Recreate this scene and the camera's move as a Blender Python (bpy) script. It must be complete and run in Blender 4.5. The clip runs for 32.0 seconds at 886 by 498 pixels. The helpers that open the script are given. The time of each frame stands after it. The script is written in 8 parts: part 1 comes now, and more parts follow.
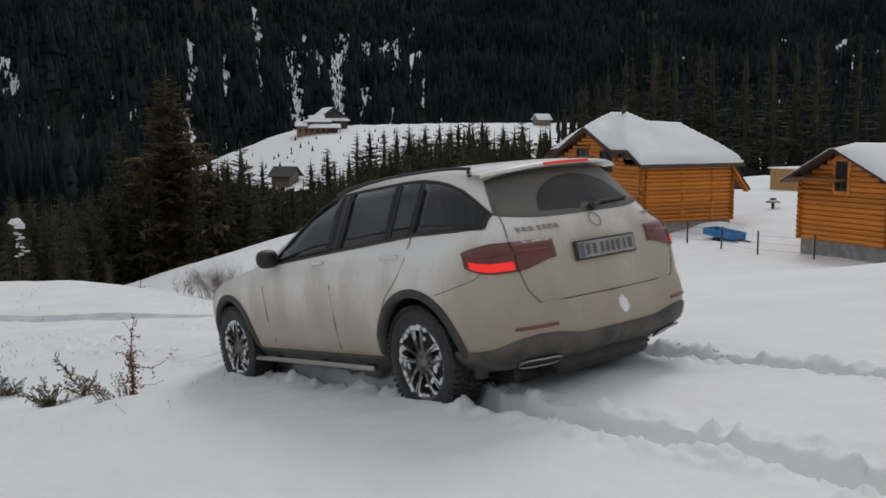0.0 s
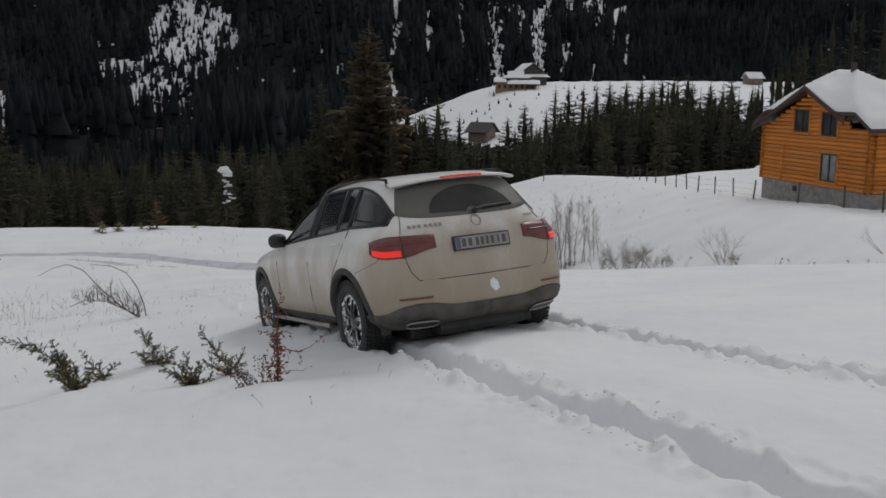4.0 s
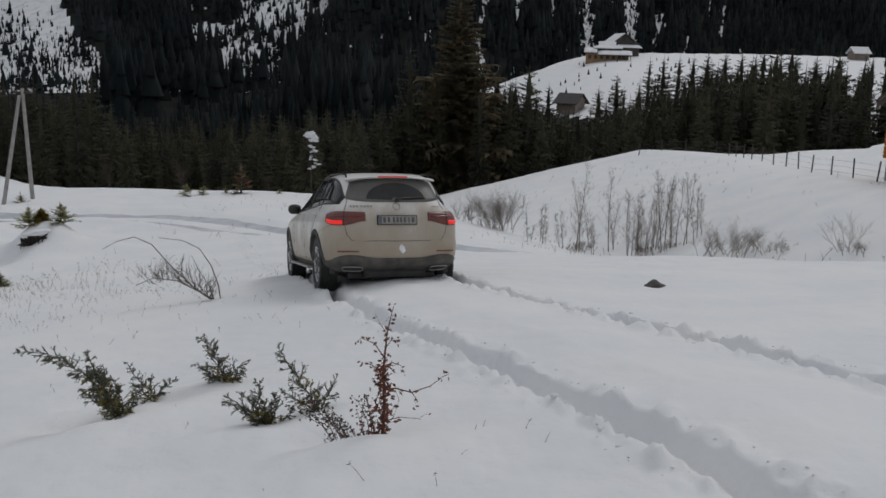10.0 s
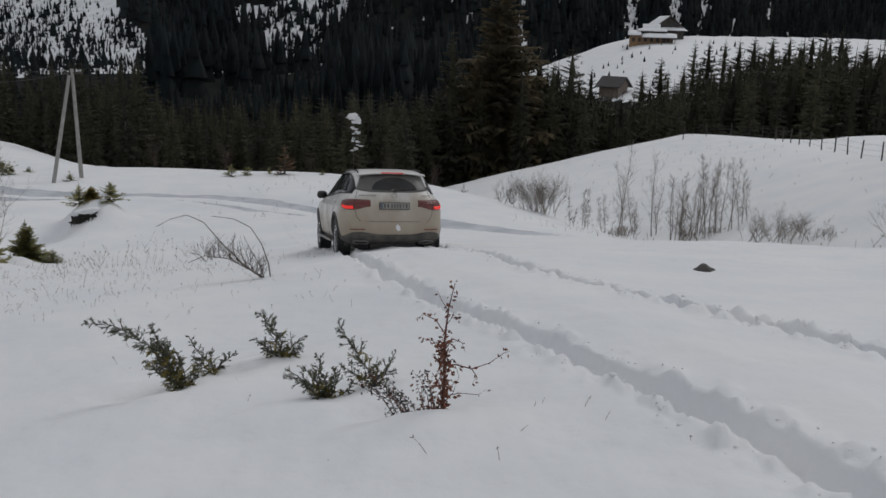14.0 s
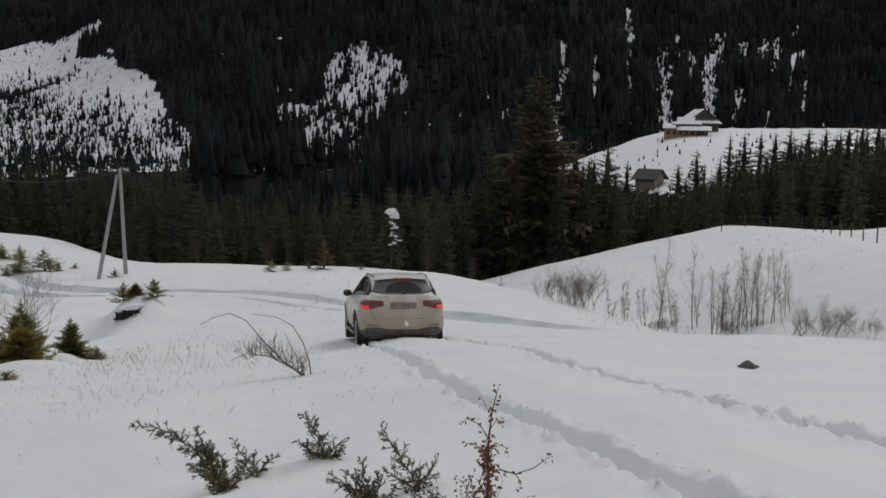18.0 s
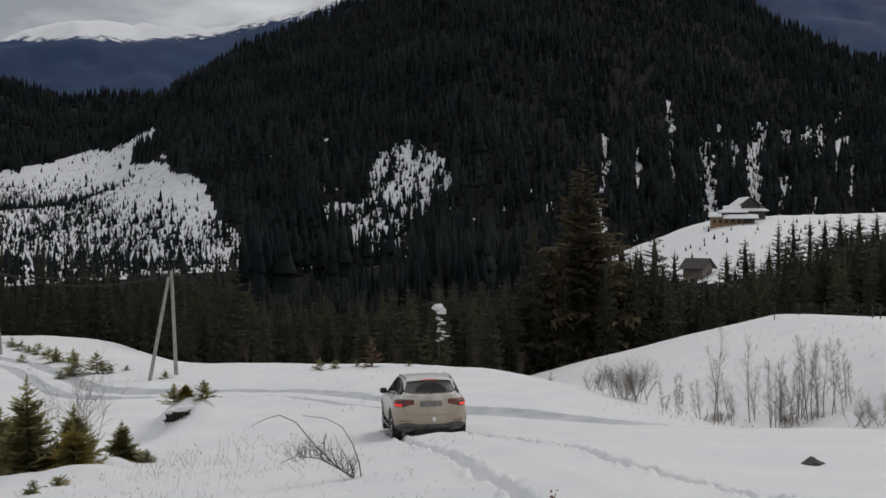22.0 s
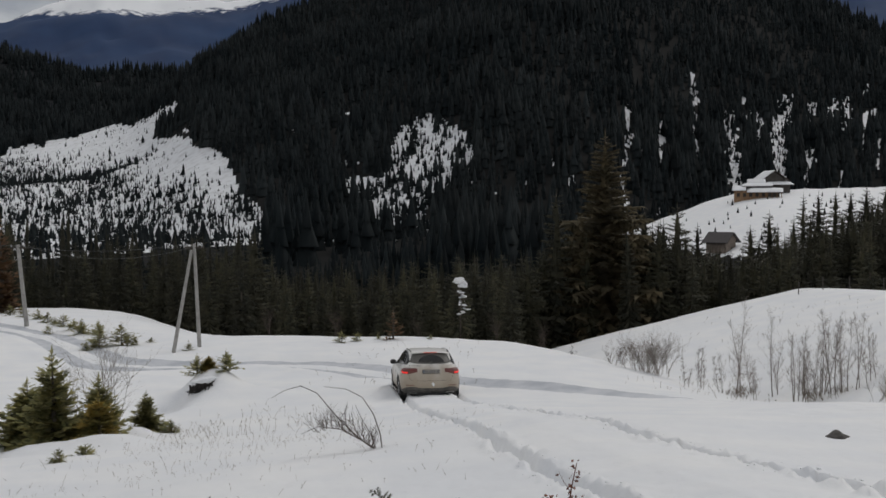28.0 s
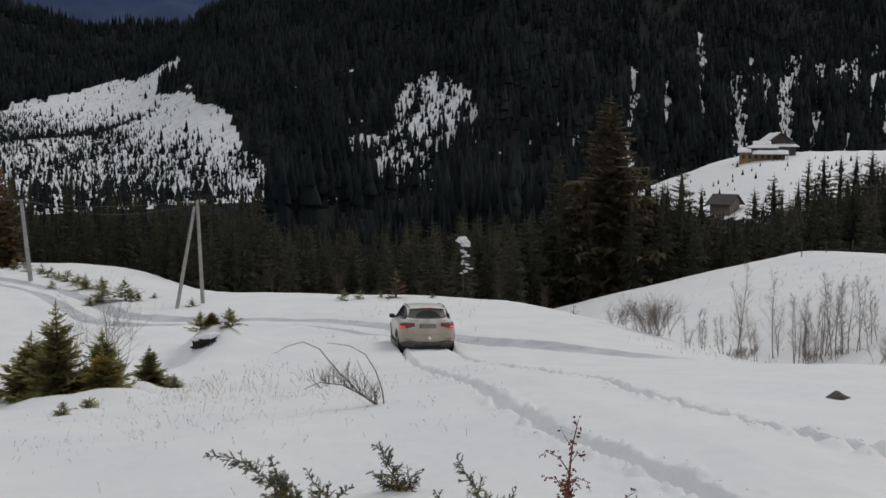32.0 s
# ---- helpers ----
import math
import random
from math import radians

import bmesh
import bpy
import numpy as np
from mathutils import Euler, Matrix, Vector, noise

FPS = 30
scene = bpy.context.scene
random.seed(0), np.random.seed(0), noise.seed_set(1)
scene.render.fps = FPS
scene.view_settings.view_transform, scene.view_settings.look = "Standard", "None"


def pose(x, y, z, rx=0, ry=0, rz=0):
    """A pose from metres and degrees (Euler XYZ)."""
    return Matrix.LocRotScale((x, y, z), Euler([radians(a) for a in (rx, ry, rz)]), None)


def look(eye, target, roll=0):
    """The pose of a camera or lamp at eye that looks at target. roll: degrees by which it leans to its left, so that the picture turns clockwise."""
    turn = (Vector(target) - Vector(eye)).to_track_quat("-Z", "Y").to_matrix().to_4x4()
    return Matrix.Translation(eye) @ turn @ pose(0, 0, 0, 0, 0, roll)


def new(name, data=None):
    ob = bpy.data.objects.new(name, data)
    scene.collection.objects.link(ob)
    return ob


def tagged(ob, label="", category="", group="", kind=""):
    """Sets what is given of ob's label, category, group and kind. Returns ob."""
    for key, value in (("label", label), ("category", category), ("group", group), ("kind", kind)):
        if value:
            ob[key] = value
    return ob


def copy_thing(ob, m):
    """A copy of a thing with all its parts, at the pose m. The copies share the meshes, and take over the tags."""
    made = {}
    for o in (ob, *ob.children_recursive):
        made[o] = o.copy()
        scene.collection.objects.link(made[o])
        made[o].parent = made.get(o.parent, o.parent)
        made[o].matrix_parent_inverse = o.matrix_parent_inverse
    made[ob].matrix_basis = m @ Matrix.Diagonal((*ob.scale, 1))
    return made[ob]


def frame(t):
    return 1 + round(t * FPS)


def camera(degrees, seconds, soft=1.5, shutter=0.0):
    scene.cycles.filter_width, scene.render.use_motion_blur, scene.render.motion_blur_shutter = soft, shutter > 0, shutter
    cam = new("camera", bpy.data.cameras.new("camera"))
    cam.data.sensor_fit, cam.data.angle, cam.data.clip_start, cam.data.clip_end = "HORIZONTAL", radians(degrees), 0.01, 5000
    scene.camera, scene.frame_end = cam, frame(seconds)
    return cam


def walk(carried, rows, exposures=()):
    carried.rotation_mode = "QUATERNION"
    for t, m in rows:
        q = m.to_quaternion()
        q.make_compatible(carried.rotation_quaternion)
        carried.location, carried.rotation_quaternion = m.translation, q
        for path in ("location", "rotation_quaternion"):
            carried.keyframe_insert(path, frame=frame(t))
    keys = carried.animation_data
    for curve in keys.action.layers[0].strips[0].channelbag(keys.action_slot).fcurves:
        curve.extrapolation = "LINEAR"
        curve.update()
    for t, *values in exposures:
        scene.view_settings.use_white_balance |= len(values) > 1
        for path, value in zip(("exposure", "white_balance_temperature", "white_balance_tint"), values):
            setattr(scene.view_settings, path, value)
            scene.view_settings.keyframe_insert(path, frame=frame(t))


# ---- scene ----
from collections import namedtuple

# ---- camera: seconds, eye, yaw to the left, pitch up, roll (degrees) ----
cam = camera(51.25, 32.0, soft=1.6, shutter=0.4)
PATH = [
    (0, -0.328, -3.613, 1.881, -24.03, -7.06, -0.28),
    (0.5, -0.257, -3.537, 1.898, -23.92, -7.03, -0.88),
    (1, -0.221, -3.438, 1.9, -23.04, -7.03, -1.44),
    (1.5, -0.038, -3.221, 1.863, -22.54, -6.61, -1.27),
    (2, 0.079, -3.047, 1.874, -21.14, -6.45, -1.58),
    (2.5, 0.086, -2.891, 1.857, -20.85, -6.51, -1.67),
    (3, 0.09, -2.658, 1.868, -18.36, -8.76, -2.55),
    (3.5, 0.1, -2.414, 1.854, -14.19, -9.99, -1.75),
    (4, 0.218, -2.201, 1.834, -12, -9.72, 0.59),
    (4.5, 0.129, -1.986, 1.785, -10.68, -10.53, 0.91),
    (6.5, 0.124, -0.997, 1.665, -10.13, -10.47, -1.57),
    (7, 0.163, -0.841, 1.681, -7.31, -11.41, -0.6),
    (7.5, 0.115, -0.684, 1.662, -6.97, -11.84, 0.23),
    (8, 0.009, -0.493, 1.639, -7.53, -11.68, 0.31),
    (8.5, 0.026, -0.372, 1.623, -7.69, -11.83, 0.4),
    (9, 0.147, -0.152, 1.627, -7.1, -11.79, 1.01),
    (9.5, 0.215, 0.034, 1.596, -6.81, -11.79, 2.41),
    (10, 0.122, 0.027, 1.629, -7, -11.66, 1.71),
    (10.5, 0.054, 0.051, 1.624, -6.84, -11.79, 0.77),
    (11, 0.02, 0.02, 1.629, -6.51, -11.79, 0.96),
    (11.5, 0.01, 0.014, 1.621, -5.85, -11.89, 1.29),
    (12, -0.004, 0.008, 1.604, -5.14, -12.12, 1.68),
    (12.5, 0.006, 0.009, 1.594, -5.11, -12.61, 1.92),
    (13, 0, 0, 1.6, -5.07, -12.61, 1.96),
    (13.5, -0.001, -0.002, 1.603, -4.94, -12.69, 1.96),
    (14, -0.008, -0.016, 1.608, -4.57, -12.78, 1.9),
    (14.5, -0.016, 0.003, 1.603, -4.02, -12.84, 2),
    (16.5, -0.031, -0.03, 1.642, -3.06, -10.72, 1.67),
    (17, -0.039, -0.044, 1.656, -2.63, -9.58, 1.42),
    (17.5, -0.041, -0.063, 1.669, -2.44, -8.42, 1.34),
    (18, -0.042, -0.076, 1.685, -2.06, -7.11, 1.15),
    (18.5, -0.048, -0.094, 1.704, -1.58, -5.48, 0.9),
    (19, -0.048, -0.039, 1.707, -0.83, -4.32, 0.63),
    (19.5, -0.052, -0.03, 1.71, -0.46, -3.35, 0.41),
    (20, -0.055, -0.028, 1.719, -0.08, -2.4, 0.25),
    (20.5, -0.063, -0.041, 1.722, 0.32, -2.04, 0.12),
    (21, -0.07, -0.038, 1.725, 0.47, -1.96, -0.03),
    (21.5, -0.068, -0.018, 1.718, 0.57, -1.77, -0.18),
    (22, -0.067, -0.055, 1.725, 0.85, -1.28, -0.31),
    (22.5, -0.072, -0.058, 1.726, 1.25, -1.16, -0.44),
    (23, -0.067, -0.038, 1.726, 1.6, -1.19, -0.61),
    (23.5, -0.067, -0.041, 1.722, 1.78, -1.27, -0.74),
    (24, -0.066, -0.026, 1.714, 1.84, -1.32, -0.87),
    (24.5, -0.073, -0.031, 1.716, 1.96, -1.35, -0.83),
    (25, -0.068, -0.016, 1.705, 1.99, -1.51, -0.6),
    (25.5, -0.07, -0.026, 1.701, 2.04, -1.74, -0.58),
    (27.5, -0.06, 0.033, 1.684, 2.13, -2.7, -0.46),
    (28, -0.062, 0.017, 1.686, 2.19, -2.89, -0.32),
    (28.5, -0.068, 0.01, 1.682, 2.21, -3.16, -0.2),
    (29, -0.065, 0.023, 1.671, 2.24, -3.63, -0.12),
    (29.5, -0.06, 0.033, 1.669, 2.29, -3.99, -0.11),
    (30, -0.063, 0.042, 1.664, 2.33, -4.44, -0.07),
    (30.5, -0.064, 0.043, 1.662, 2.33, -4.85, -0.04),
    (31, -0.071, 0.041, 1.664, 2.31, -4.99, 0.03),
    (31.5, -0.07, 0.029, 1.664, 2.35, -5.16, 0.13),
    (32, -0.068, 0.052, 1.66, 2.38, -5.41, 0.24),
]


def cam_pose(x, y, z, yaw, pitch, roll):
    return Matrix.Translation((x, y, z)) @ pose(0, 0, 0, 0, 0, yaw) @ pose(0, 0, 0, 90 + pitch) @ pose(0, 0, 0, 0, 0, roll)


EXPOSURES = [(0, -0.10, 6450, 10), (3, -0.23, 6480, 10), (5, -0.26, 6450, 10), (8, -0.26, 6350, 10), (11, -0.34, 6330, 10), (14, -0.32, 6330, 10), (17, -0.33, 6380, 10), (19, -0.12, 6530, 10), (23, -0.11, 6560, 10), (32, -0.10, 6540, 10)]
walk(cam, [(r[0], cam_pose(*r[1:])) for r in PATH], EXPOSURES)

# ---- light: an overcast winter sky and a broad, weak sun ----
SUN_AZ, SUN_EL = 38.0, 45.0  # degrees clockwise from +y, and above the horizon
world = bpy.data.worlds.new("world")
scene.world = world
world.use_nodes = True
wn, wl = world.node_tree.nodes, world.node_tree.links
bg = wn["Background"]
sky = wn.new("ShaderNodeTexSky")
sky.sky_type, sky.sun_disc = "NISHITA", False
sky.sun_elevation, sky.sun_rotation = radians(SUN_EL), radians(SUN_AZ)
tc = wn.new("ShaderNodeTexCoord")
cl = wn.new("ShaderNodeTexNoise")
cl.inputs["Scale"].default_value, cl.inputs["Detail"].default_value = 5.0, 6.0
mp = wn.new("ShaderNodeMapping")
mp.inputs["Scale"].default_value = (1, 1, 3)
wl.new(tc.outputs["Generated"], mp.inputs["Vector"])
wl.new(mp.outputs["Vector"], cl.inputs["Vector"])
ramp = wn.new("ShaderNodeValToRGB")
ramp.color_ramp.elements[0].position, ramp.color_ramp.elements[0].color = 0.35, (3.9, 4.05, 4.4, 1)
ramp.color_ramp.elements[1].position, ramp.color_ramp.elements[1].color = 0.60, (8.8, 8.8, 8.75, 1)
wl.new(cl.outputs["Fac"], ramp.inputs["Fac"])
mixw = wn.new("ShaderNodeMix")
mixw.data_type = "RGBA"
mixw.inputs["Factor"].default_value = 0.85
wl.new(sky.outputs["Color"], mixw.inputs["A"])
wl.new(ramp.outputs["Color"], mixw.inputs["B"])
wl.new(mixw.outputs["Result"], bg.inputs["Color"])
bg.inputs["Strength"].default_value = 0.0795
sun = new("sun", bpy.data.lights.new("sun", "SUN"))
sun.data.energy, sun.data.angle, sun.data.color = 0.8, radians(18), (1.0, 0.97, 0.92)
sun.matrix_world = look((0, 0, 0), (-math.sin(radians(SUN_AZ)) * math.cos(radians(SUN_EL)), -math.cos(radians(SUN_AZ)) * math.cos(radians(SUN_EL)), -math.sin(radians(SUN_EL))))


# ---- materials ----
def mat(name, col, rough=0.6, metal=0.0, col2=None, scale=8.0, detail=4.0, bump=0.0, bump_scale=None, spec=0.5, emit=None, rnd=0.0, stretch=None, contrast=(0.35, 0.65), coat=0.0, sss=0.0, alpha=1.0, island=0.0):
    """A procedural surface: two colours mixed by noise in object space, fine relief, and a spread from object to object."""
    m = bpy.data.materials.new(name)
    m.use_nodes = True
    n, l = m.node_tree.nodes, m.node_tree.links
    b = n["Principled BSDF"]
    b.inputs["Base Color"].default_value = (*col, 1)
    b.inputs["Roughness"].default_value = rough
    b.inputs["Metallic"].default_value = metal
    b.inputs["Specular IOR Level"].default_value = spec
    b.inputs["Coat Weight"].default_value = coat
    b.inputs["Alpha"].default_value = alpha
    if sss:
        b.inputs["Subsurface Weight"].default_value = sss
        b.inputs["Subsurface Radius"].default_value = (0.03, 0.04, 0.05)
    if emit:
        b.inputs["Emission Color"].default_value = (*emit[:3], 1)
        b.inputs["Emission Strength"].default_value = emit[3]
    co = n.new("ShaderNodeTexCoord")
    out = co.outputs["Object"]
    if stretch:
        mpn = n.new("ShaderNodeMapping")
        mpn.inputs["Scale"].default_value = stretch
        l.new(out, mpn.inputs["Vector"])
        out = mpn.outputs["Vector"]
    if col2:
        nz = n.new("ShaderNodeTexNoise")
        nz.inputs["Scale"].default_value, nz.inputs["Detail"].default_value = scale, detail
        l.new(out, nz.inputs["Vector"])
        cr = n.new("ShaderNodeValToRGB")
        cr.color_ramp.elements[0].position, cr.color_ramp.elements[0].color = contrast[0], (*col, 1)
        cr.color_ramp.elements[1].position, cr.color_ramp.elements[1].color = contrast[1], (*col2, 1)
        l.new(nz.outputs["Fac"], cr.inputs["Fac"])
        last = cr.outputs["Color"]
        if rnd or island:
            oi = n.new("ShaderNodeObjectInfo" if rnd else "ShaderNodeNewGeometry")
            hs = n.new("ShaderNodeHueSaturation")
            mr = n.new("ShaderNodeMapRange")
            mr.inputs["To Min"].default_value, mr.inputs["To Max"].default_value = 1 - max(rnd, island), 1 + max(rnd, island)
            l.new(oi.outputs["Random" if rnd else "Random Per Island"], mr.inputs["Value"])
            l.new(mr.outputs["Result"], hs.inputs["Value"])
            l.new(last, hs.inputs["Color"])
            last = hs.outputs["Color"]
        l.new(last, b.inputs["Base Color"])
    if bump:
        bz = n.new("ShaderNodeTexNoise")
        bz.inputs["Scale"].default_value, bz.inputs["Detail"].default_value = bump_scale or scale * 4, 5
        l.new(out, bz.inputs["Vector"])
        bp = n.new("ShaderNodeBump")
        bp.inputs["Strength"].default_value, bp.inputs["Distance"].default_value = bump, 0.02
        l.new(bz.outputs["Fac"], bp.inputs["Height"])
        l.new(bp.outputs["Normal"], b.inputs["Normal"])
    return m


SNOW = mat("snow", (0.80, 0.81, 0.83), 0.75, col2=(0.86, 0.86, 0.86), scale=0.6, bump=0.8, bump_scale=6, spec=0.25, sss=0.0)
SNOW_PACKED = mat("packed_snow", (0.45, 0.47, 0.51), 0.6, col2=(0.62, 0.63, 0.66), scale=1.0, bump=0.6, bump_scale=9, spec=0.3)
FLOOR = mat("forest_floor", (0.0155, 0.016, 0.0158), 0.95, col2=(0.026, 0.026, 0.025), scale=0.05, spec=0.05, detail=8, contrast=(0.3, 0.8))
SCRUB_SNOW = mat("thin_snow_on_scrub", (0.60, 0.60, 0.61), 0.9, col2=(0.80, 0.81, 0.83), scale=0.22, detail=10, contrast=(0.28, 0.52))
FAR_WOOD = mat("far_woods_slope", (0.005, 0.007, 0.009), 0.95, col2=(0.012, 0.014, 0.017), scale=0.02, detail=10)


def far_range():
    """Distant woods, air haze painted in as blue, with a ragged snow cap above the tree line."""
    # both blues hold the haze of distance in the base colour
    m = mat("haze_blue_range", (0.005, 0.026, 0.088), 0.95, col2=(0.011, 0.043, 0.122), scale=0.004, detail=10)
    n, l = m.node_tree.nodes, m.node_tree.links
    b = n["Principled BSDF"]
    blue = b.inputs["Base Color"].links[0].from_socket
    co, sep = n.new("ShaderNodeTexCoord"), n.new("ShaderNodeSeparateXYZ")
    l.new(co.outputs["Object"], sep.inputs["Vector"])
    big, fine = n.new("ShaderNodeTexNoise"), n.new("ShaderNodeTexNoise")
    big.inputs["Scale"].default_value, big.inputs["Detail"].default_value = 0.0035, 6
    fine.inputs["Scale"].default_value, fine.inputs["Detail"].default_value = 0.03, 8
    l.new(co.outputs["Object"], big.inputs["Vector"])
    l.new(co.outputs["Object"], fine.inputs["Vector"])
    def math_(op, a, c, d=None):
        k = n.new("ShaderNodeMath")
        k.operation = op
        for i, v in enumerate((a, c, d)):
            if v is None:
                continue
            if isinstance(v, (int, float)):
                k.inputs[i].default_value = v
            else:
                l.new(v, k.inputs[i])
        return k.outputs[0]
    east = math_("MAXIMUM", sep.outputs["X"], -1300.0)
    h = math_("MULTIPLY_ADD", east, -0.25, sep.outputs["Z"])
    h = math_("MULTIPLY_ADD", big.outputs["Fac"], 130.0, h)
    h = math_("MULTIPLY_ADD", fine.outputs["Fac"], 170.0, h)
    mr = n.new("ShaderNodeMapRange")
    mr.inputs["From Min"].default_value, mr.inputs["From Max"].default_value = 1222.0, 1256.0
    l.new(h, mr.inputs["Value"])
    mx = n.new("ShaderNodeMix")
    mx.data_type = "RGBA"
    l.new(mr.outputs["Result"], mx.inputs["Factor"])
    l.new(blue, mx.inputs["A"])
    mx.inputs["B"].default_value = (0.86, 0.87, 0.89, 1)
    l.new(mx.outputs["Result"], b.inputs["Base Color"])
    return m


FAR_HAZE_BLUE = far_range()
NEEDLE = mat("spruce_needles", (0.024, 0.026, 0.015), 0.9, col2=(0.062, 0.056, 0.030), scale=0.8, rnd=0.45)
NEEDLE_BROWN = mat("old_spruce_needles", (0.055, 0.046, 0.024), 0.9, col2=(0.13, 0.10, 0.052), scale=1.5)
NEEDLE_NEAR = mat("young_fir_needles", (0.12, 0.13, 0.055), 0.8, col2=(0.36, 0.32, 0.12), scale=5, rnd=0.25)
# needle colour shifted to blue to carry the haze over the valley
NEEDLE_FAR_HAZY = mat("hazy_far_spruce_needles", (0.0078, 0.0112, 0.0126), 0.95, col2=(0.0220, 0.0262, 0.0272), scale=0.03, island=0.4, spec=0.08)
BARK = mat("grey_bark", (0.07, 0.055, 0.045), 0.9, col2=(0.14, 0.12, 0.10), scale=6, bump=0.6)
TWIG = mat("bare_twig", (0.07, 0.055, 0.045), 0.85, col2=(0.15, 0.12, 0.10), scale=9)


# ---- the lie of the land ----
def knots(*p):
    """A smooth profile through pairs (place, height)."""
    a = np.array(p, float).reshape(-1, 2)
    s = np.arange(a[0, 0], min(a[-1, 0], 400), 0.25)
    v = np.interp(s, a[:, 0], a[:, 1])
    k = np.exp(-0.5 * (np.arange(-16, 17) / 6.0) ** 2)
    v = np.convolve(np.pad(v, 16, mode="edge"), k / k.sum(), mode="valid")
    return lambda q: np.interp(q, s, v)


def sstep(v):
    v = np.clip(v, 0, 1)
    return v * v * (3 - 2 * v)


def hash2(i, j, seed):
    h = np.sin(i * 127.1 + j * 311.7 + seed * 74.7) * 43758.5453
    return h - np.floor(h)


def vnoise(x, y, seed=0):
    """Value noise, 0 to 1, for arrays."""
    i, j = np.floor(x), np.floor(y)
    u, v = sstep(x - i), sstep(y - j)
    a, b = hash2(i, j, seed), hash2(i + 1, j, seed)
    c, d = hash2(i, j + 1, seed), hash2(i + 1, j + 1, seed)
    return (a * (1 - u) + b * u) * (1 - v) + (c * (1 - u) + d * u) * v


def fbm(x, y, seed=0, octaves=4):
    t, amp = 0, 0.5
    for k in range(octaves):
        t = t + amp * (vnoise(x * 2**k + 17 * k, y * 2**k - 9 * k, seed + k) - 0.5)
        amp *= 0.5
    return t


CAR_X = knots(-30, 9.0, -6, 4.6, 2, 2.8, 6, 1.93, 10, 1.2, 15, 0.5, 20, -0.32, 25, -1.07, 30, -1.9, 34, -2.5, 60, -6)
SLOPE = knots(-400, 60, -40, 6, -10, 1.75, -3.5, 0.92, 0, 0.56, 2, 0.27, 4, -0.03, 5.8, -0.29, 8.6, -0.79, 11, -1.15, 13.6, -1.55, 15.4, -1.89, 17.1, -2.25, 19, -2.61, 21, -3.05, 24.3, -3.67, 26.5, -4.01, 30, -4.5, 36, -5.2, 45, -5.78, 53, -6.04, 60, -7.1, 75, -13, 110, -26, 200, -28, 400, -28)
RUT_L = knots(-30, -0.80, 0.5, -0.76, 1.5, -0.68, 3, -0.56, 4.4, -0.57, 5.5, -0.64, 7.3, -0.73, 10, -0.79, 20, -0.80, 40, -0.8)
RUT_R = knots(-30, 1.0, 1, 1.0, 3, 1.08, 5, 1.18, 6.5, 1.15, 8, 1.03, 10, 0.96, 13, 0.92, 20, 0.86, 40, 0.82)
BROW_X = knots(-30, 40, 0, 22, 8, 15.5, 12, 13.4, 17, 12.2, 22, 12.2, 26, 11.8, 28.5, 11.6, 30.2, 9.6, 32.8, 8.4, 35, 7.4, 38.2, 6.8, 42.4, 6.0, 45.7, 4.9, 50, 2.9, 54, 0.6, 70, 0, 120, 0)
RIDGE = knots(-180, 3, -60, 0, -40, 0.2, -27.7, 2.8, -24.4, 3.7, -21.3, 4.5, -20, 5.1, -18.6, 7.0, -17, 8.9, -13, 11.6, -6.2, 13.8, 2, 19, 8, 18, 15, 13.8, 19, 11.6, 24, 9.2, 28, 9.6, 40, 8.4, 60, 7, 180, 3)
RIDGE2 = knots(-180, 4, -60, 7, -40, 9.2, -30, 8.6, -27.2, 7.9, -25, 7.3, -23.8, 6.95, -21.3, 7.0, -18.5, 7.3, -10, 8, 20, 8, 30, 7, 60, 7, 180, 4)
RIDGE3 = knots(-180, 5, -60, 7, -40, 8.4, -30, 9.5, -27.2, 10.1, -25.5, 10.7, -23.7, 11.6, -21.8, 12.35, -20.3, 12.2, -18.1, 12.0, -16.1, 11.9, -14.8, 12.0, -13.1, 12.5, -11.4, 12.9, -9.4, 13.7, -5, 15, 5, 15, 16, 14.2, 24, 13.2, 30, 11, 60, 6, 180, 5)
ROAD = np.array([(10.4, 23.6), (9.0, 25.8), (7.2, 27.9), (4.4, 29.5), (1.0, 32.2), (-3.2, 37.8), (-4.7, 39.6), (-6.8, 41.7), (-9.2, 43.2), (-11.4, 43.4), (-13.5, 42.4), (-16.0, 41.6), (-18.5, 43.5), (-22.5, 49.4), (-26, 53.4), (-34, 58)], float)


def road_far(x, y):
    """Distance from the middle of the snowy track."""
    best = np.full(np.shape(x), 1e9)
    for a, b in zip(ROAD[:-1], ROAD[1:]):
        ab = b - a
        t = np.clip(((x - a[0]) * ab[0] + (y - a[1]) * ab[1]) / (ab @ ab), 0, 1)
        best = np.minimum(best, np.hypot(x - a[0] - t * ab[0], y - a[1] - t * ab[1]))
    return best


def smax(a, b, k):
    return 0.5 * (a + b + np.sqrt((a - b) ** 2 + k * k))


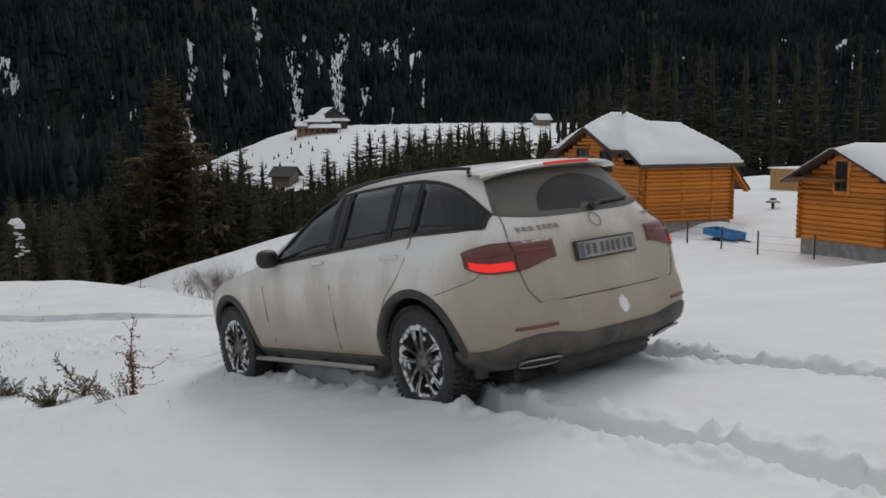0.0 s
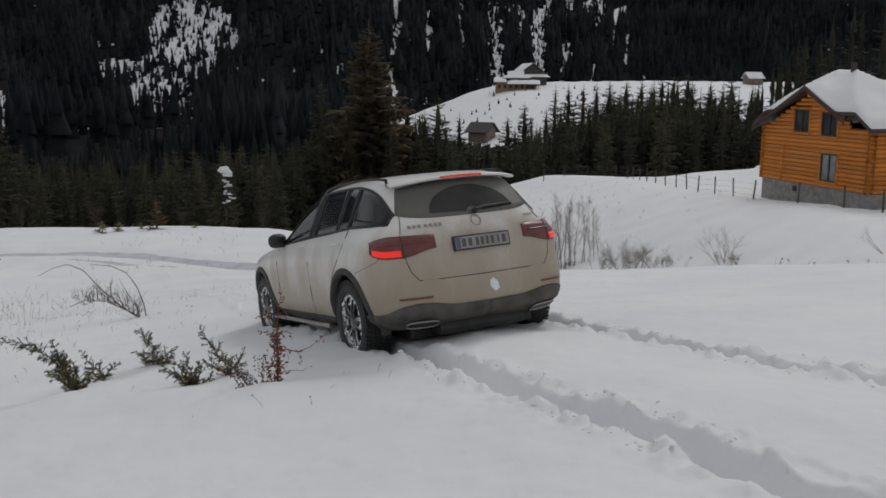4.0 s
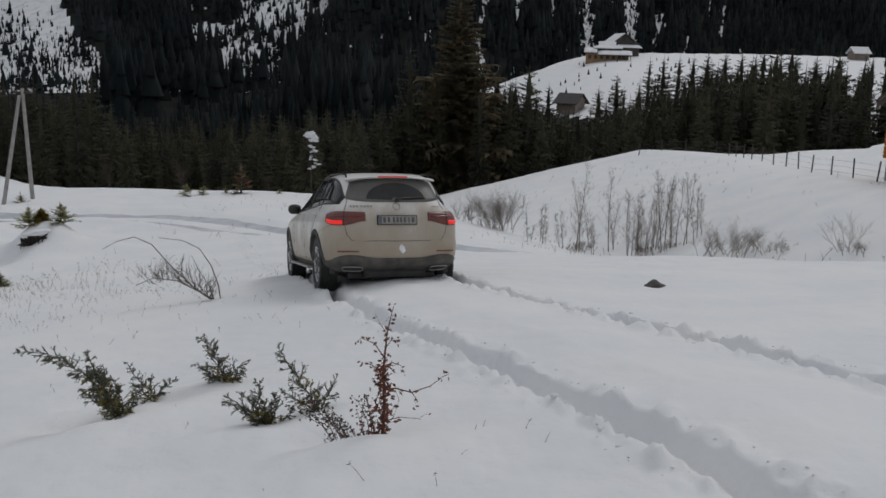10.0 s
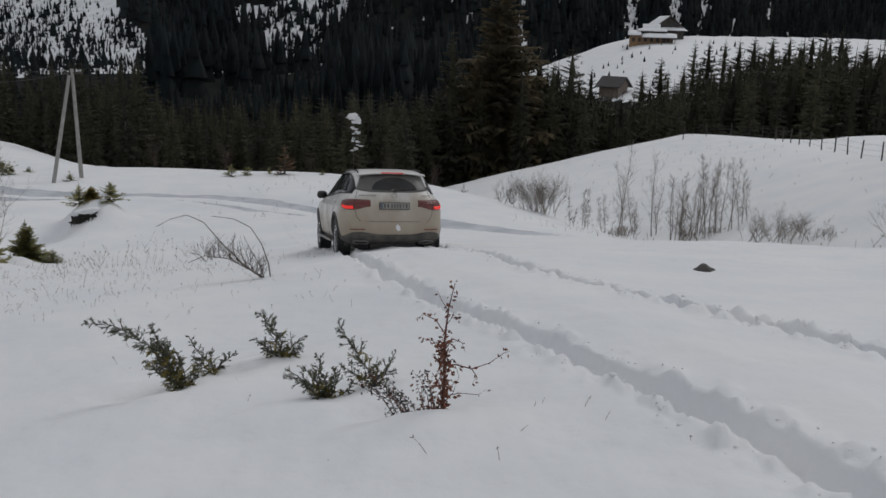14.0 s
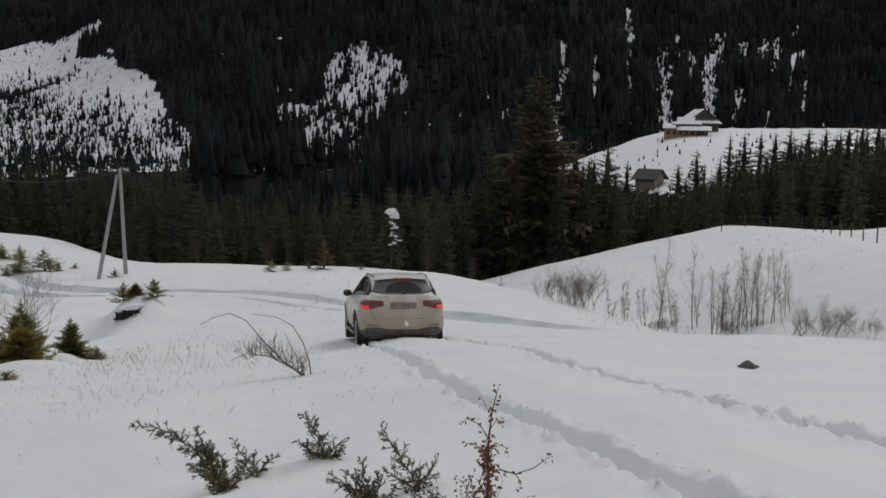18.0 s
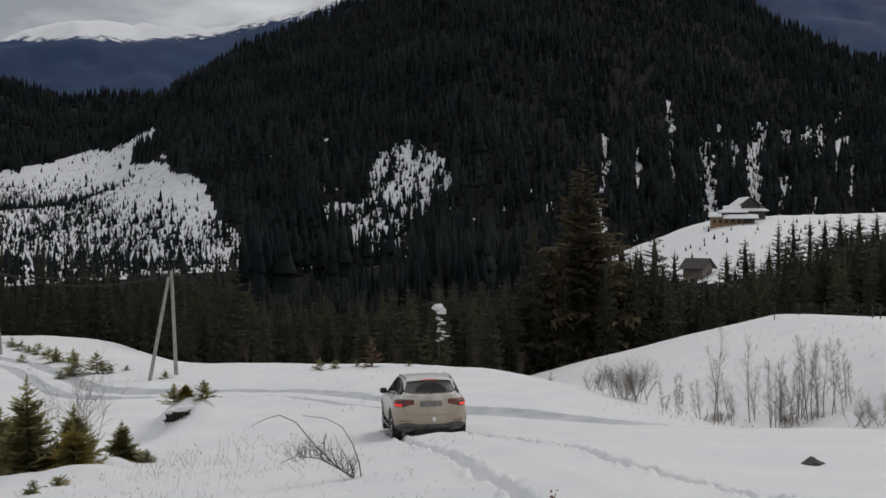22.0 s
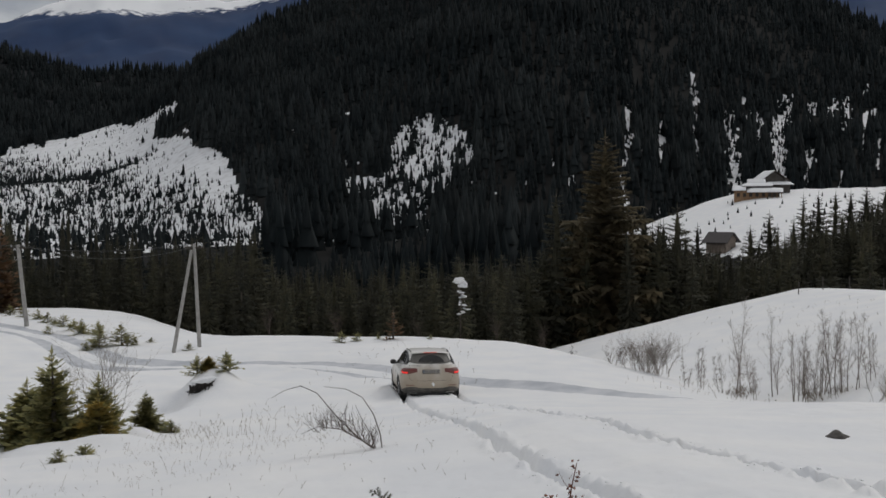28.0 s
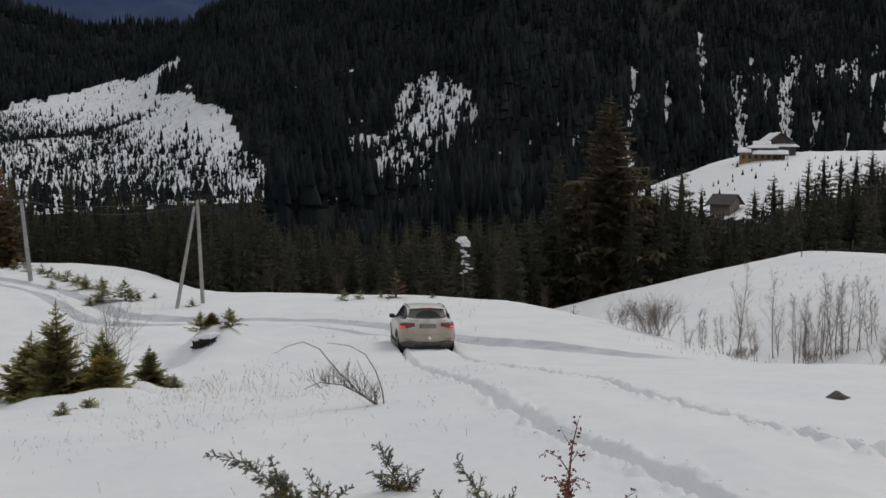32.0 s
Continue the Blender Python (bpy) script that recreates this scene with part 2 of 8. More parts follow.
def lie(x, y):
    """Height of the snow without ruts and fine relief."""
    x, y = np.asarray(x, float), np.asarray(y, float)
    left = 0.5 * (sstep((-x - 17) / 14) + np.clip((-x - 15.5) / 17, 0, 1))
    d = x - CAR_X(np.clip(y, -30, 60))
    z = SLOPE(y - 18 * left * sstep((y - 30) / 30))
    z = z + 0.24 * sstep((-x - 6) / 7) * sstep((y - 38) / 10)
    fade = 1 - 0.75 * sstep((y - 20) / 12)
    z = z - 0.25 * left
    z = z - 1.3 * fade * (1 - np.exp(-np.maximum(-d, 0) / 7))
    z = z + np.clip(x - 5, 0, 12) * (0.014 * (1 - sstep((y - 24) / 8)) + 0.032 * (1 - sstep((y - 9) / 15)))
    z = z - 0.045 * np.clip(x - 3, 0, 12) * sstep((y - 22) / 8) * (1 - sstep((y - 38) / 8))
    q = x - BROW_X(y)
    sp = np.where(q > 20, q, np.log1p(np.exp(np.clip(q / 1.6, -30, 30))) * 1.6)
    z = z - np.minimum(0.20 * sp + 0.12 * np.maximum(sp - 1.2, 0), 6)
    # the snowy hill with the log houses
    edge = np.interp(y, [10, 30, 36, 44, 54, 62, 72, 100], [20, 24, 24.5, 26, 26, 26.2, 26.2, 24.5])
    fall = np.clip((edge - x) / np.interp(y, [30, 62], [13, 22]), 0, 1)
    even = sstep((y - 48) / 16)
    fall = sstep(fall) * (1 - even) + (0.97 * fall + 0.03 * fall * fall) * even
    hill = -2.95 - 0.056 * np.maximum(y - 33, 0) * (1 - sstep((x - 31) / 9) * (y < 60)) + 0.06 * np.clip(x - 28, 0, 12) + 0.05 * np.clip(x - 33, 0, 20) - 5.4 * fall - 40 * sstep((y - 74) / 60)
    hill = hill - 1.0 * np.clip((x - 28) / 9, 0, 1) * sstep((y - 48) / 16)
    z = np.where(x > 2, smax(z, hill, 0.02 + 0.7 * sstep((x - 3) / 9) * sstep((y - 8) / 12)), z)
    # meadow across the valley
    mead = -8.0 + 0.105 * (y - 140) + 0.02 * np.clip(x - 60, 0, 60) - 11 * sstep((64 + 0.1 * (y - 140) - x) / 46) - 24 * sstep((150 - y) / 60)
    mead = mead - 1.2 * sstep((84 - x) / 45)
    mead = np.minimum(mead, 6) - 0.45 * np.maximum(y - 254, 0)
    z = np.where(y > 85, smax(z, mead, 2.0), z)
    # mountain, and two ranges behind it
    r, az = np.hypot(x, y), np.degrees(np.arctan2(x, y))
    def range_(r0, r1, elev, power):
        return -30 + (r1 * np.tan(np.radians(elev(az))) + 30) * np.clip((r - r0) / (r1 - r0), 0, 1.0) ** power - np.maximum(r - r1, 0) * 0.5
    start = 250 + 40 * sstep((az - 5) / 10)
    z = np.where(r > 150, smax(z, range_(start, 850, RIDGE, 1.25), 6), z)
    z = np.where(r > 900, np.maximum(z, range_(950, 1700, RIDGE2, 1.1)), z)
    z = np.where(r > 1800, np.maximum(z, range_(1900, 4200, RIDGE3, 1.1)), z)
    return z


def rut_cut(x, y):
    """The two wheel ruts behind the car: depth to take away, and how much lies heaped beside them."""
    d = x - CAR_X(y)
    wob = 0.07 * fbm(y * 1.7, y * 0 + 3, 5, 3)
    cut, heap = 0, 0
    for s in (RUT_L(y), RUT_R(y)):
        e = np.abs(d - s - wob) - 0.062 - 0.05 * fbm(x * 4, y * 4, 11, 2) - 0.07 * fbm(x * 13, y * 13, 12, 3)
        cut = np.maximum(cut, 1 - sstep((e + 0.03) / 0.085))
        heap = np.maximum(heap, np.exp(-((e - 0.10) / 0.10) ** 2))
    return cut, heap


# mounds and hollows beside the track: place, half widths, height
BUMPS = [(-9.3, 31.2, 1.3, 1.1, 0.35), (-9.15, 30.75, 0.95, 0.75, 0.32), (-8.2, 30.2, 1.6, 1.2, 0.28), (-10.6, 28.8, 1.2, 2.2, -0.55), (-12.0, 26.0, 1.8, 2.0, -0.5), (-8.9, 22.6, 0.7, 0.5, 0.28), (-9.6, 19.9, 1.6, 0.6, 0.25), (-8.1, 20.0, 0.8, 0.5, 0.2), (-11.6, 19.4, 1.4, 1.0, -0.3), (-1.55, 6.05, 0.30, 0.16, -0.07), (-1.1, 5.85, 0.5, 0.3, 0.05), (0.10, 4.95, 0.25, 0.14, -0.06), (0.3, 4.62, 0.5, 0.25, 0.05), (-0.5, 5.1, 0.4, 0.25, 0.05), (-14.0, 36.0, 3.0, 1.6, 0.3), (-1.5, 6.9, 0.5, 0.25, -0.05), (-0.9, 6.75, 0.4, 0.2, 0.05), (26.5, 38.0, 0.7, 5.4, -0.45), (27.5, 33.1, 2.0, 0.6, -0.35), (30.0, 32.0, 1.3, 0.9, 0.35)]


def snow(x, y, ruts=True):
    """Full height of the snow, with road, ruts, drifts and crumbs."""
    x, y = np.asarray(x, float), np.asarray(y, float)
    r = np.hypot(x, y)
    z = lie(x, y)
    near = 1 - sstep((r - 60) / 60)
    z = z + near * (0.30 * fbm(x * 0.16, y * 0.16, 1, 3) + 0.09 * fbm(x * 0.9, y * 0.9, 2, 3) + 0.04 * fbm(x * 4, y * 4, 3, 3))
    z = z + np.clip((r - 250) / 200, 0, 1) * 30 * fbm(x * 0.006, y * 0.006, 8, 4) * np.clip((r - 200) / 500, 0, 3)
    rd = road_far(x, y)
    z = z - near * (0.14 * (1 - sstep((rd - 1.0) / 0.9)) - 0.05 * np.exp(-((rd - 2.1) / 0.35) ** 2) + 0.06 * np.exp(-((rd - 0.78) / 0.3) ** 2))
    for bx, by, wx, wy, h in BUMPS:
        z = z + h * np.exp(-(((x - bx) / wx) ** 2 + ((y - by) / wy) ** 2) ** 1.5)
    if not ruts:
        return z
    cut, heap = rut_cut(x, y)
    live = sstep((y + 12) / 4) * (1 - sstep((y - 33.0) / 0.5))
    crumb = np.maximum(fbm(x * 10, y * 10, 21, 3), -0.02) * 0.22 + np.maximum(fbm(x * 5, y * 5, 25, 3), -0.05) * 0.10
    deep = 0.24 + 0.03 * sstep((y - 4.6) / 0.4)
    z = z + live * (heap * crumb * (1 - cut) - cut * (deep + 0.07 * fbm(x * 6, y * 6, 31, 3)))
    return z


def build_ground():
    ox, oy = 0.0, -5.0
    rr, r = [0.25, 0.6, 1.0], 1.4
    while r < 4800:
        rr.append(r)
        r += max(0.035 if r > 4 else 0.05, 0.0055 * r if r < 22 else 0.008 * r) if r < 75 else (0.009 if 250 < r < 680 else 0.02) * r
    inner = np.r_[np.arange(-40, -7, 0.18), np.arange(-7, 32, 0.14), np.arange(32, 58.01, 0.18)]
    outer = np.arange(62, 320, 4.0)
    ang = np.radians(np.r_[inner, outer])
    R, A = np.meshgrid(np.array(rr), ang, indexing="ij")
    x, y = ox + R * np.sin(A), oy + R * np.cos(A)
    z = snow(x, y)
    n, m = R.shape
    v = np.stack([x, y, z], -1).reshape(-1, 3)
    i, j = np.meshgrid(np.arange(n - 1), np.arange(m), indexing="ij")
    k = (j + 1) % m
    q = np.stack([i * m + j, (i + 1) * m + j, (i + 1) * m + k, i * m + k], -1).reshape(-1, 4)[:, ::-1]
    me = bpy.data.meshes.new("ground")
    me.vertices.add(len(v) + 1)
    me.vertices.foreach_set("co", np.r_[v, [[ox, oy, float(snow(ox, oy))]]].astype(np.float32).ravel())
    fan = np.stack([np.full(m, len(v)), np.arange(m), (np.arange(m) + 1) % m], -1)[:, ::-1]
    loops = np.r_[q.ravel(), fan.ravel()]
    me.loops.add(len(loops))
    me.loops.foreach_set("vertex_index", loops.astype(np.int32))
    me.polygons.add(len(q) + m)
    me.polygons.foreach_set("loop_start", np.r_[np.arange(len(q)) * 4, len(q) * 4 + np.arange(m) * 3].astype(np.int32))
    c = v[q].mean(1)
    kind = ground_kind(c[:, 0], c[:, 1], c[:, 2])
    me.polygons.foreach_set("material_index", np.r_[kind, np.zeros(m)].astype(np.int32))
    me.polygons.foreach_set("use_smooth", np.ones(len(q) + m, bool))
    for mt in (SNOW, SNOW_PACKED, FLOOR, SCRUB_SNOW, FAR_WOOD, FAR_HAZE_BLUE):
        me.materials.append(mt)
    me.update(calc_edges=True)
    me.validate()
    return tagged(new("ground", me), "snow-covered hillside, valley and mountain slopes in winter", "ground", kind="structure")


def clearing(x, y):
    """How open the far woods are: 0 closed forest, 1 bare snow slope."""
    z, r = snow(x, y, False), np.hypot(x, y)
    az, el = np.degrees(np.arctan2(x, y)), np.degrees(np.arctan2(z - 1.66, r))
    wob = 0.9 * fbm(az * 0.9, el * 1.3, 40, 4) + 0.5 * fbm(az * 4, el * 5, 43, 3)
    def between(top, low, soft=0.25):
        t, b = np.interp(az, *np.array(top, float).T), np.interp(az, *np.array(low, float).T)
        return sstep((t - el + wob) / soft) * sstep((el - b + wob) / soft) * (az > top[0][0]) * (az < top[-1][0])
    a = between(((-45, 0), (-27.4, 3.0), (-24.4, 3.9), (-22.3, 4.7), (-20.5, 5.0), (-19.3, 5.5), (-17.4, 6.6), (-17.2, 3.5), (-16.3, 3.6), (-15.2, 2.6), (-14.5, 0.9), (-13.2, -0.3), (-12.6, -2.1), (-12.4, -3.2)), ((-45, -4.4), (-28, -4.2), (-24.6, -4.4), (-20.6, -4.4), (-15, -4.4), (-12.4, -4.0)))
    a = a * (1 - sstep((el - 3.7 + wob) / 0.3) * sstep((4.55 + 0.62 * (az + 19.3) - el) / 0.25) * sstep((az + 19.6) / 0.3))
    b = between(((-9.2, 1.5), (-6.8, 1.6), (-5.5, 2.0), (-5.25, 4.0), (-4.7, 5.0), (-2.9, 5.4), (-1.2, 4.8), (-0.35, 3.9), (-0.3, 1.6)), ((-9.2, 0.6), (-6.8, 0.2), (-6.4, -1.5), (-4.1, -1.8), (-2.8, 0.0), (-1.2, 1.7), (-0.3, 1.3)))
    c = 0
    for az0, slope, w, top in ((15.0, -0.12, 0.50, 5.6), (18.0, 0.08, 0.55, 6.4), (13.0, -0.05, 0.22, 7.9), (19.4, 0.03, 0.26, 5.9), (9.1, 0.05, 0.2, 6.4), (16.6, 0.05, 0.22, 5.4), (11.0, 0.0, 0.18, 5.2), (21.3, 0.05, 0.16, 6.4)):
        c = c + 0.8 * sstep((w - np.abs(az - az0 - slope * (el - 4.9)) + 0.8 * wob) / 0.15) * sstep((top - el) / 0.8) * (el > -1.5)
    # thin gullies of snow among the trees
    gully = random.Random(61)
    for _ in range(18):
        az0, e0, w, ln = gully.uniform(12.5, 24), gully.uniform(2.0, 6.0), gully.uniform(0.12, 0.24), gully.uniform(0.4, 1.3)
        c = c + 0.8 * sstep((w - np.abs(az - az0 - 0.05 * (el - e0)) + 0.5 * wob) / 0.15) * sstep((ln - np.abs(el - e0) + wob) / 0.5)
    fleck = 0.8 * sstep((fbm(az * 2.4, el * 1.6, 44, 4) - 0.245) / 0.03) * (el > -2) * (el < 5.5)
    low = 0
    for a0, e0, wa, we in ((-11.4, -3.0, 1.3, 0.7), (-9.6, -2.5, 0.9, 0.5), (-8.0, -3.3, 0.9, 0.5), (-6.2, -1.5, 0.7, 0.4), (-3.4, -1.6, 1.1, 0.5), (-5.0, -2.7, 0.8, 0.35)):
        low = low + sstep((1 - ((az - a0) / wa) ** 2 - ((el - e0) / we) ** 2 + 1.6 * wob) / 0.3)
    return np.clip(a + b + c + fleck + low, 0, 1) * (r > 245) * (r < np.where(az < -18, 900, 700))


def ground_kind(x, y, z):
    r, az = np.hypot(x, y), np.degrees(np.arctan2(x, y))
    kind = np.zeros(len(x), int)
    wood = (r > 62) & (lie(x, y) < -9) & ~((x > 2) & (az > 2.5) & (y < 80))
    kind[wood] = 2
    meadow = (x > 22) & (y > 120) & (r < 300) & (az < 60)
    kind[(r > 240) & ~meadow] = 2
    cl = clearing(x, y)
    kind[(cl > 0.3) & (r > 240) & ~meadow] = 3
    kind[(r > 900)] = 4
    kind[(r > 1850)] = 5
    kind[(y < 40) & (r < 900)] = np.where(kind[(y < 40) & (r < 900)] == 2, 0, kind[(y < 40) & (r < 900)])
    return kind


ground = build_ground()


def on(x, y, dz=0.0):
    return Vector((x, y, float(snow(x, y)) + dz))


def wheel_tracks():
    """The packed tracks of the snowy road, as two ribbons pressed into the snow."""
    step = np.r_[0, np.cumsum(np.hypot(*np.diff(ROAD, axis=0).T))]
    q = np.arange(0, step[-1], 0.2)
    k = np.exp(-0.5 * (np.arange(-20, 21) / 9.0) ** 2)
    cx, cy = (np.convolve(np.pad(np.interp(q, step, ROAD[:, i]), 20, mode="edge"), k / k.sum(), mode="valid") for i in (0, 1))
    tx, ty = np.gradient(cx), np.gradient(cy)
    ln = np.hypot(tx, ty)
    nx, ny = -ty / ln, tx / ln
    for side, wide in ((-0.95, 0.5), (0.85, 0.5)):
        wide = wide * (1 + (0.9 if side < 0 else -0.25) * (1 - sstep((q - 14) / 6)))
        fade = np.minimum(1, np.minimum(q, q[-1] - q) / 3)
        w0 = wide * fade * (1 + 0.7 * fbm(q * 0.5, q * 0 + side, 61, 3)) + 0.01
        w1 = wide * fade * (1 + 0.7 * fbm(q * 0.5, q * 0 + side + 4, 62, 3)) + 0.01
        mid = side + 0.25 * fbm(q * 0.2, q * 0 + side, 63, 2)
        u = np.linspace(0, 1, 9)[:, None]
        o = mid - w0 + (w0 + w1) * u
        x, y = cx + nx * o, cy + ny * o
        z = snow(x, y) + 0.035 - 0.05 * np.abs(2 * u - 1) ** 3
        n, m = x.shape
        i, j = np.meshgrid(np.arange(n - 1), np.arange(m - 1), indexing="ij")
        f = np.stack([i * m + j, i * m + j + 1, (i + 1) * m + j + 1, (i + 1) * m + j], -1).reshape(-1, 4)
        me = bpy.data.meshes.new("road_track")
        me.from_pydata(np.stack([x, y, z], -1).reshape(-1, 3).tolist(), [], f[:, ::-1].tolist())
        me.polygons.foreach_set("use_smooth", np.ones(len(f), bool))
        me.materials.append(SNOW_PACKED)
        me.update()
        tagged(new("road", me), "grey packed wheel track of a snowy road", "road", kind="structure")


wheel_tracks()


# ---- building blocks ----
def part(name, bm, material, parent=None, label="", smooth=False):
    """Links a bmesh as one mesh object under a thing or a part."""
    me = bpy.data.meshes.new(name)
    bm.to_mesh(me)
    bm.free()
    if smooth:
        me.polygons.foreach_set("use_smooth", np.ones(len(me.polygons), bool))
    for mt in material if isinstance(material, (list, tuple)) else [material]:
        me.materials.append(mt)
    ob = new(name, me)
    if parent:
        ob.parent = parent
    return tagged(ob, label)


def shared(name, me, parent, m=None, label=""):
    """One more object on a mesh that alike pieces share."""
    ob = new(name, me)
    ob.parent = parent
    if m is not None:
        ob.matrix_basis = m
    return tagged(ob, label)


def bm_mesh(name, bm, material, smooth=False):
    me = bpy.data.meshes.new(name)
    bm.to_mesh(me)
    bm.free()
    if smooth:
        me.polygons.foreach_set("use_smooth", np.ones(len(me.polygons), bool))
    for mt in material if isinstance(material, (list, tuple)) else [material]:
        me.materials.append(mt)
    return me


def add_box(bm, a, b, bevel=0.0, m=None):
    """A box between two corners, its edges rounded."""
    v = [bm.verts.new((x, y, z)) for z in (a[2], b[2]) for y in (a[1], b[1]) for x in (a[0], b[0])]
    fs = [bm.faces.new([v[i] for i in q]) for q in ((0, 2, 3, 1), (4, 5, 7, 6), (0, 1, 5, 4), (2, 6, 7, 3), (0, 4, 6, 2), (1, 3, 7, 5))]
    if bevel:
        ed = {e for f in fs for e in f.edges}
        r = bmesh.ops.bevel(bm, geom=list(ed), offset=bevel, segments=2, affect="EDGES", profile=0.6)
        v = list({q for f in r["faces"] for q in f.verts} | {q for q in v if q.is_valid})
    if m is not None:
        bmesh.ops.transform(bm, matrix=m, verts=[q for q in v if q.is_valid])
    return v


def add_tube(bm, pts, radii, sides=6, cap=True):
    """A tapered round bar along points."""
    rings, pts = [], [Vector(p) for p in pts]
    for i, p in enumerate(pts):
        d = (pts[min(i + 1, len(pts) - 1)] - pts[max(i - 1, 0)]).normalized()
        u = d.cross(Vector((0.3, 0.2, 0.93)) if abs(d.z) < 0.95 else Vector((1, 0, 0))).normalized()
        w = d.cross(u)
        r = radii[i] if isinstance(radii, (list, tuple)) else radii
        rings.append([bm.verts.new(p + r * (math.cos(k * math.tau / sides) * u + math.sin(k * math.tau / sides) * w)) for k in range(sides)])
    for a, b in zip(rings[:-1], rings[1:]):
        for k in range(sides):
            bm.faces.new((a[k], a[(k + 1) % sides], b[(k + 1) % sides], b[k]))
    if cap:
        bm.faces.new(rings[0][::-1])
        bm.faces.new(rings[-1])


def add_lathe(bm, prof, axis="x", n=32, close=False):
    """Turns pairs (along, radius) about an axis."""
    rings = []
    for a, r in prof:
        ring = []
        for k in range(n):
            c, s = r * math.cos(k * math.tau / n), r * math.sin(k * math.tau / n)
            ring.append(bm.verts.new({"x": (a, c, s), "y": (c, a, s), "z": (c, s, a)}[axis]))
        rings.append(ring)
    pairs = list(zip(rings[:-1], rings[1:])) + ([(rings[-1], rings[0])] if close else [])
    for p, q in pairs:
        for k in range(n):
            bm.faces.new((p[k], p[(k + 1) % n], q[(k + 1) % n], q[k]))
    return rings


def add_grid(bm, pts, skirt=None):
    """A sheet through rows of points; skirt: a vector field (list of rows) by which its rim is folded back."""
    v = [[bm.verts.new(p) for p in row] for row in pts]
    for a, b in zip(v[:-1], v[1:]):
        for k in range(len(a) - 1):
            bm.faces.new((a[k], a[k + 1], b[k + 1], b[k]))
    if skirt:
        n, m = len(v), len(v[0])
        rim = [(0, j) for j in range(m)] + [(i, m - 1) for i in range(1, n)] + [(n - 1, j) for j in range(m - 2, -1, -1)] + [(i, 0) for i in range(n - 2, 0, -1)]
        back = [bm.verts.new(Vector(pts[i][j]) + Vector(skirt[i][j])) for i, j in rim]
        for k in range(len(rim)):
            i, j = rim[k]
            i2, j2 = rim[(k + 1) % len(rim)]
            bm.faces.new((v[i2][j2], v[i][j], back[k], back[(k + 1) % len(rim)]))
    return v


def fixed_normals(bm):
    bmesh.ops.recalc_face_normals(bm, faces=bm.faces[:])
    return bm


# ---- the car ----
def paint_material():
    """White paint under a film of road dirt that thickens towards the sills."""
    m = mat("dirty_white_paint", (0.6, 0.6, 0.6), 0.35, bump=0.03, bump_scale=60, coat=0.25)
    n, l = m.node_tree.nodes, m.node_tree.links
    b = n["Principled BSDF"]
    co, sep, nz, nz2 = n.new("ShaderNodeTexCoord"), n.new("ShaderNodeSeparateXYZ"), n.new("ShaderNodeTexNoise"), n.new("ShaderNodeTexNoise")
    l.new(co.outputs["Object"], sep.inputs["Vector"])
    mpn = n.new("ShaderNodeMapping")
    mpn.inputs["Scale"].default_value = (1, 1, 0.35)
    l.new(co.outputs["Object"], mpn.inputs["Vector"])
    nz.inputs["Scale"].default_value, nz.inputs["Detail"].default_value = 3.0, 8
    nz2.inputs["Scale"].default_value, nz2.inputs["Detail"].default_value = 40.0, 4
    l.new(mpn.outputs["Vector"], nz.inputs["Vector"])
    l.new(mpn.outputs["Vector"], nz2.inputs["Vector"])
    add = n.new("ShaderNodeMath")
    add.operation = "MULTIPLY_ADD"
    add.inputs[1].default_value = 0.80
    l.new(nz.outputs["Fac"], add.inputs[0])
    l.new(sep.outputs["Z"], add.inputs[2])
    add2 = n.new("ShaderNodeMath")
    add2.operation = "MULTIPLY_ADD"
    add2.inputs[1].default_value = 0.2
    l.new(nz2.outputs["Fac"], add2.inputs[0])
    l.new(add.outputs[0], add2.inputs[2])
    cr = n.new("ShaderNodeValToRGB")
    e = cr.color_ramp.elements
    e[0].position, e[0].color = 0.18, (0.37, 0.31, 0.235, 1)
    e[1].position, e[1].color = 0.92, (0.77, 0.755, 0.725, 1)
    k = cr.color_ramp.elements.new(0.55)
    k.color = (0.46, 0.40, 0.325, 1)
    mr = n.new("ShaderNodeMapRange")
    mr.inputs["From Min"].default_value, mr.inputs["From Max"].default_value = 0.58, 1.68
    tail = n.new("ShaderNodeMapRange")
    tail.inputs["From Min"].default_value, tail.inputs["From Max"].default_value = -0.85, -0.35
    tail.inputs["To Min"].default_value, tail.inputs["To Max"].default_value = -0.30, 0.06
    l.new(sep.outputs["Y"], tail.inputs["Value"])
    add3 = n.new("ShaderNodeMath")
    l.new(add2.outputs[0], add3.inputs[0])
    l.new(tail.outputs["Result"], add3.inputs[1])
    l.new(add3.outputs[0], mr.inputs["Value"])
    l.new(mr.outputs["Result"], cr.inputs["Fac"])
    l.new(cr.outputs["Color"], b.inputs["Base Color"])
    rr = n.new("ShaderNodeMapRange")
    rr.inputs["To Min"].default_value, rr.inputs["To Max"].default_value = 0.75, 0.3
    l.new(mr.outputs["Result"], rr.inputs["Value"])
    l.new(rr.outputs["Result"], b.inputs["Roughness"])
    return m


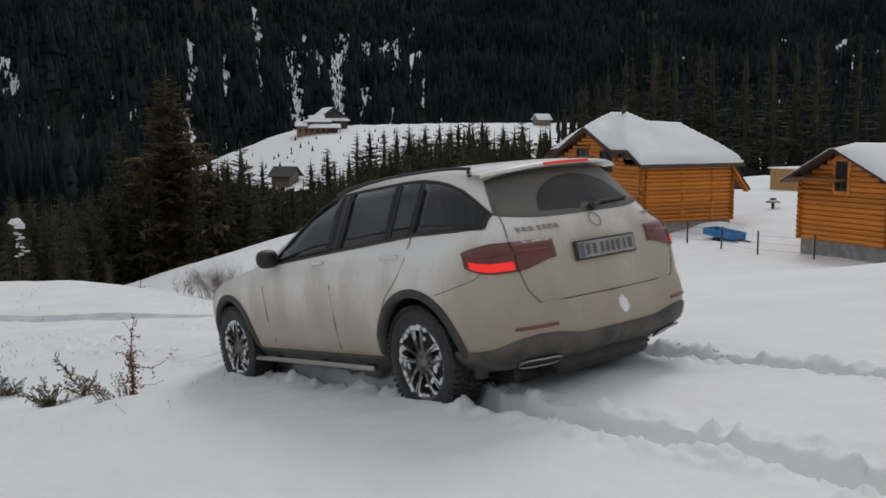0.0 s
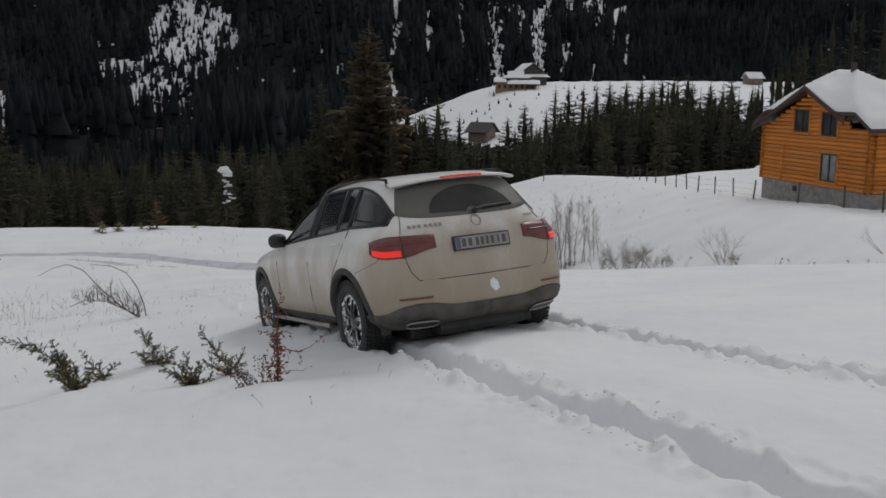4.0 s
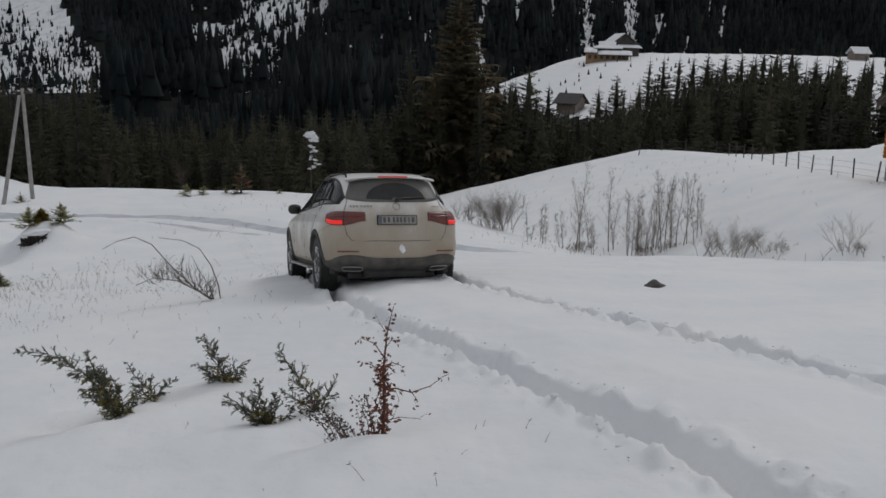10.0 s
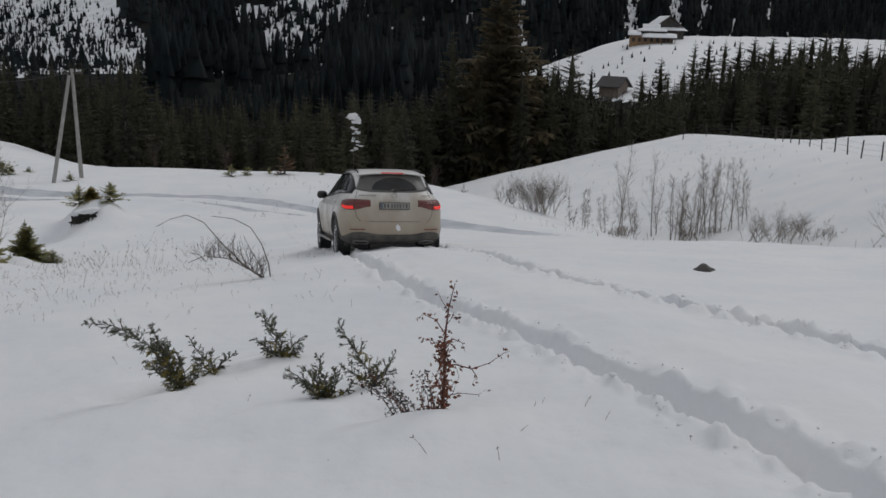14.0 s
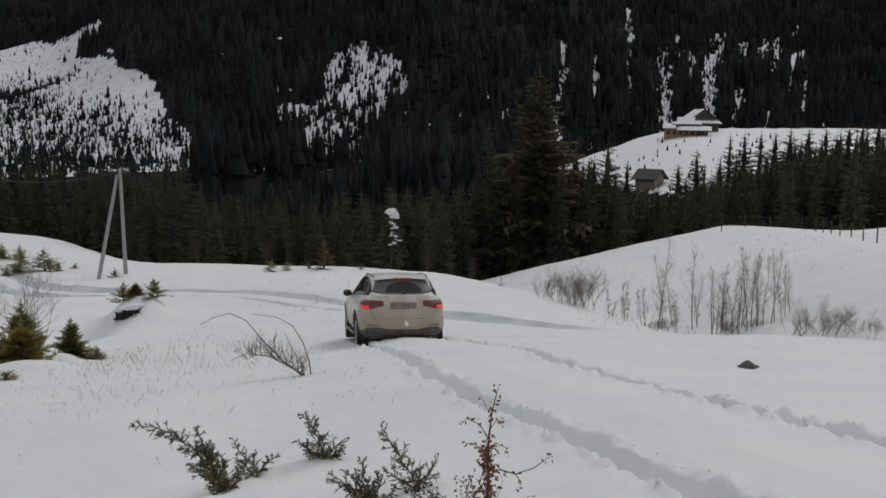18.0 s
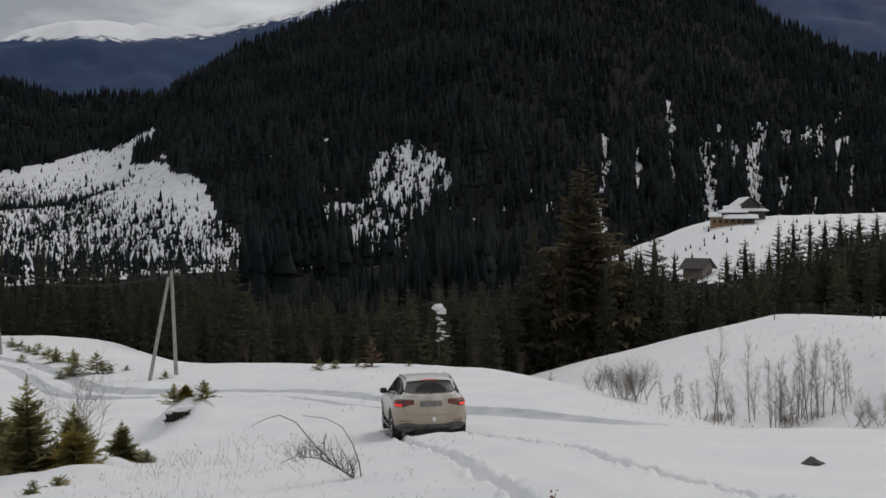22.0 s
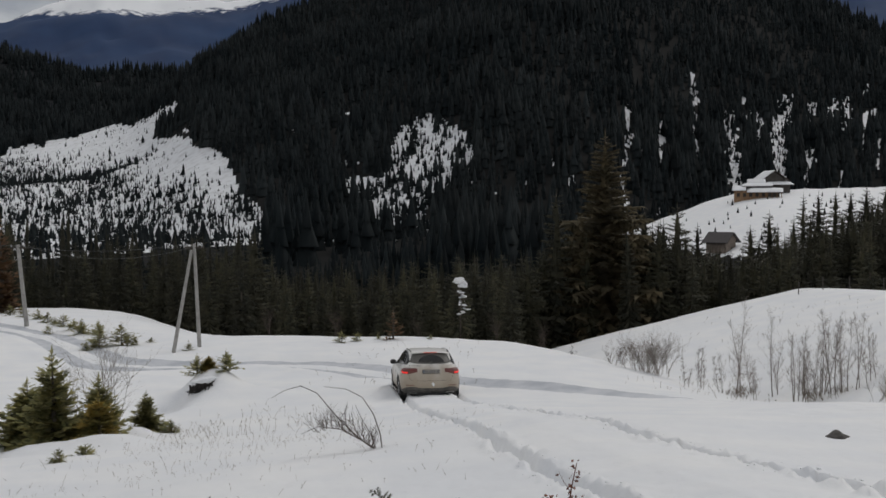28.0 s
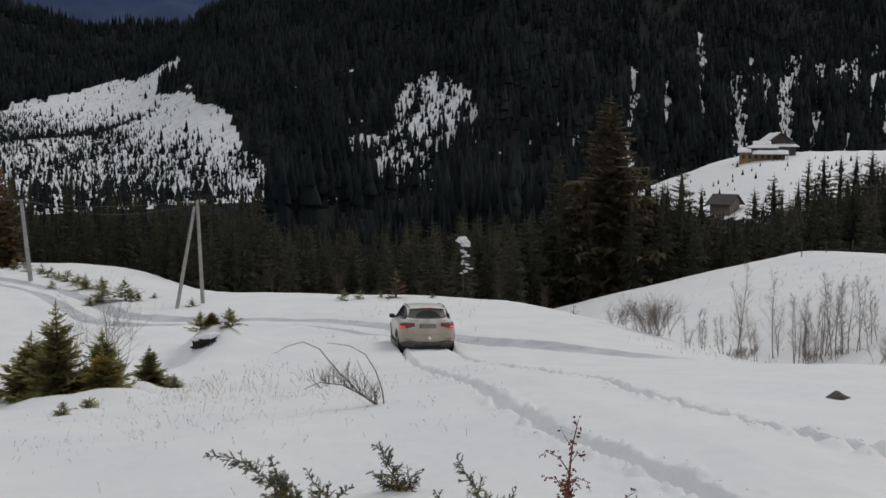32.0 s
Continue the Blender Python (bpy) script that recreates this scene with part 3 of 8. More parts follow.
PAINT = paint_material()
CLAD = mat("grey_plastic_cladding", (0.05, 0.047, 0.043), 0.7, col2=(0.115, 0.105, 0.092), scale=5, bump=0.1)
ARCH = mat("dark_arch_plastic", (0.03, 0.029, 0.027), 0.65, col2=(0.075, 0.07, 0.062), scale=6, bump=0.1)
BLACK = mat("black_plastic", (0.012, 0.012, 0.012), 0.45, col2=(0.03, 0.028, 0.026), scale=9)
GLASS_CAR = mat("tinted_glass", (0.014, 0.015, 0.016), 0.09, col2=(0.03, 0.03, 0.03), scale=2.5, spec=0.35)
GLASS_WIPED = mat("wiped_rear_glass", (0.03, 0.03, 0.03), 0.25, col2=(0.05, 0.05, 0.048), scale=3, spec=0.2)
GLASS_DUSTY = mat("dusty_rear_glass", (0.10, 0.096, 0.088), 0.4, col2=(0.135, 0.128, 0.115), scale=3, spec=0.5)
RED = mat("red_lamp_lens", (0.16, 0.015, 0.012), 0.3, col2=(0.10, 0.012, 0.010), scale=7, coat=0.4)
RED_DIRTY = mat("dirty_red_lamp_lens", (0.17, 0.045, 0.035), 0.45, col2=(0.12, 0.03, 0.025), scale=9, coat=0.2)
RED_LIT = mat("lit_brake_lamp", (0.5, 0.02, 0.01), 0.3, emit=(1.0, 0.025, 0.022, 0.62))
RED_DIM = mat("lit_high_brake_lamp", (0.4, 0.03, 0.02), 0.3, emit=(1.0, 0.06, 0.03, 0.28))
CHROME = mat("dull_chrome", (0.42, 0.41, 0.39), 0.35, metal=1.0, col2=(0.4, 0.38, 0.35), scale=14)
ALLOY = mat("dark_alloy", (0.16, 0.155, 0.15), 0.45, metal=0.3, col2=(0.06, 0.058, 0.055), scale=10)
SILVER = mat("machined_alloy", (0.22, 0.215, 0.21), 0.4, metal=0.5, col2=(0.05, 0.049, 0.047), scale=9, contrast=(0.42, 0.6))
RUBBER = mat("wet_tyre_rubber", (0.012, 0.012, 0.012), 0.6, col2=(0.03, 0.03, 0.03), scale=20, bump=0.4, bump_scale=60)
PLATE = mat("number_plate_white", (0.34, 0.325, 0.30), 0.5, col2=(0.26, 0.245, 0.22), scale=12)
INK = mat("plate_ink", (0.02, 0.02, 0.022), 0.5)
BADGE = mat("grey_badge", (0.34, 0.32, 0.29), 0.4, metal=0.2, col2=(0.24, 0.22, 0.2), scale=30)


def pairs(*p):
    a = np.array(p, float).reshape(-1, 2)
    return lambda z: np.interp(z, a[:, 0], a[:, 1])


CW = pairs(0.24, 0.72, 0.30, 0.81, 0.40, 0.905, 0.55, 0.945, 0.72, 0.952, 0.86, 0.952, 0.96, 0.942, 1.03, 0.922, 1.09, 0.900, 1.125, 0.872, 1.15, 0.850, 1.25, 0.803, 1.35, 0.757, 1.44, 0.715, 1.51, 0.683, 1.555, 0.660, 1.585, 0.625, 1.61, 0.570, 1.628, 0.48, 1.639, 0.37, 1.643, 0.26)
CR = pairs(0.24, -0.42, 0.29, -0.62, 0.34, -0.82, 0.40, -0.93, 0.46, -0.965, 0.6, -0.965, 0.68, -0.95, 0.72, -0.93, 0.93, -0.905, 1.04, -0.89, 1.12, -0.865, 1.2, -0.815, 1.3, -0.745, 1.4, -0.675, 1.48, -0.62, 1.535, -0.57, 1.575, -0.50, 1.602, -0.38, 1.625, -0.15, 1.638, 0.1, 1.643, 0.25)
CF = pairs(0.24, 3.36, 0.3, 3.55, 0.4, 3.66, 0.6, 3.69, 0.75, 3.68, 0.85, 3.63, 0.92, 3.5, 0.97, 3.32, 1.01, 3.08, 1.05, 2.84, 1.08, 2.70, 1.11, 2.60, 1.2, 2.42, 1.3, 2.23, 1.4, 2.02, 1.47, 1.86, 1.53, 1.70, 1.57, 1.56, 1.60, 1.40, 1.62, 1.22, 1.635, 0.98, 1.643, 0.75)
CQ = pairs(0.24, 8, 0.98, 8.5, 1.12, 5.5, 1.45, 4.5, 1.643, 3.0)
CP = pairs(0.24, 5.2, 0.9, 5.2, 1.0, 4.8, 1.2, 4.0, 1.5, 3.2, 1.643, 2.4)


def side_x(y, z):
    yc, ll = (CF(z) + CR(z)) / 2, (CF(z) - CR(z)) / 2
    return float(CW(z) * max(0.0, 1 - abs((y - yc) / ll) ** CQ(z)) ** (1 / CP(z)))


def outline(z):
    """Right half of the body's outline at a height, from the middle of the tail to the middle of the nose."""
    yc, ll, w, p, q = (CF(z) + CR(z)) / 2, (CF(z) - CR(z)) / 2, CW(z), CP(z), CQ(z)
    k = 0.965
    xe = w * (1 - k**q) ** (1 / p)
    xs = np.linspace(0, xe, 9)
    rear = [(x, yc - ll * (1 - (x / w) ** p) ** (1 / q)) for x in xs[:-1]]
    tt = np.sin(np.linspace(-1, 1, 45) * math.pi / 2)
    side = [(w * (1 - abs(k * t) ** q) ** (1 / p), yc + ll * k * t) for t in tt]
    front = [(x, yc + ll * (1 - (x / w) ** p) ** (1 / q)) for x in xs[:-1][::-1]]
    return np.array(rear + side + front)


def wrap(s, z, sign=1, off=0.0):
    """The point at arc length s from the middle of the tail, at a height, lifted off the body."""
    def at(s, z):
        o = outline(z)
        d = np.r_[0, np.cumsum(np.hypot(*np.diff(o, axis=0).T))]
        return np.array([np.interp(s, d, o[:, 0]), np.interp(s, d, o[:, 1]), z])
    p = at(s, z)
    if off:
        n = np.cross(at(s + 0.01, z) - at(max(s - 0.01, 0), z), at(s, z + 0.01) - at(s, z - 0.01))
        p = p + off * n / (np.linalg.norm(n) + 1e-9)
    return Vector((sign * p[0], p[1], p[2]))


def wrap_sheet(bm, ss, lo, hi, n=4, sign=1, off=0.006):
    """A raised sheet on the body between two heights that vary along it."""
    rows = [[wrap(s, lo(s) + (hi(s) - lo(s)) * k / n, sign, off) for s in ss] for k in range(n + 1)]
    back = [[wrap(s, lo(s) + (hi(s) - lo(s)) * k / n, sign, -0.012) - rows[k][i] for i, s in enumerate(ss)] for k in range(n + 1)]
    add_grid(bm, rows, back)


def side_sheet(bm, ys, lo, hi, n=5, sign=-1, off=0.006):
    def p(y, z, o):
        return Vector((sign * (side_x(y, z) + o), y, z))
    rows = [[p(y, lo(y) + (hi(y) - lo(y)) * k / n, off) for y in ys] for k in range(n + 1)]
    back = [[p(y, lo(y) + (hi(y) - lo(y)) * k / n, -0.015) - rows[k][i] for i, y in enumerate(ys)] for k in range(n + 1)]
    add_grid(bm, rows, back)


def seam(bm, pts, r=0.004):
    add_tube(bm, pts, r, 4)


REAR_AXLE = -0.03


def build_car():
    car = tagged(new("car"), "dirty white sport utility car driving away through snow", "car")
    # body shell, with the wheel houses cut out
    bm = bmesh.new()
    zs = np.r_[0.24, 0.27, 0.30, 0.35, 0.40, 0.5, 0.6, 0.68, 0.715, 0.74, 0.8, 0.86, 0.9, 0.94, 0.97, 1.0, 1.03, 1.06, 1.085, 1.11, 1.15, 1.2, 1.25, 1.3, 1.35, 1.4, 1.44, 1.47, 1.5, 1.52, 1.54, 1.555, 1.57, 1.585, 1.6, 1.61, 1.62, 1.628, 1.635, 1.639, 1.643]
    rings = []
    for z in zs:
        o = outline(float(z))
        full = [(x, y) for x, y in o] + [(-x, y) for x, y in o[1:-1][::-1]]
        rings.append([bm.verts.new((x, y, z)) for x, y in full])
    for a, b in zip(rings[:-1], rings[1:]):
        for k in range(len(a)):
            bm.faces.new((a[k], a[(k + 1) % len(a)], b[(k + 1) % len(a)], b[k]))
    bm.faces.new(rings[0][::-1])
    bm.faces.new(rings[-1])
    fixed_normals(bm)
    body = part("body", bm, PAINT, None, "dirty white body shell", smooth=True)
    cb = bmesh.new()
    for y in (REAR_AXLE, 2.873):
        for s in (-1, 1):
            prof = [(0.58 * s, 0.0), (0.58 * s, 0.437), (1.2 * s, 0.437), (1.2 * s, 0.0)]
            bm2 = bmesh.new()
            add_lathe(bm2, [(a, max(r, 0.001)) for a, r in prof], "x", 40)
            bmesh.ops.remove_doubles(bm2, verts=bm2.verts, dist=0.003)
            fixed_normals(bm2)
            bmesh.ops.translate(bm2, verts=bm2.verts, vec=(0, y, 0.375))
            tmp = bpy.data.meshes.new("cut")
            bm2.to_mesh(tmp)
            bm2.free()
            cb.from_mesh(tmp)
            bpy.data.meshes.remove(tmp)
    cutter = part("cutter", cb, BLACK)
    mod = body.modifiers.new("arches", "BOOLEAN")
    mod.operation, mod.object, mod.solver = "DIFFERENCE", cutter, "EXACT"
    dg = bpy.context.evaluated_depsgraph_get()
    dg.update()
    cut_me = bpy.data.meshes.new_from_object(body.evaluated_get(dg))
    body.modifiers.clear()
    body.data = cut_me
    cut_me.materials.clear()
    cut_me.materials.append(PAINT)
    cut_me.materials.append(BLACK)
    inner = np.empty(len(cut_me.polygons) * 3)
    cut_me.polygons.foreach_get("center", inner)
    inner = inner.reshape(-1, 3)
    mi = np.zeros(len(inner), int)
    for y in (REAR_AXLE, 2.873):
        mi[(np.hypot(inner[:, 1] - y, inner[:, 2] - 0.375) < 0.440) & (np.abs(inner[:, 0]) > 0.5)] = 1
    mi[inner[:, 2] < 0.33] = 1
    cut_me.polygons.foreach_set("material_index", mi.astype(np.int32))
    cut_me.polygons.foreach_set("use_smooth", mi == 0)
    body.parent = car
    cutter_me = cutter.data
    bpy.data.objects.remove(cutter)
    bpy.data.meshes.remove(cutter_me)

    # tail: window, lamps, plate, trim
    bm = bmesh.new()
    ss = np.linspace(-0.66, 0.66, 25)
    for sign in (1,):
        rows, back = [], []
        for k in range(8):
            r_, b_ = [], []
            for s in ss:
                e = abs(s) / 0.66
                lo, hi = 1.213 + 0.05 * e**4, 1.530 - 0.045 * e**3
                x = s * (1.03 - 0.13 * k / 7)
                z = lo + (hi - lo) * k / 7
                r_.append(wrap(abs(x), z, -1 if s < 0 else 1, 0.006))
                b_.append(wrap(abs(x), z, -1 if s < 0 else 1, -0.01) - r_[-1])
            rows.append(r_)
            back.append(b_)
        add_grid(bm, rows, back)
    rw = part("rear_window", bm, GLASS_DUSTY, car, "dusty tinted rear window", True)
    # wiped fan on the glass
    bm = bmesh.new()
    rows = []
    for k in range(5):
        row = []
        for a in np.radians(np.linspace(4, 176, 25)):
            r = 0.06 + 0.29 * k / 4
            x, z = 0.02 - r * math.cos(a) * 1.15, 1.235 + r * math.sin(a) * 0.68
            row.append(wrap(abs(x), z, -1 if x < 0 else 1, 0.009))
        rows.append(row)
    add_grid(bm, rows)
    part("wiped_glass", bm, GLASS_WIPED, rw, "clean wiped fan of dark glass", True)
    bm = bmesh.new()
    add_tube(bm, [wrap(0.02, 1.225, 1, 0.02), wrap(0.02, 1.225, 1, 0.05)], 0.028, 12)
    add_tube(bm, [wrap(0.02, 1.225, 1, 0.045), wrap(0.10, 1.245, 1, 0.045), wrap(0.40, 1.262, 1, 0.03)], [0.016, 0.013, 0.006], 6)
    add_tube(bm, [wrap(0.10, 1.252, 1, 0.02), wrap(0.25, 1.26, 1, 0.018), wrap(0.42, 1.262, 1, 0.018)], 0.006, 4)
    part("wiper", bm, BLACK, car, "black rear wiper")
    # spoiler lip above the window
    bm = bmesh.new()
    rows = []
    for a, (dy, dz) in enumerate([(0.12, 0.038), (0.0, 0.034), (-0.065, 0.022), (-0.085, 0.008), (-0.07, -0.004), (0.02, 0.0)]):
        rows.append([Vector((x, float(CR(1.52)) + dy + 0.16 * abs(x / 0.62) ** 3, 1.545 + dz - 0.035 * abs(x / 0.6) ** 2.2)) for x in np.linspace(-0.615, 0.615, 21)])
    add_grid(bm, rows)
    part("spoiler", fixed_normals(bm), PAINT, car, "white roof spoiler", True)
    bm = bmesh.new()
    add_grid(bm, [[Vector((x, float(CR(1.52)) - 0.092 + 0.16 * abs(x / 0.62) ** 3, z + 0.005 - 0.035 * abs(x / 0.6) ** 2.2)) for x in np.linspace(-0.2, 0.2, 9)] for z in (1.541, 1.560)], [[Vector((0, 0.02, 0))] * 9] * 2)
    part("high_brake_lamp", bm, RED_DIM, car, "dimly lit red third brake lamp")
    for sign, nm in ((-1, "left"), (1, "right")):
        bm = bmesh.new()
        s0, s1 = 0.42, 1.03
        def hi(s):
            return 1.078 + 0.012 * math.sin((s - s0) * 3) - 0.05 * max(0, (s - 0.8) / 0.29) ** 1.6
        def lo(s):
            return 0.968 - 0.056 * float(sstep(np.array((s - 0.42) / 0.3))) + 0.085 * max(0, (s - 0.85) / 0.24) ** 1.6
        wrap_sheet(bm, np.linspace(s0, s1, 22), lo, hi, 4, sign, 0.012)
        lamp = part("tail_lamp", bm, RED_DIRTY, car, "dirty red wrap-round tail lamp", True)
        bm = bmesh.new()
        wrap_sheet(bm, np.linspace(0.72, 0.99, 10), lambda s: lo(s) + 0.012, lambda s: lo(s) + 0.062 - 0.03 * max(0, (s - 0.9) / 0.2), 2, sign, 0.016)
        part("brake_light", bm, RED_LIT, lamp, "brightly lit brake light", True)
        bm = bmesh.new()
        wrap_sheet(bm, np.linspace(0.46, 0.98, 12), lambda s: 1.015, lambda s: 1.032, 2, sign, 0.016)
        part("light_bar", bm, RED, lamp, "", True)
        bm = bmesh.new()
        seam(bm, [wrap(0.70, z, sign, 0.014) for z in np.linspace(0.905, 1.092, 5)], 0.004)
        part("lamp_joint", bm, BLACK, lamp)
        # reflector and exhaust trim in the bumper
        bm = bmesh.new()
        wrap_sheet(bm, np.linspace(0.52, 0.80, 6), lambda s: 0.564, lambda s: 0.584, 1, sign, 0.008)
        part("bumper_reflector", bm, mat("brown_red_reflector" + nm, (0.22, 0.07, 0.04), 0.4, col2=(0.16, 0.06, 0.04), scale=20), car)
        bm = bmesh.new()
        ring = []
        for k in range(20):
            a = k * math.tau / 20
            ring.append((0.585 + 0.135 * math.copysign(abs(math.cos(a)) ** 0.6, math.cos(a)) + 0.02 * math.sin(a), 0.362 + 0.03 * math.copysign(abs(math.sin(a)) ** 0.7, math.sin(a))))
        add_tube(bm, [wrap(s, z, sign, 0.022) for s, z in ring + ring[:1]], 0.008, 6, cap=False)
        ex = part("exhaust_trim", bm, CHROME, car, "chrome exhaust trim", True)
        bm = bmesh.new()
        vs = [bm.verts.new(wrap(s, z, sign, 0.018)) for s, z in ring]
        bm.faces.new(vs)
        part("exhaust_mouth", fixed_normals(bm), BLACK, ex)
        bm = bmesh.new()
        for za in (0.3,):
            seam(bm, [wrap(0.66, 1.20, sign, 0.0), wrap(0.69, 1.12, sign, 0.001), wrap(0.70, 0.94, sign, 0.001), wrap(0.665, 0.80, sign, 0.001), wrap(0.605, 0.716, sign, 0.001), wrap(0.4, 0.708, sign, 0.001), wrap(0.0, 0.705, sign, 0.001)], 0.0038)
            seam(bm, [wrap(0.66, 1.20, sign, 0.0), wrap(0.64, 1.3, sign, 0.002), wrap(0.60, 1.42, sign, 0.002), wrap(0.575, 1.5, sign, 0.002)], 0.004)
            seam(bm, [wrap(0.93, 0.93, sign, 0.002), wrap(0.965, 0.90, sign, 0.002), wrap(1.08, 0.868, sign, 0.002), wrap(1.22, 0.838, sign, 0.002), wrap(1.34, 0.812, sign, 0.002)], 0.002)
        part("tailgate_seam", bm, BLACK, car)
        # roof rail
        bm = bmesh.new()
        ys = np.linspace(-0.36, 1.36, 15)
        def rail(y):
            e = abs((y - 0.47) / 0.83)
            return Vector((sign * (0.605 - 0.035 * e**4), y, 1.612 - 0.032 * ((y - 0.50) / 0.9) ** 2 + 0.014 * (1 - e**6)))
        add_tube(bm, [rail(y) for y in ys], 0.011, 6)
        for y in (-0.34, 1.34):
            add_tube(bm, [rail(y), rail(y) - Vector((sign * 0.01, 0, 0.05))], [0.011, 0.016], 6)
        part("roof_rail", bm, BLACK, car, "black roof rail", True)
        # mirror
        bm = bmesh.new()
        bmesh.ops.create_uvsphere(bm, u_segments=14, v_segments=10, radius=1.0)
        for v in bm.verts:
            c = v.co
            v.co = Vector((sign * (0.965 + 0.105 * math.copysign(abs(c.x) ** 0.75, c.x)), 1.93 + 0.07 * c.y - 0.02 * c.x, 1.145 + 0.078 * math.copysign(abs(c.z) ** 0.8, c.z)))
        mir = part("mirror", fixed_normals(bm), BLACK, car, "black door mirror", True)
        bm = bmesh.new()
        add_tube(bm, [(sign * 0.84, 1.96, 1.075), (sign * 0.91, 1.94, 1.095)], [0.035, 0.025], 8)
        part("mirror_foot", bm, BLACK, mir)
        # side glass: front door, rear door, quarter
        base = pairs(-0.62, 1.203, -0.5, 1.207, 0.0, 1.212, 1.15, 1.150, 2.02, 1.098)
        top = pairs(-0.62, 1.245, -0.5, 1.335, -0.34, 1.44, -0.2, 1.495, -0.02, 1.535, 0.2, 1.551, 0.8, 1.551, 1.15, 1.545, 1.32, 1.525, 1.5, 1.470, 1.68, 1.375, 1.85, 1.255, 2.02, 1.112)
        for a, b, nm2 in ((-0.58, 0.0, "quarter_window"), (0.04, 0.27, "rear_door_vent_window"), (0.30, 0.93, "rear_door_window"), (1.06, 1.98, "front_door_window")):
            bm = bmesh.new()
            side_sheet(bm, np.linspace(a, b, 10), lambda y: float(base(y)), lambda y: float(top(y)), 5, sign, 0.013)
            part(nm2, bm, GLASS_CAR, car, "dark tinted side window", True)
        bm = bmesh.new()
        side_sheet(bm, np.linspace(-0.6, 2.0, 34), lambda y: float(base(y)) - 0.01, lambda y: float(top(y)) + 0.01, 5, sign, 0.008)
        part("window_pillar_trim", bm, BLACK, car, "", True)
        bm = bmesh.new()
        rim = [(y, float(base(y)) - 0.012) for y in np.linspace(-0.6, 2.01, 14)] + [(y, float(top(y)) + 0.012) for y in np.linspace(2.01, -0.6, 22)]
        add_tube(bm, [(sign * (side_x(y, z) + 0.003), y, z) for y, z in rim + rim[:1]], 0.011, 5, cap=False)
        for y in (0.0, 0.265, 0.96):
            add_tube(bm, [(sign * (side_x(y, z) + 0.004), y + 0.02, z) for z in np.linspace(float(base(y)), float(top(y)), 5)], 0.012, 5)
        part("window_trim", bm, BLACK, car, "black window trim", True)
        # doors, sills, arches
        bm = bmesh.new()
        def sd(y, z):
            return (sign * (side_x(y, z) + 0.002), y, z)
        seam(bm, [sd(0.03, 1.20), sd(0.02, 1.05), sd(0.10, 0.93), sd(0.26, 0.80), sd(0.36, 0.66)], 0.0035)
        part("door_seam", bm, BLACK, car)
        bm = bmesh.new()
        seam(bm, [sd(1.06, 1.14), sd(1.0, 0.9), sd(0.98, 0.6), sd(1.0, 0.42)], 0.0035)
        part("door_seam", bm, BLACK, car)
        bm = bmesh.new()
        seam(bm, [sd(2.1, 1.05), sd(2.13, 0.9), sd(2.1, 0.65), sd(2.05, 0.45)], 0.0035)
        part("door_seam", bm, BLACK, car)
        for y in (0.10, 1.10):
            bm = bmesh.new()
            add_tube(bm, [(sign * (side_x(y + 0.0, 1.075) + 0.006), y, 1.075), (sign * (side_x(y, 1.075) + 0.038), y + 0.03, 1.075), (sign * (side_x(y, 1.075) + 0.038), y + 0.17, 1.072), (sign * (side_x(y, 1.075) + 0.006), y + 0.2, 1.072)], 0.013, 6)
            part("door_handle", bm, PAINT, car, "", True)
        bm = bmesh.new()
        side_sheet(bm, np.linspace(0.46, 2.41, 14), lambda y: 0.275, lambda y: 0.385, 3, sign, 0.010)
        part("sill_cladding", bm, CLAD, car, "", True)
        bm = bmesh.new()
        add_tube(bm, [(sign * 0.955, y, 0.310 - 0.004 * abs(y - 1.4) ** 3) for y in np.linspace(0.5, 2.38, 9)], 0.02, 8)
        for y in (0.7, 1.4, 2.2):
            add_tube(bm, [(sign * 0.95, y, 0.302), (sign * 0.8, y, 0.29)], 0.02, 5)
        part("side_step", bm, CHROME, car, "aluminium side step dusted with snow", True)
        for yc in (REAR_AXLE, 2.873):
            bm = bmesh.new()
            rows, back = [], []
            for r in (0.432, 0.458, 0.484):
                row, bk = [], []
                for a in np.radians(np.linspace(-14, 194, 33)):
                    y, z = yc + r * math.cos(a), 0.375 + r * math.sin(a)
                    z = max(z, 0.262)
                    o = 0.016 if r < 0.47 else 0.008
                    row.append(Vector((sign * (max(side_x(y, z), 0.80) + o), y, z)))
                    bk.append(Vector((-sign * 0.06, 0, 0)))
                rows.append(row)
                back.append(bk)
            add_grid(bm, rows, back)
            part("wheel_arch_trim", fixed_normals(bm), ARCH, car, "dark plastic wheel arch trim", True)
    # bumper cladding round the tail
    for sign in (1, -1):
        bm = bmesh.new()
        hi = pairs(0.0, 0.482, 0.3, 0.486, 0.4, 0.500, 0.52, 0.525, 0.64, 0.532, 0.78, 0.515, 0.92, 0.465, 1.02, 0.447, 1.4, 0.445)
        wrap_sheet(bm, np.linspace(0.0, 1.36, 26), lambda s: 0.298, lambda s: float(hi(s)), 6, sign, 0.010)
        part("bumper_cladding", fixed_normals(bm), CLAD, car, "grey lower bumper cladding splashed with dirt", True)
    bm = bmesh.new()
    add_box(bm, (-0.60, -0.6, 0.20), (0.60, 3.3, 0.30), 0.03)
    add_box(bm, (-0.42, -0.80, 0.22), (0.42, -0.45, 0.34), 0.05)
    add_tube(bm, [(-0.8, 0, 0.33), (0.8, 0, 0.33)], 0.05, 8)
    part("underbody", bm, BLACK, car)
    # number plate: characters stand as plain bars
    pm = Matrix.Translation((0, -0.918, 0.980)) @ pose(0, 0, 0, -7)
    bm = bmesh.new()
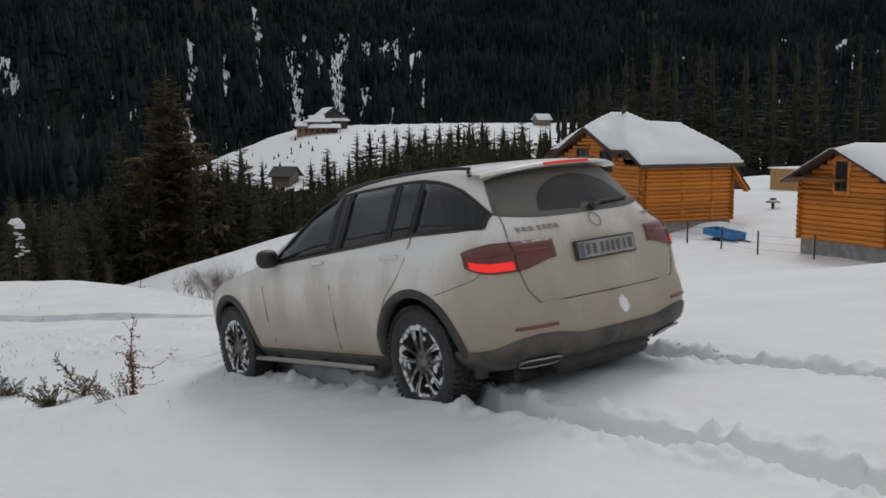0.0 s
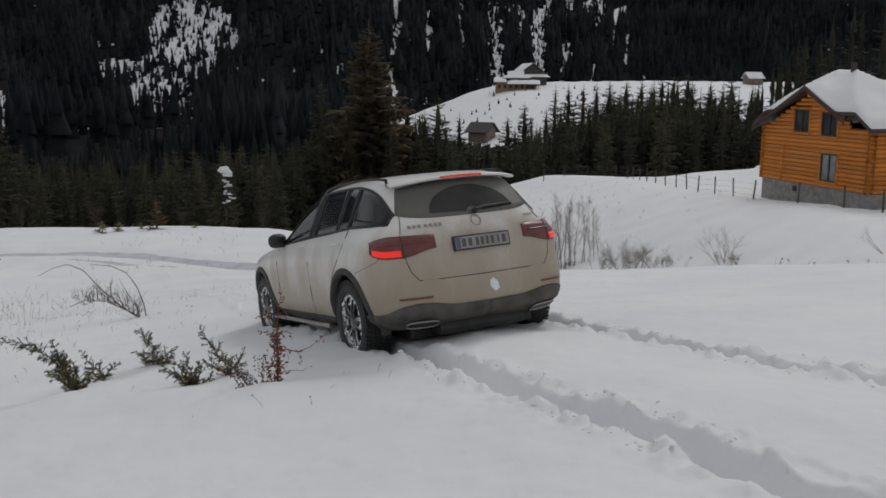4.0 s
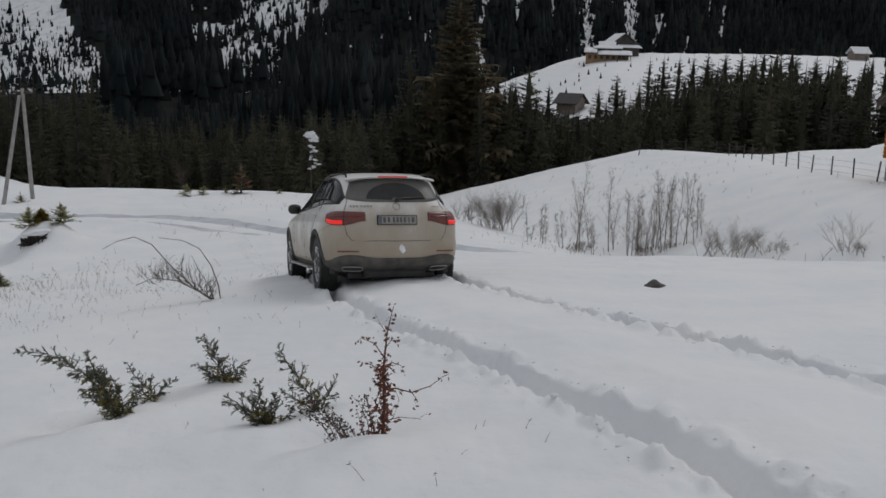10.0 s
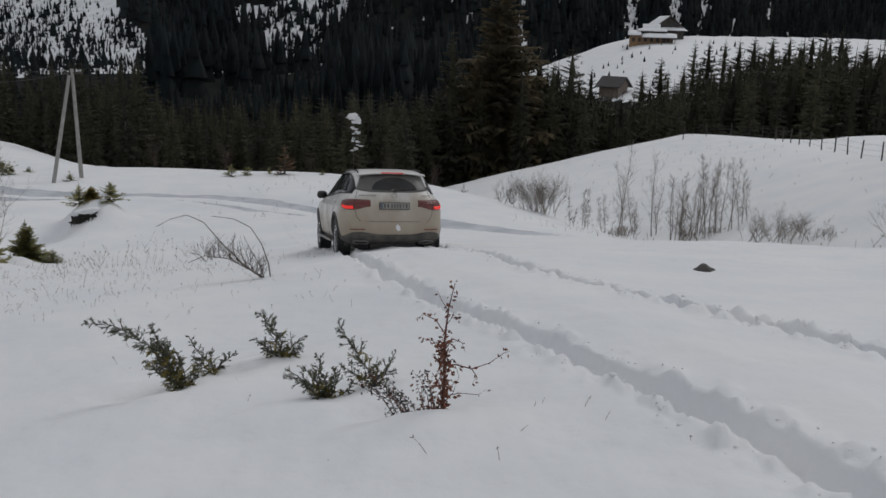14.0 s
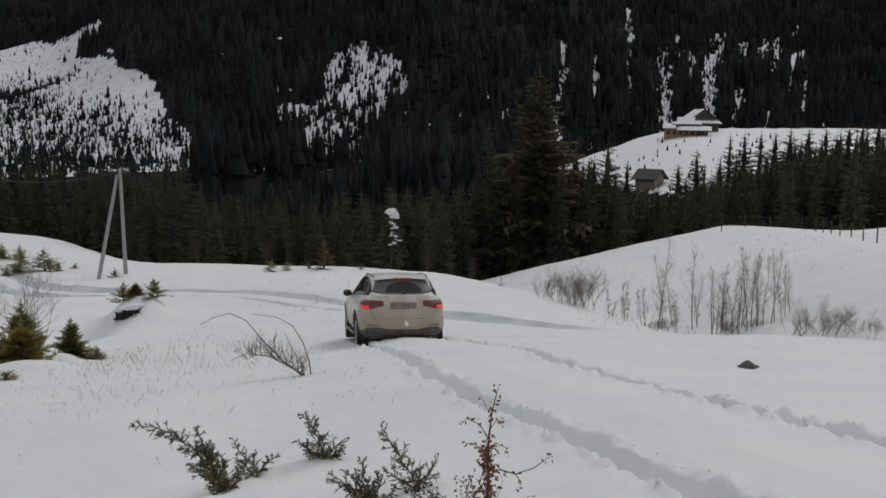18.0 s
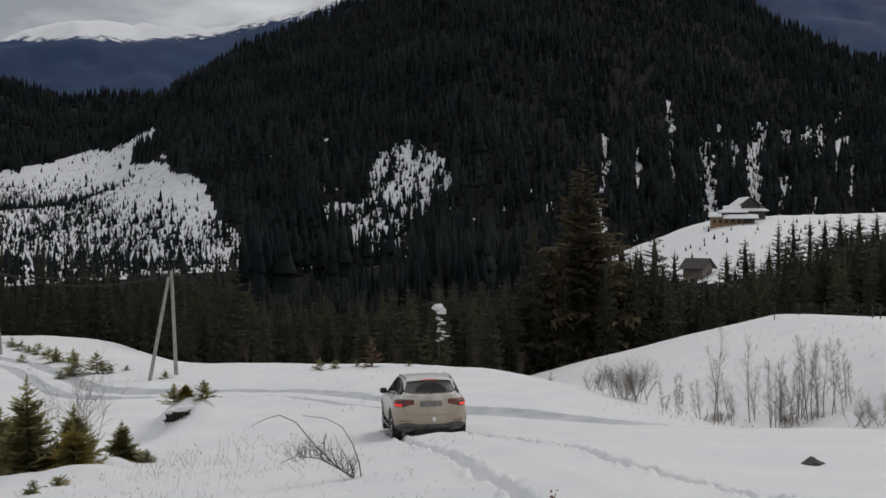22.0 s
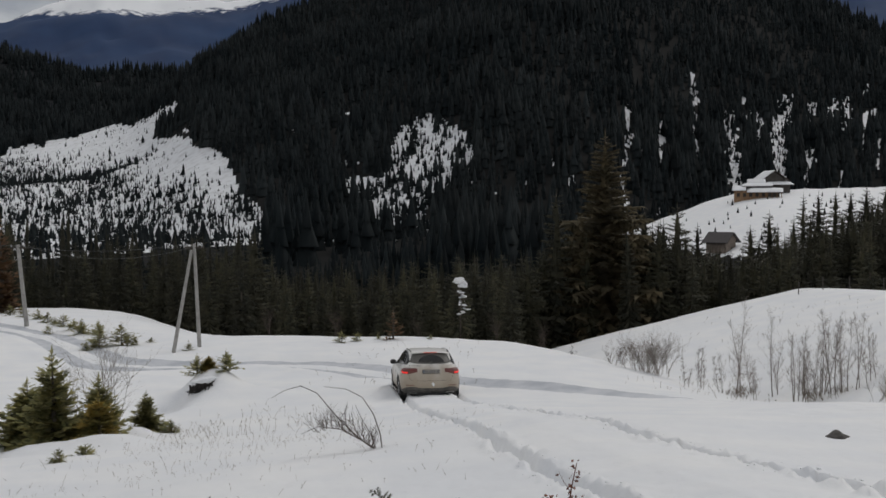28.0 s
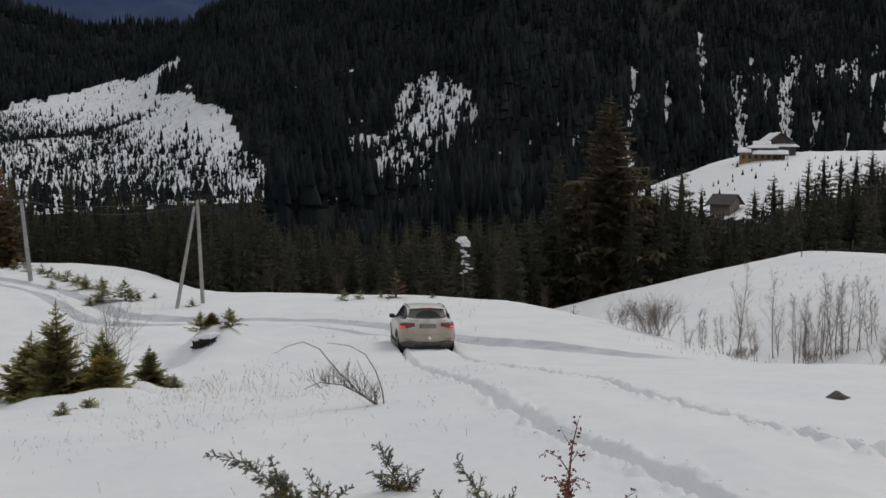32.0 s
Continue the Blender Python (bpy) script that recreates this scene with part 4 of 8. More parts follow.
    add_box(bm, (-0.268, -0.012, -0.062), (0.268, 0.02, 0.062), 0.005)
    pf = part("plate_holder", bm, ARCH, car, "black number plate frame")
    bm = bmesh.new()
    add_box(bm, (-0.255, -0.019, -0.05), (0.255, -0.01, 0.05), 0.002)
    pl = part("number_plate", bm, PLATE, pf, "dirty white number plate")
    INK.node_tree.nodes["Principled BSDF"].inputs["Base Color"].default_value = (0.09, 0.088, 0.085, 1)
    for x, w in ((-0.175, 0.045), (-0.118, 0.045), (-0.05, 0.036), (-0.002, 0.036), (0.046, 0.036), (0.094, 0.036), (0.152, 0.020), (0.205, 0.045)):
        bars = bmesh.new()
        add_box(bars, (x - w * 0.38, -0.0215, -0.034), (x + w * 0.38, -0.0185, 0.034))
        part("plate_mark", bars, INK, pf)
    bm = bmesh.new()
    add_box(bm, (-0.25, -0.0225, -0.045), (-0.212, -0.0185, 0.045))
    part("plate_strip", bm, mat("plate_blue", (0.10, 0.12, 0.16), 0.5), pf)
    pf.matrix_basis = pm
    # plain ring on the tailgate and grey lettering bars
    bm = bmesh.new()
    add_tube(bm, [wrap(abs(0.045 * math.cos(a)), 1.155 + 0.042 * math.sin(a), 1 if math.cos(a) >= 0 else -1, 0.012) for a in np.linspace(0, math.tau, 25)], 0.004, 5, cap=False)
    part("emblem", bm, BADGE, car, "round grey emblem", True)
    for s0, n_, sg in ((0.60, 3, -1), (0.46, 4, -1), (0.62, 5, 1)):
        for k in range(n_):
            s = s0 - 0.042 * k if sg < 0 else s0 - 0.028 * k
            bm = bmesh.new()
            w, h = (0.013, 0.013) if sg < 0 else (0.008, 0.008)
            q = [wrap(s + dx, 1.155 + dz, sg, 0.006) for dx, dz in ((-w, -h), (w, -h), (w, h), (-w, h))]
            c = [bm.verts.new(p) for p in q]
            d = [bm.verts.new(p + Vector((0, -0.004, 0.001))) for p in q]
            bm.faces.new(d)
            for i in range(4):
                bm.faces.new((c[i], c[(i + 1) % 4], d[(i + 1) % 4], d[i]))
            part("badge_letter", fixed_normals(bm), BADGE, car)
    # clot of snow on the bumper, snow along the roof
    bm = bmesh.new()
    bmesh.ops.create_icosphere(bm, subdivisions=3, radius=1)
    for v in bm.verts:
        k = 1 + 0.35 * noise.noise(v.co * 2.2)
        v.co = Vector((0.06 + 0.05 * v.co.x * k, -0.955 + 0.02 * v.co.y, 0.598 + 0.055 * v.co.z * k - 0.02 * v.co.x))
    part("snow_clot", bm, SNOW, car, "clot of white snow stuck on the bumper", True)
    # wheels
    def wheel(sign):
        bm = bmesh.new()
        add_lathe(bm, [(-0.11, 0.0005), (-0.11, 0.07), (0.07, 0.07), (0.085, 0.03), (0.085, 0.0005)], "x", 16)
        w = part("wheel", fixed_normals(bm), ALLOY, car, "five-spoke wheel packed with snow", True)
        bm = bmesh.new()
        prof = [(-0.118, 0.255), (-0.126, 0.29), (-0.122, 0.335), (-0.105, 0.360), (-0.07, 0.367), (0.07, 0.367), (0.105, 0.360), (0.122, 0.335), (0.126, 0.29), (0.118, 0.255)]
        add_lathe(bm, prof, "x", 56, close=True)
        for k in range(56):
            a = k * math.tau / 56
            for x0, x1, sh in ((-0.118, -0.05, 0), (-0.042, 0.0, 0.5), (0.008, 0.05, 0), (0.055, 0.118, 0.5)):
                rot = Matrix.Rotation(a + sh * math.tau / 56, 4, "X")
                add_box(bm, (x0, -0.013, 0.350 if abs(x0 + x1) > 0.15 else 0.360), (x1, 0.013, 0.376), 0, rot)
        part("tyre", fixed_normals(bm), RUBBER, w, "black winter tyre with coarse tread")
        bm = bmesh.new()
        add_lathe(bm, [(0.10, 0.258), (0.112, 0.252), (0.108, 0.238), (0.06, 0.225), (-0.10, 0.225), (-0.115, 0.258)], "x", 48)
        for k in range(5):
            a = radians(72 * k + 90)
            for da in (-0.21, 0.21):
                c0, c1 = Vector((0.088, 0.05 * math.cos(a + da * 2), 0.05 * math.sin(a + da * 2))), Vector((0.098, 0.24 * math.cos(a + da), 0.24 * math.sin(a + da)))
                add_tube(bm, [c0, (c0 + c1) / 2 + Vector((0.012, 0, 0)), c1], [0.016, 0.011, 0.014], 6)
        add_lathe(bm, [(0.06, 0.09), (0.10, 0.075), (0.108, 0.03), (0.108, 0.0005)], "x", 20)
        part("rim", fixed_normals(bm), SILVER, w, "machined alloy rim", True)
        # black disc added to stand in for the shade behind the spokes
        bm = bmesh.new()
        add_lathe(bm, [(0.0, 0.03), (0.005, 0.16), (0.0, 0.222)], "x", 24)
        part("brake_disc", fixed_normals(bm), BLACK, w)
        rnd = random.Random(3)
        bm = bmesh.new()
        for k in range(5):
            a = radians(72 * k + 90)
            for da, sd_ in ((-0.21, 0.05), (0.21, -0.05), (0.21, 0.06)):
                c0, c1 = Vector((0.098, 0.10 * math.cos(a + da * 1.6 + sd_), 0.10 * math.sin(a + da * 1.6 + sd_))), Vector((0.104, 0.228 * math.cos(a + da + sd_), 0.228 * math.sin(a + da + sd_)))
                add_tube(bm, [c0, c0.lerp(c1, 0.5) + Vector((0.008, 0, 0)), c1], [0.003, 0.005, 0.008], 5)
        for k in range(44):
            a = k * math.tau / 44 + rnd.uniform(-0.06, 0.06)
            r = rnd.choice((0.236, 0.234, 0.228, 0.232, 0.16))
            p = Vector((rnd.uniform(0.085, 0.112), r * math.cos(a), r * math.sin(a)))
            mm = Matrix.Translation(p) @ Matrix.Rotation(a, 4, "X") @ Matrix.Diagonal((0.012, 0.010 + 0.012 * rnd.random(), rnd.uniform(0.02, 0.035), 1))
            bmesh.ops.create_icosphere(bm, subdivisions=1, radius=1, matrix=mm)
        part("wheel_snow", bm, SNOW, w, "snow packed between the spokes", True)
        return w
    left = wheel(-1)
    wheels = []
    for k, (sx, y) in enumerate(((-1, REAR_AXLE), (-1, 2.873), (1, REAR_AXLE), (1, 2.873))):
        w = left if k == 0 else copy_thing(left, pose(0, 0, 0))
        w.parent = car
        wheels.append((w, sx, y))
    return car, wheels


car, car_wheels = build_car()
CAR_ROWS = [
    (0, 2.864, 2.046, 0.069, 12.89, -8.48, 2.55),
    (0.5, 2.764, 2.576, 0.007, 13.09, -9, 2.85),
    (1, 2.658, 3.102, -0.072, 13.27, -9.33, 3.12),
    (1.5, 2.559, 3.599, -0.156, 13.43, -9.43, 3.23),
    (2, 2.47, 4.062, -0.225, 13.56, -9.46, 3.16),
    (2.5, 2.375, 4.52, -0.281, 13.69, -9.56, 3.05),
    (3, 2.261, 5.002, -0.346, 13.77, -9.72, 2.98),
    (3.5, 2.135, 5.504, -0.429, 13.84, -9.8, 2.95),
    (4, 2.01, 6, -0.53, 13.95, -9.78, 2.95),
    (4.5, 1.886, 6.484, -0.641, 14.09, -9.69, 3),
    (6.5, 1.503, 8.958, -1.034, 13.43, -7.55, 0.7),
    (7, 1.405, 9.472, -1.119, 13.31, -7.51, 0.33),
    (7.5, 1.303, 9.992, -1.204, 13.11, -7.51, -0.04),
    (8, 1.202, 10.517, -1.284, 12.78, -7.62, -0.41),
    (8.5, 1.107, 11.047, -1.358, 12.26, -7.91, -0.76),
    (9, 1.014, 11.578, -1.429, 11.55, -8.44, -1.02),
    (9.5, 0.92, 12.109, -1.502, 10.69, -9.14, -1.14),
    (10, 0.824, 12.63, -1.579, 9.82, -9.84, -1.12),
    (10.5, 0.734, 13.14, -1.658, 9.13, -10.32, -1),
    (11, 0.661, 13.637, -1.739, 8.72, -10.44, -0.88),
    (11.5, 0.602, 14.113, -1.828, 8.59, -10.24, -0.8),
    (12, 0.547, 14.562, -1.926, 8.6, -9.91, -0.79),
    (12.5, 0.488, 15, -2.029, 8.67, -9.62, -0.82),
    (13, 0.421, 15.473, -2.136, 8.79, -9.4, -0.89),
    (13.5, 0.343, 16.003, -2.246, 8.93, -9.22, -0.95),
    (14, 0.257, 16.566, -2.356, 9.06, -9.03, -0.97),
    (14.5, 0.169, 17.128, -2.466, 9.15, -8.83, -0.95),
    (16.5, -0.066, 18.635, -2.77, 8.64, -7.99, -0.54),
    (17, -0.136, 19.035, -2.843, 8.52, -7.83, -0.43),
    (17.5, -0.205, 19.435, -2.923, 8.36, -7.68, -0.32),
    (18, -0.273, 19.839, -3.009, 8.18, -7.56, -0.24),
    (18.5, -0.346, 20.251, -3.096, 8.02, -7.43, -0.16),
    (19, -0.419, 20.674, -3.178, 7.98, -7.28, -0.09),
    (19.5, -0.489, 21.112, -3.253, 8.08, -7.08, -0.03),
    (20, -0.554, 21.561, -3.323, 8.3, -6.85, 0.04),
    (20.5, -0.619, 22.015, -3.395, 8.54, -6.62, 0.11),
    (21, -0.686, 22.472, -3.474, 8.71, -6.38, 0.18),
    (21.5, -0.757, 22.932, -3.563, 8.79, -6.17, 0.25),
    (22, -0.831, 23.399, -3.658, 8.8, -5.97, 0.31),
    (22.5, -0.907, 23.867, -3.754, 8.82, -5.77, 0.34),
    (23, -0.98, 24.331, -3.843, 8.95, -5.55, 0.35),
    (23.5, -1.047, 24.786, -3.924, 9.21, -5.32, 0.32),
    (24, -1.108, 25.229, -3.999, 9.58, -5.11, 0.23),
    (24.5, -1.164, 25.666, -4.073, 9.93, -4.99, 0.11),
    (25, -1.219, 26.106, -4.147, 10.14, -5.02, -0.05),
    (25.5, -1.274, 26.552, -4.222, 10.21, -5.16, -0.22),
    (27.5, -1.631, 28.422, -4.521, 8.98, -6.4, -0.87),
    (28, -1.657, 28.76, -4.557, 9.3, -6.58, -0.96),
    (28.5, -1.682, 29.064, -4.588, 9.68, -6.66, -1.02),
    (29, -1.709, 29.311, -4.615, 9.98, -6.6, -1.03),
    (29.5, -1.746, 29.498, -4.645, 9.99, -6.46, -1),
    (30, -1.798, 29.641, -4.679, 9.69, -6.29, -0.94),
    (30.5, -1.857, 29.762, -4.707, 9.25, -6.13, -0.86),
    (31, -1.901, 29.886, -4.721, 8.96, -6, -0.79),
    (31.5, -1.915, 30.028, -4.713, 9.04, -5.91, -0.72),
    (32, -1.905, 30.183, -4.689, 9.45, -5.84, -0.66),
]


def car_pose(x, y, z, head, pitch, roll):
    return Matrix.Translation((x, y, z)) @ pose(0, 0, 0, 0, 0, head) @ pose(0, 0, 0, pitch) @ pose(0, 0, 0, 0, -roll)


STRIPS = []


def snow_strips():
    """Loose snow lying in the line of the wheels, in short pieces that the tyres press down into the rut."""
    root = None
    for side in (RUT_L, RUT_R):
        y = 4.8
        while y < 33.0:
            y1 = y + 0.45
            bm = bmesh.new()
            rows, back = [], []
            for yy in np.linspace(y - 0.004, y1, 8):
                xc = float(CAR_X(yy) + side(yy))
                dx = np.linspace(-0.36, 0.36, 13)
                zz = snow(xc + dx, np.full(13, yy), ruts=False) + 0.014 - 0.05 * np.clip((np.abs(dx) - 0.16) / 0.2, 0, 1) ** 2
                rows.append([Vector((xc + a, yy, float(b) + 0.012 * noise.noise(Vector((9 * (xc + a), 9 * yy, 2))))) for a, b in zip(dx, zz)])
                back.append([Vector((0, 0, -0.2))] * 13)
            add_grid(bm, [r[::-1] for r in rows], back)
            ob = part("snow_strip", bm, SNOW, None, "strip of loose snow pressed down by the tyres", True)
            tagged(ob, category="snow", group="snow in the wheel track")
            STRIPS.append((ob, (y + y1) / 2))
            y = y1


snow_strips()


def press_snow(t, p):
    for ob, y in STRIPS:
        when = float(np.interp(y, p[:, 1] + 2.78, t))
        if p[-1, 1] + 2.78 < y:
            continue
        a, b = max(when - 0.22, 0.02), min(when + 0.12, 31.9)
        rows = [(0, pose(0, 0, 0)), (a, pose(0, 0, 0)), (b, pose(0, 0, -0.225)), (32, pose(0, 0, -0.225))]
        walk(ob, [r for k, r in enumerate(rows) if k == 0 or r[0] > rows[k - 1][0] + 0.04])


def motions():
    walk(car, [(r[0], car_pose(*r[1:])) for r in CAR_ROWS])
    t = np.array([r[0] for r in CAR_ROWS])
    p = np.array([r[1:3] for r in CAR_ROWS])
    s = np.r_[0, np.cumsum(np.hypot(*np.diff(p, axis=0).T))]
    for w, sx, y in car_wheels:
        rows = []
        for q in np.arange(0, 32.01, 0.25):
            turn = math.degrees(float(np.interp(q, t, s)) / 0.37)
            base = pose(sx * 0.81, y, 0.372) @ pose(0, 0, 0, -turn)
            rows.append((float(q), base if sx > 0 else base @ pose(0, 0, 0, 0, 0, 180)))
        walk(w, rows)
    press_snow(t, p)


# ---- trees ----
def spruce_mesh(rnd, h=14.0, r=2.3, whorls=24, per=7, mats=None, bare=0.06, shape=0.8, sprigs=3):
    """A spruce crown: whorls of drooping boughs with upturned tips, hung with sprays, as one mesh."""
    v, f = [], []
    def face(*p):
        i = len(v)
        v.extend(p)
        f.append(tuple(range(i, i + len(p))))
    for i in range(whorls):
        q0 = (max(i + rnd.uniform(-0.25, 0.25), 0) / whorls) ** 1.08
        q0 = min(max(q0, 0.0), 0.985)
        lop, turn = rnd.uniform(0.72, 1.12), rnd.uniform(0, math.tau)
        n = max(4, round(per * (1 - 0.45 * q0)))
        for k in range(n):
            q = min(max(q0 + rnd.gauss(0, 0.25 / whorls), 0), 0.985)
            ln = (r * (1 - q) ** shape + 0.16) * lop * rnd.uniform(0.62, 1.08)
            a = turn + (k + rnd.uniform(-0.35, 0.35)) * math.tau / n
            d = Vector((math.cos(a), math.sin(a), 0))
            s = Vector((-d.y, d.x, 0))
            z0 = h * (bare + (0.97 - bare) * q)
            rise = 0.35 * (q - 0.35) * ln
            drop = rnd.uniform(0.22, 0.42) * ln * (1 - 0.75 * q)
            root = Vector((0, 0, z0))
            mid = d * ln * 0.55 + Vector((0, 0, z0 + rise - drop * 0.6))
            tip = d * ln + Vector((0, 0, z0 + 1.5 * rise - drop + 0.12 * ln))
            w = ln * rnd.uniform(0.09, 0.15)
            face(root, mid - s * w, tip, mid + s * w)
            for e in range(sprigs):
                u = 0.22 + 0.75 * (e + rnd.random()) / sprigs
                c = root.lerp(mid, u / 0.55) if u < 0.55 else mid.lerp(tip, (u - 0.55) / 0.45)
                g = -1 if e % 2 else 1
                b = c + s * g * ln * rnd.uniform(0.14, 0.34) * (1.15 - 0.6 * u) + d * ln * rnd.uniform(0.04, 0.2) - Vector((0, 0, ln * rnd.uniform(0.04, 0.20)))
                face(c - d * ln * 0.06, b, c + d * ln * 0.09)
                face(c - d * ln * 0.05, c + d * ln * 0.05, c + s * g * ln * 0.05 - Vector((0, 0, ln * rnd.uniform(0.12, 0.26))))
    for c in range(6):
        z0, z1, rc = h * (bare + 0.15 * c), h * (bare + 0.15 * c + 0.24), 0.30 * r * (1 - 0.15 * c) ** shape
        ring = [Vector((rc * rnd.uniform(0.5, 1.2) * math.cos(a * 0.785), rc * rnd.uniform(0.5, 1.2) * math.sin(a * 0.785), z0 + rnd.uniform(-0.3, 0.3))) for a in range(8)]
        for a in range(8):
            face(ring[a], ring[(a + 1) % 8], Vector((0, 0, min(z1, 0.95 * h))))
    for k in range(4):
        a = k * 1.57
        face(Vector((0.03 * math.cos(a), 0.03 * math.sin(a), 0.95 * h)), Vector((0.03 * math.cos(a + 1.57), 0.03 * math.sin(a + 1.57), 0.95 * h)), Vector((0, 0, h * 1.005)))
    me = bpy.data.meshes.new("crown")
    me.from_pydata(v, [], f)
    me.materials.append(mats)
    return me


def trunk_mesh(h, r0, mt=None, r1=0.02):
    bm = bmesh.new()
    add_tube(bm, [(0, 0, -0.6), (0, 0, 0.1 * h), (0.01 * h, 0, 0.5 * h), (0, 0, 0.96 * h)], [r0 * 1.15, r0, r0 * 0.6, r1], 7)
    return bm_mesh("trunk", bm, mt or BARK, True)


def fir_thing(name, crown, trunk, label, group=""):
    t = tagged(new(name), label, "tree", group)
    shared("trunk", trunk, t)
    shared("crown", crown, t)
    return t


rs = random.Random(7)
SPRUCES = [fir_thing("spruce_tree", spruce_mesh(rs, 14, rs.uniform(2.3, 3.1), 32, 10, NEEDLE, sprigs=6, shape=rs.uniform(0.55, 0.72)), trunk_mesh(14, 0.2), "dark green spruce on the valley edge", "spruces at the forest edge") for _ in range(5)]


LIGHT_CROWNS = [spruce_mesh(rs, 14, rs.uniform(2.2, 3.0), 22, 7, NEEDLE, sprigs=3) for _ in range(4)]


def lie1(x, y):
    return float(lie(x, y))


def top_elev(az):
    """How high, in degrees over the eye, the tree tops of the valley wood reach."""
    return float(np.interp(az, [-60, -30, -20, -15, -8, 2, 5, 9, 12, 13, 16, 17.5, 21, 26, 29, 31, 34, 36, 60], [0.5, -1.0, -2.2, -2.7, -3.2, -3.0, -2.0, -0.7, -1.2, -2.9, -2.9, -2.2, -1.4, 0.1, 0.5, 1.6, 4.6, 6.5, 7.0]))


def plant_woods():
    rnd = random.Random(11)
    spots = []
    for _ in range(9000):
        az, r = rnd.uniform(-34, 56), rnd.uniform(62, 150)
        x, y = r * math.sin(radians(az)), r * math.cos(radians(az))
        z = lie1(x, y)
        if z > -7.6 and az < 8 or (x > 18 and y < 78) or (az >= 8 and z > -9 and y < 95):
            continue
        if x > 2 and y < 81 and az > 2.5:
            continue
        if x > 26 and y > 128 and az < 24:
            continue
        top = 1.7 + r * math.tan(radians(top_elev(az) + (rnd.gauss(-0.45, 0.5) if az > -3 else rnd.gauss(-0.95, 0.55) if az > -13 else rnd.gauss(-0.3, 0.85))))
        h = top - z
        if not 5 < h < 27 or any((x - a) ** 2 + (y - b) ** 2 < (2.6 if r > 95 else 2.2) ** 2 for a, b, *_ in spots):
            continue
        spots.append((x, y, z, h, r))
        if len(spots) > 620:
            break
    spots.sort(key=lambda s: s[4])
    stuff_v, stuff_f, n = [], [], 0
    for i, (x, y, z, h, r) in enumerate(spots):
        src = rnd.choice(SPRUCES)
        m = pose(x, y, z - 0.3, rnd.gauss(0, 1.2), rnd.gauss(0, 1.2), rnd.uniform(0, 360)) @ Matrix.Diagonal((h / 14 * rnd.uniform(0.8, 1.05), h / 14 * rnd.uniform(0.8, 1.05), h / 14, 1))
        if i < 150:
            copy_thing(src, m)
        else:
            me = rnd.choice(LIGHT_CROWNS)
            co = np.empty(len(me.vertices) * 3, np.float32)
            me.vertices.foreach_get("co", co)
            co = co.reshape(-1, 3) @ np.array(m.to_3x3()).T + np.array(m.translation)
            stuff_v.append(co)
            stuff_f.append([[k + n for k in p.vertices] for p in me.polygons])
            n += len(co)
    me = bpy.data.meshes.new("valley_woods")
    me.from_pydata(np.concatenate(stuff_v).tolist(), [], [q for part_ in stuff_f for q in part_])
    me.materials.append(NEEDLE)
    tagged(new("valley_woods", me), "dense dark spruce wood filling the valley", "woods", kind="stuff")


plant_woods()
for ob in SPRUCES[0].children:
    if ob.name.startswith("crown"):
        ob.data = spruce_mesh(rs, 14, 2.9, 52, 16, NEEDLE_BROWN, 0.03, 0.8, 12)
# the originals stand in the wood too
for k, (x, y, h) in enumerate(((11.65, 86.0, 22.4), (16.6, 92, 14.6), (19.8, 93.5, 14.4), (7.0, 84, 17.0), (-22.5, 92, 17.0))):
    SPRUCES[k].matrix_basis = pose(x, y, lie1(x, y) - 0.5, 0, 0, 40 * k) @ Matrix.Diagonal((h / 14 * 1.15, h / 14 * 1.15, h / 14, 1))
SPRUCES[0].matrix_basis = SPRUCES[0].matrix_basis @ Matrix.Diagonal((1.3, 1.3, 1, 1))
tagged(SPRUCES[0], "tall old brownish-green spruce towering over the wood")
tagged(SPRUCES[4], "pointed dark spruce rising over the wood")


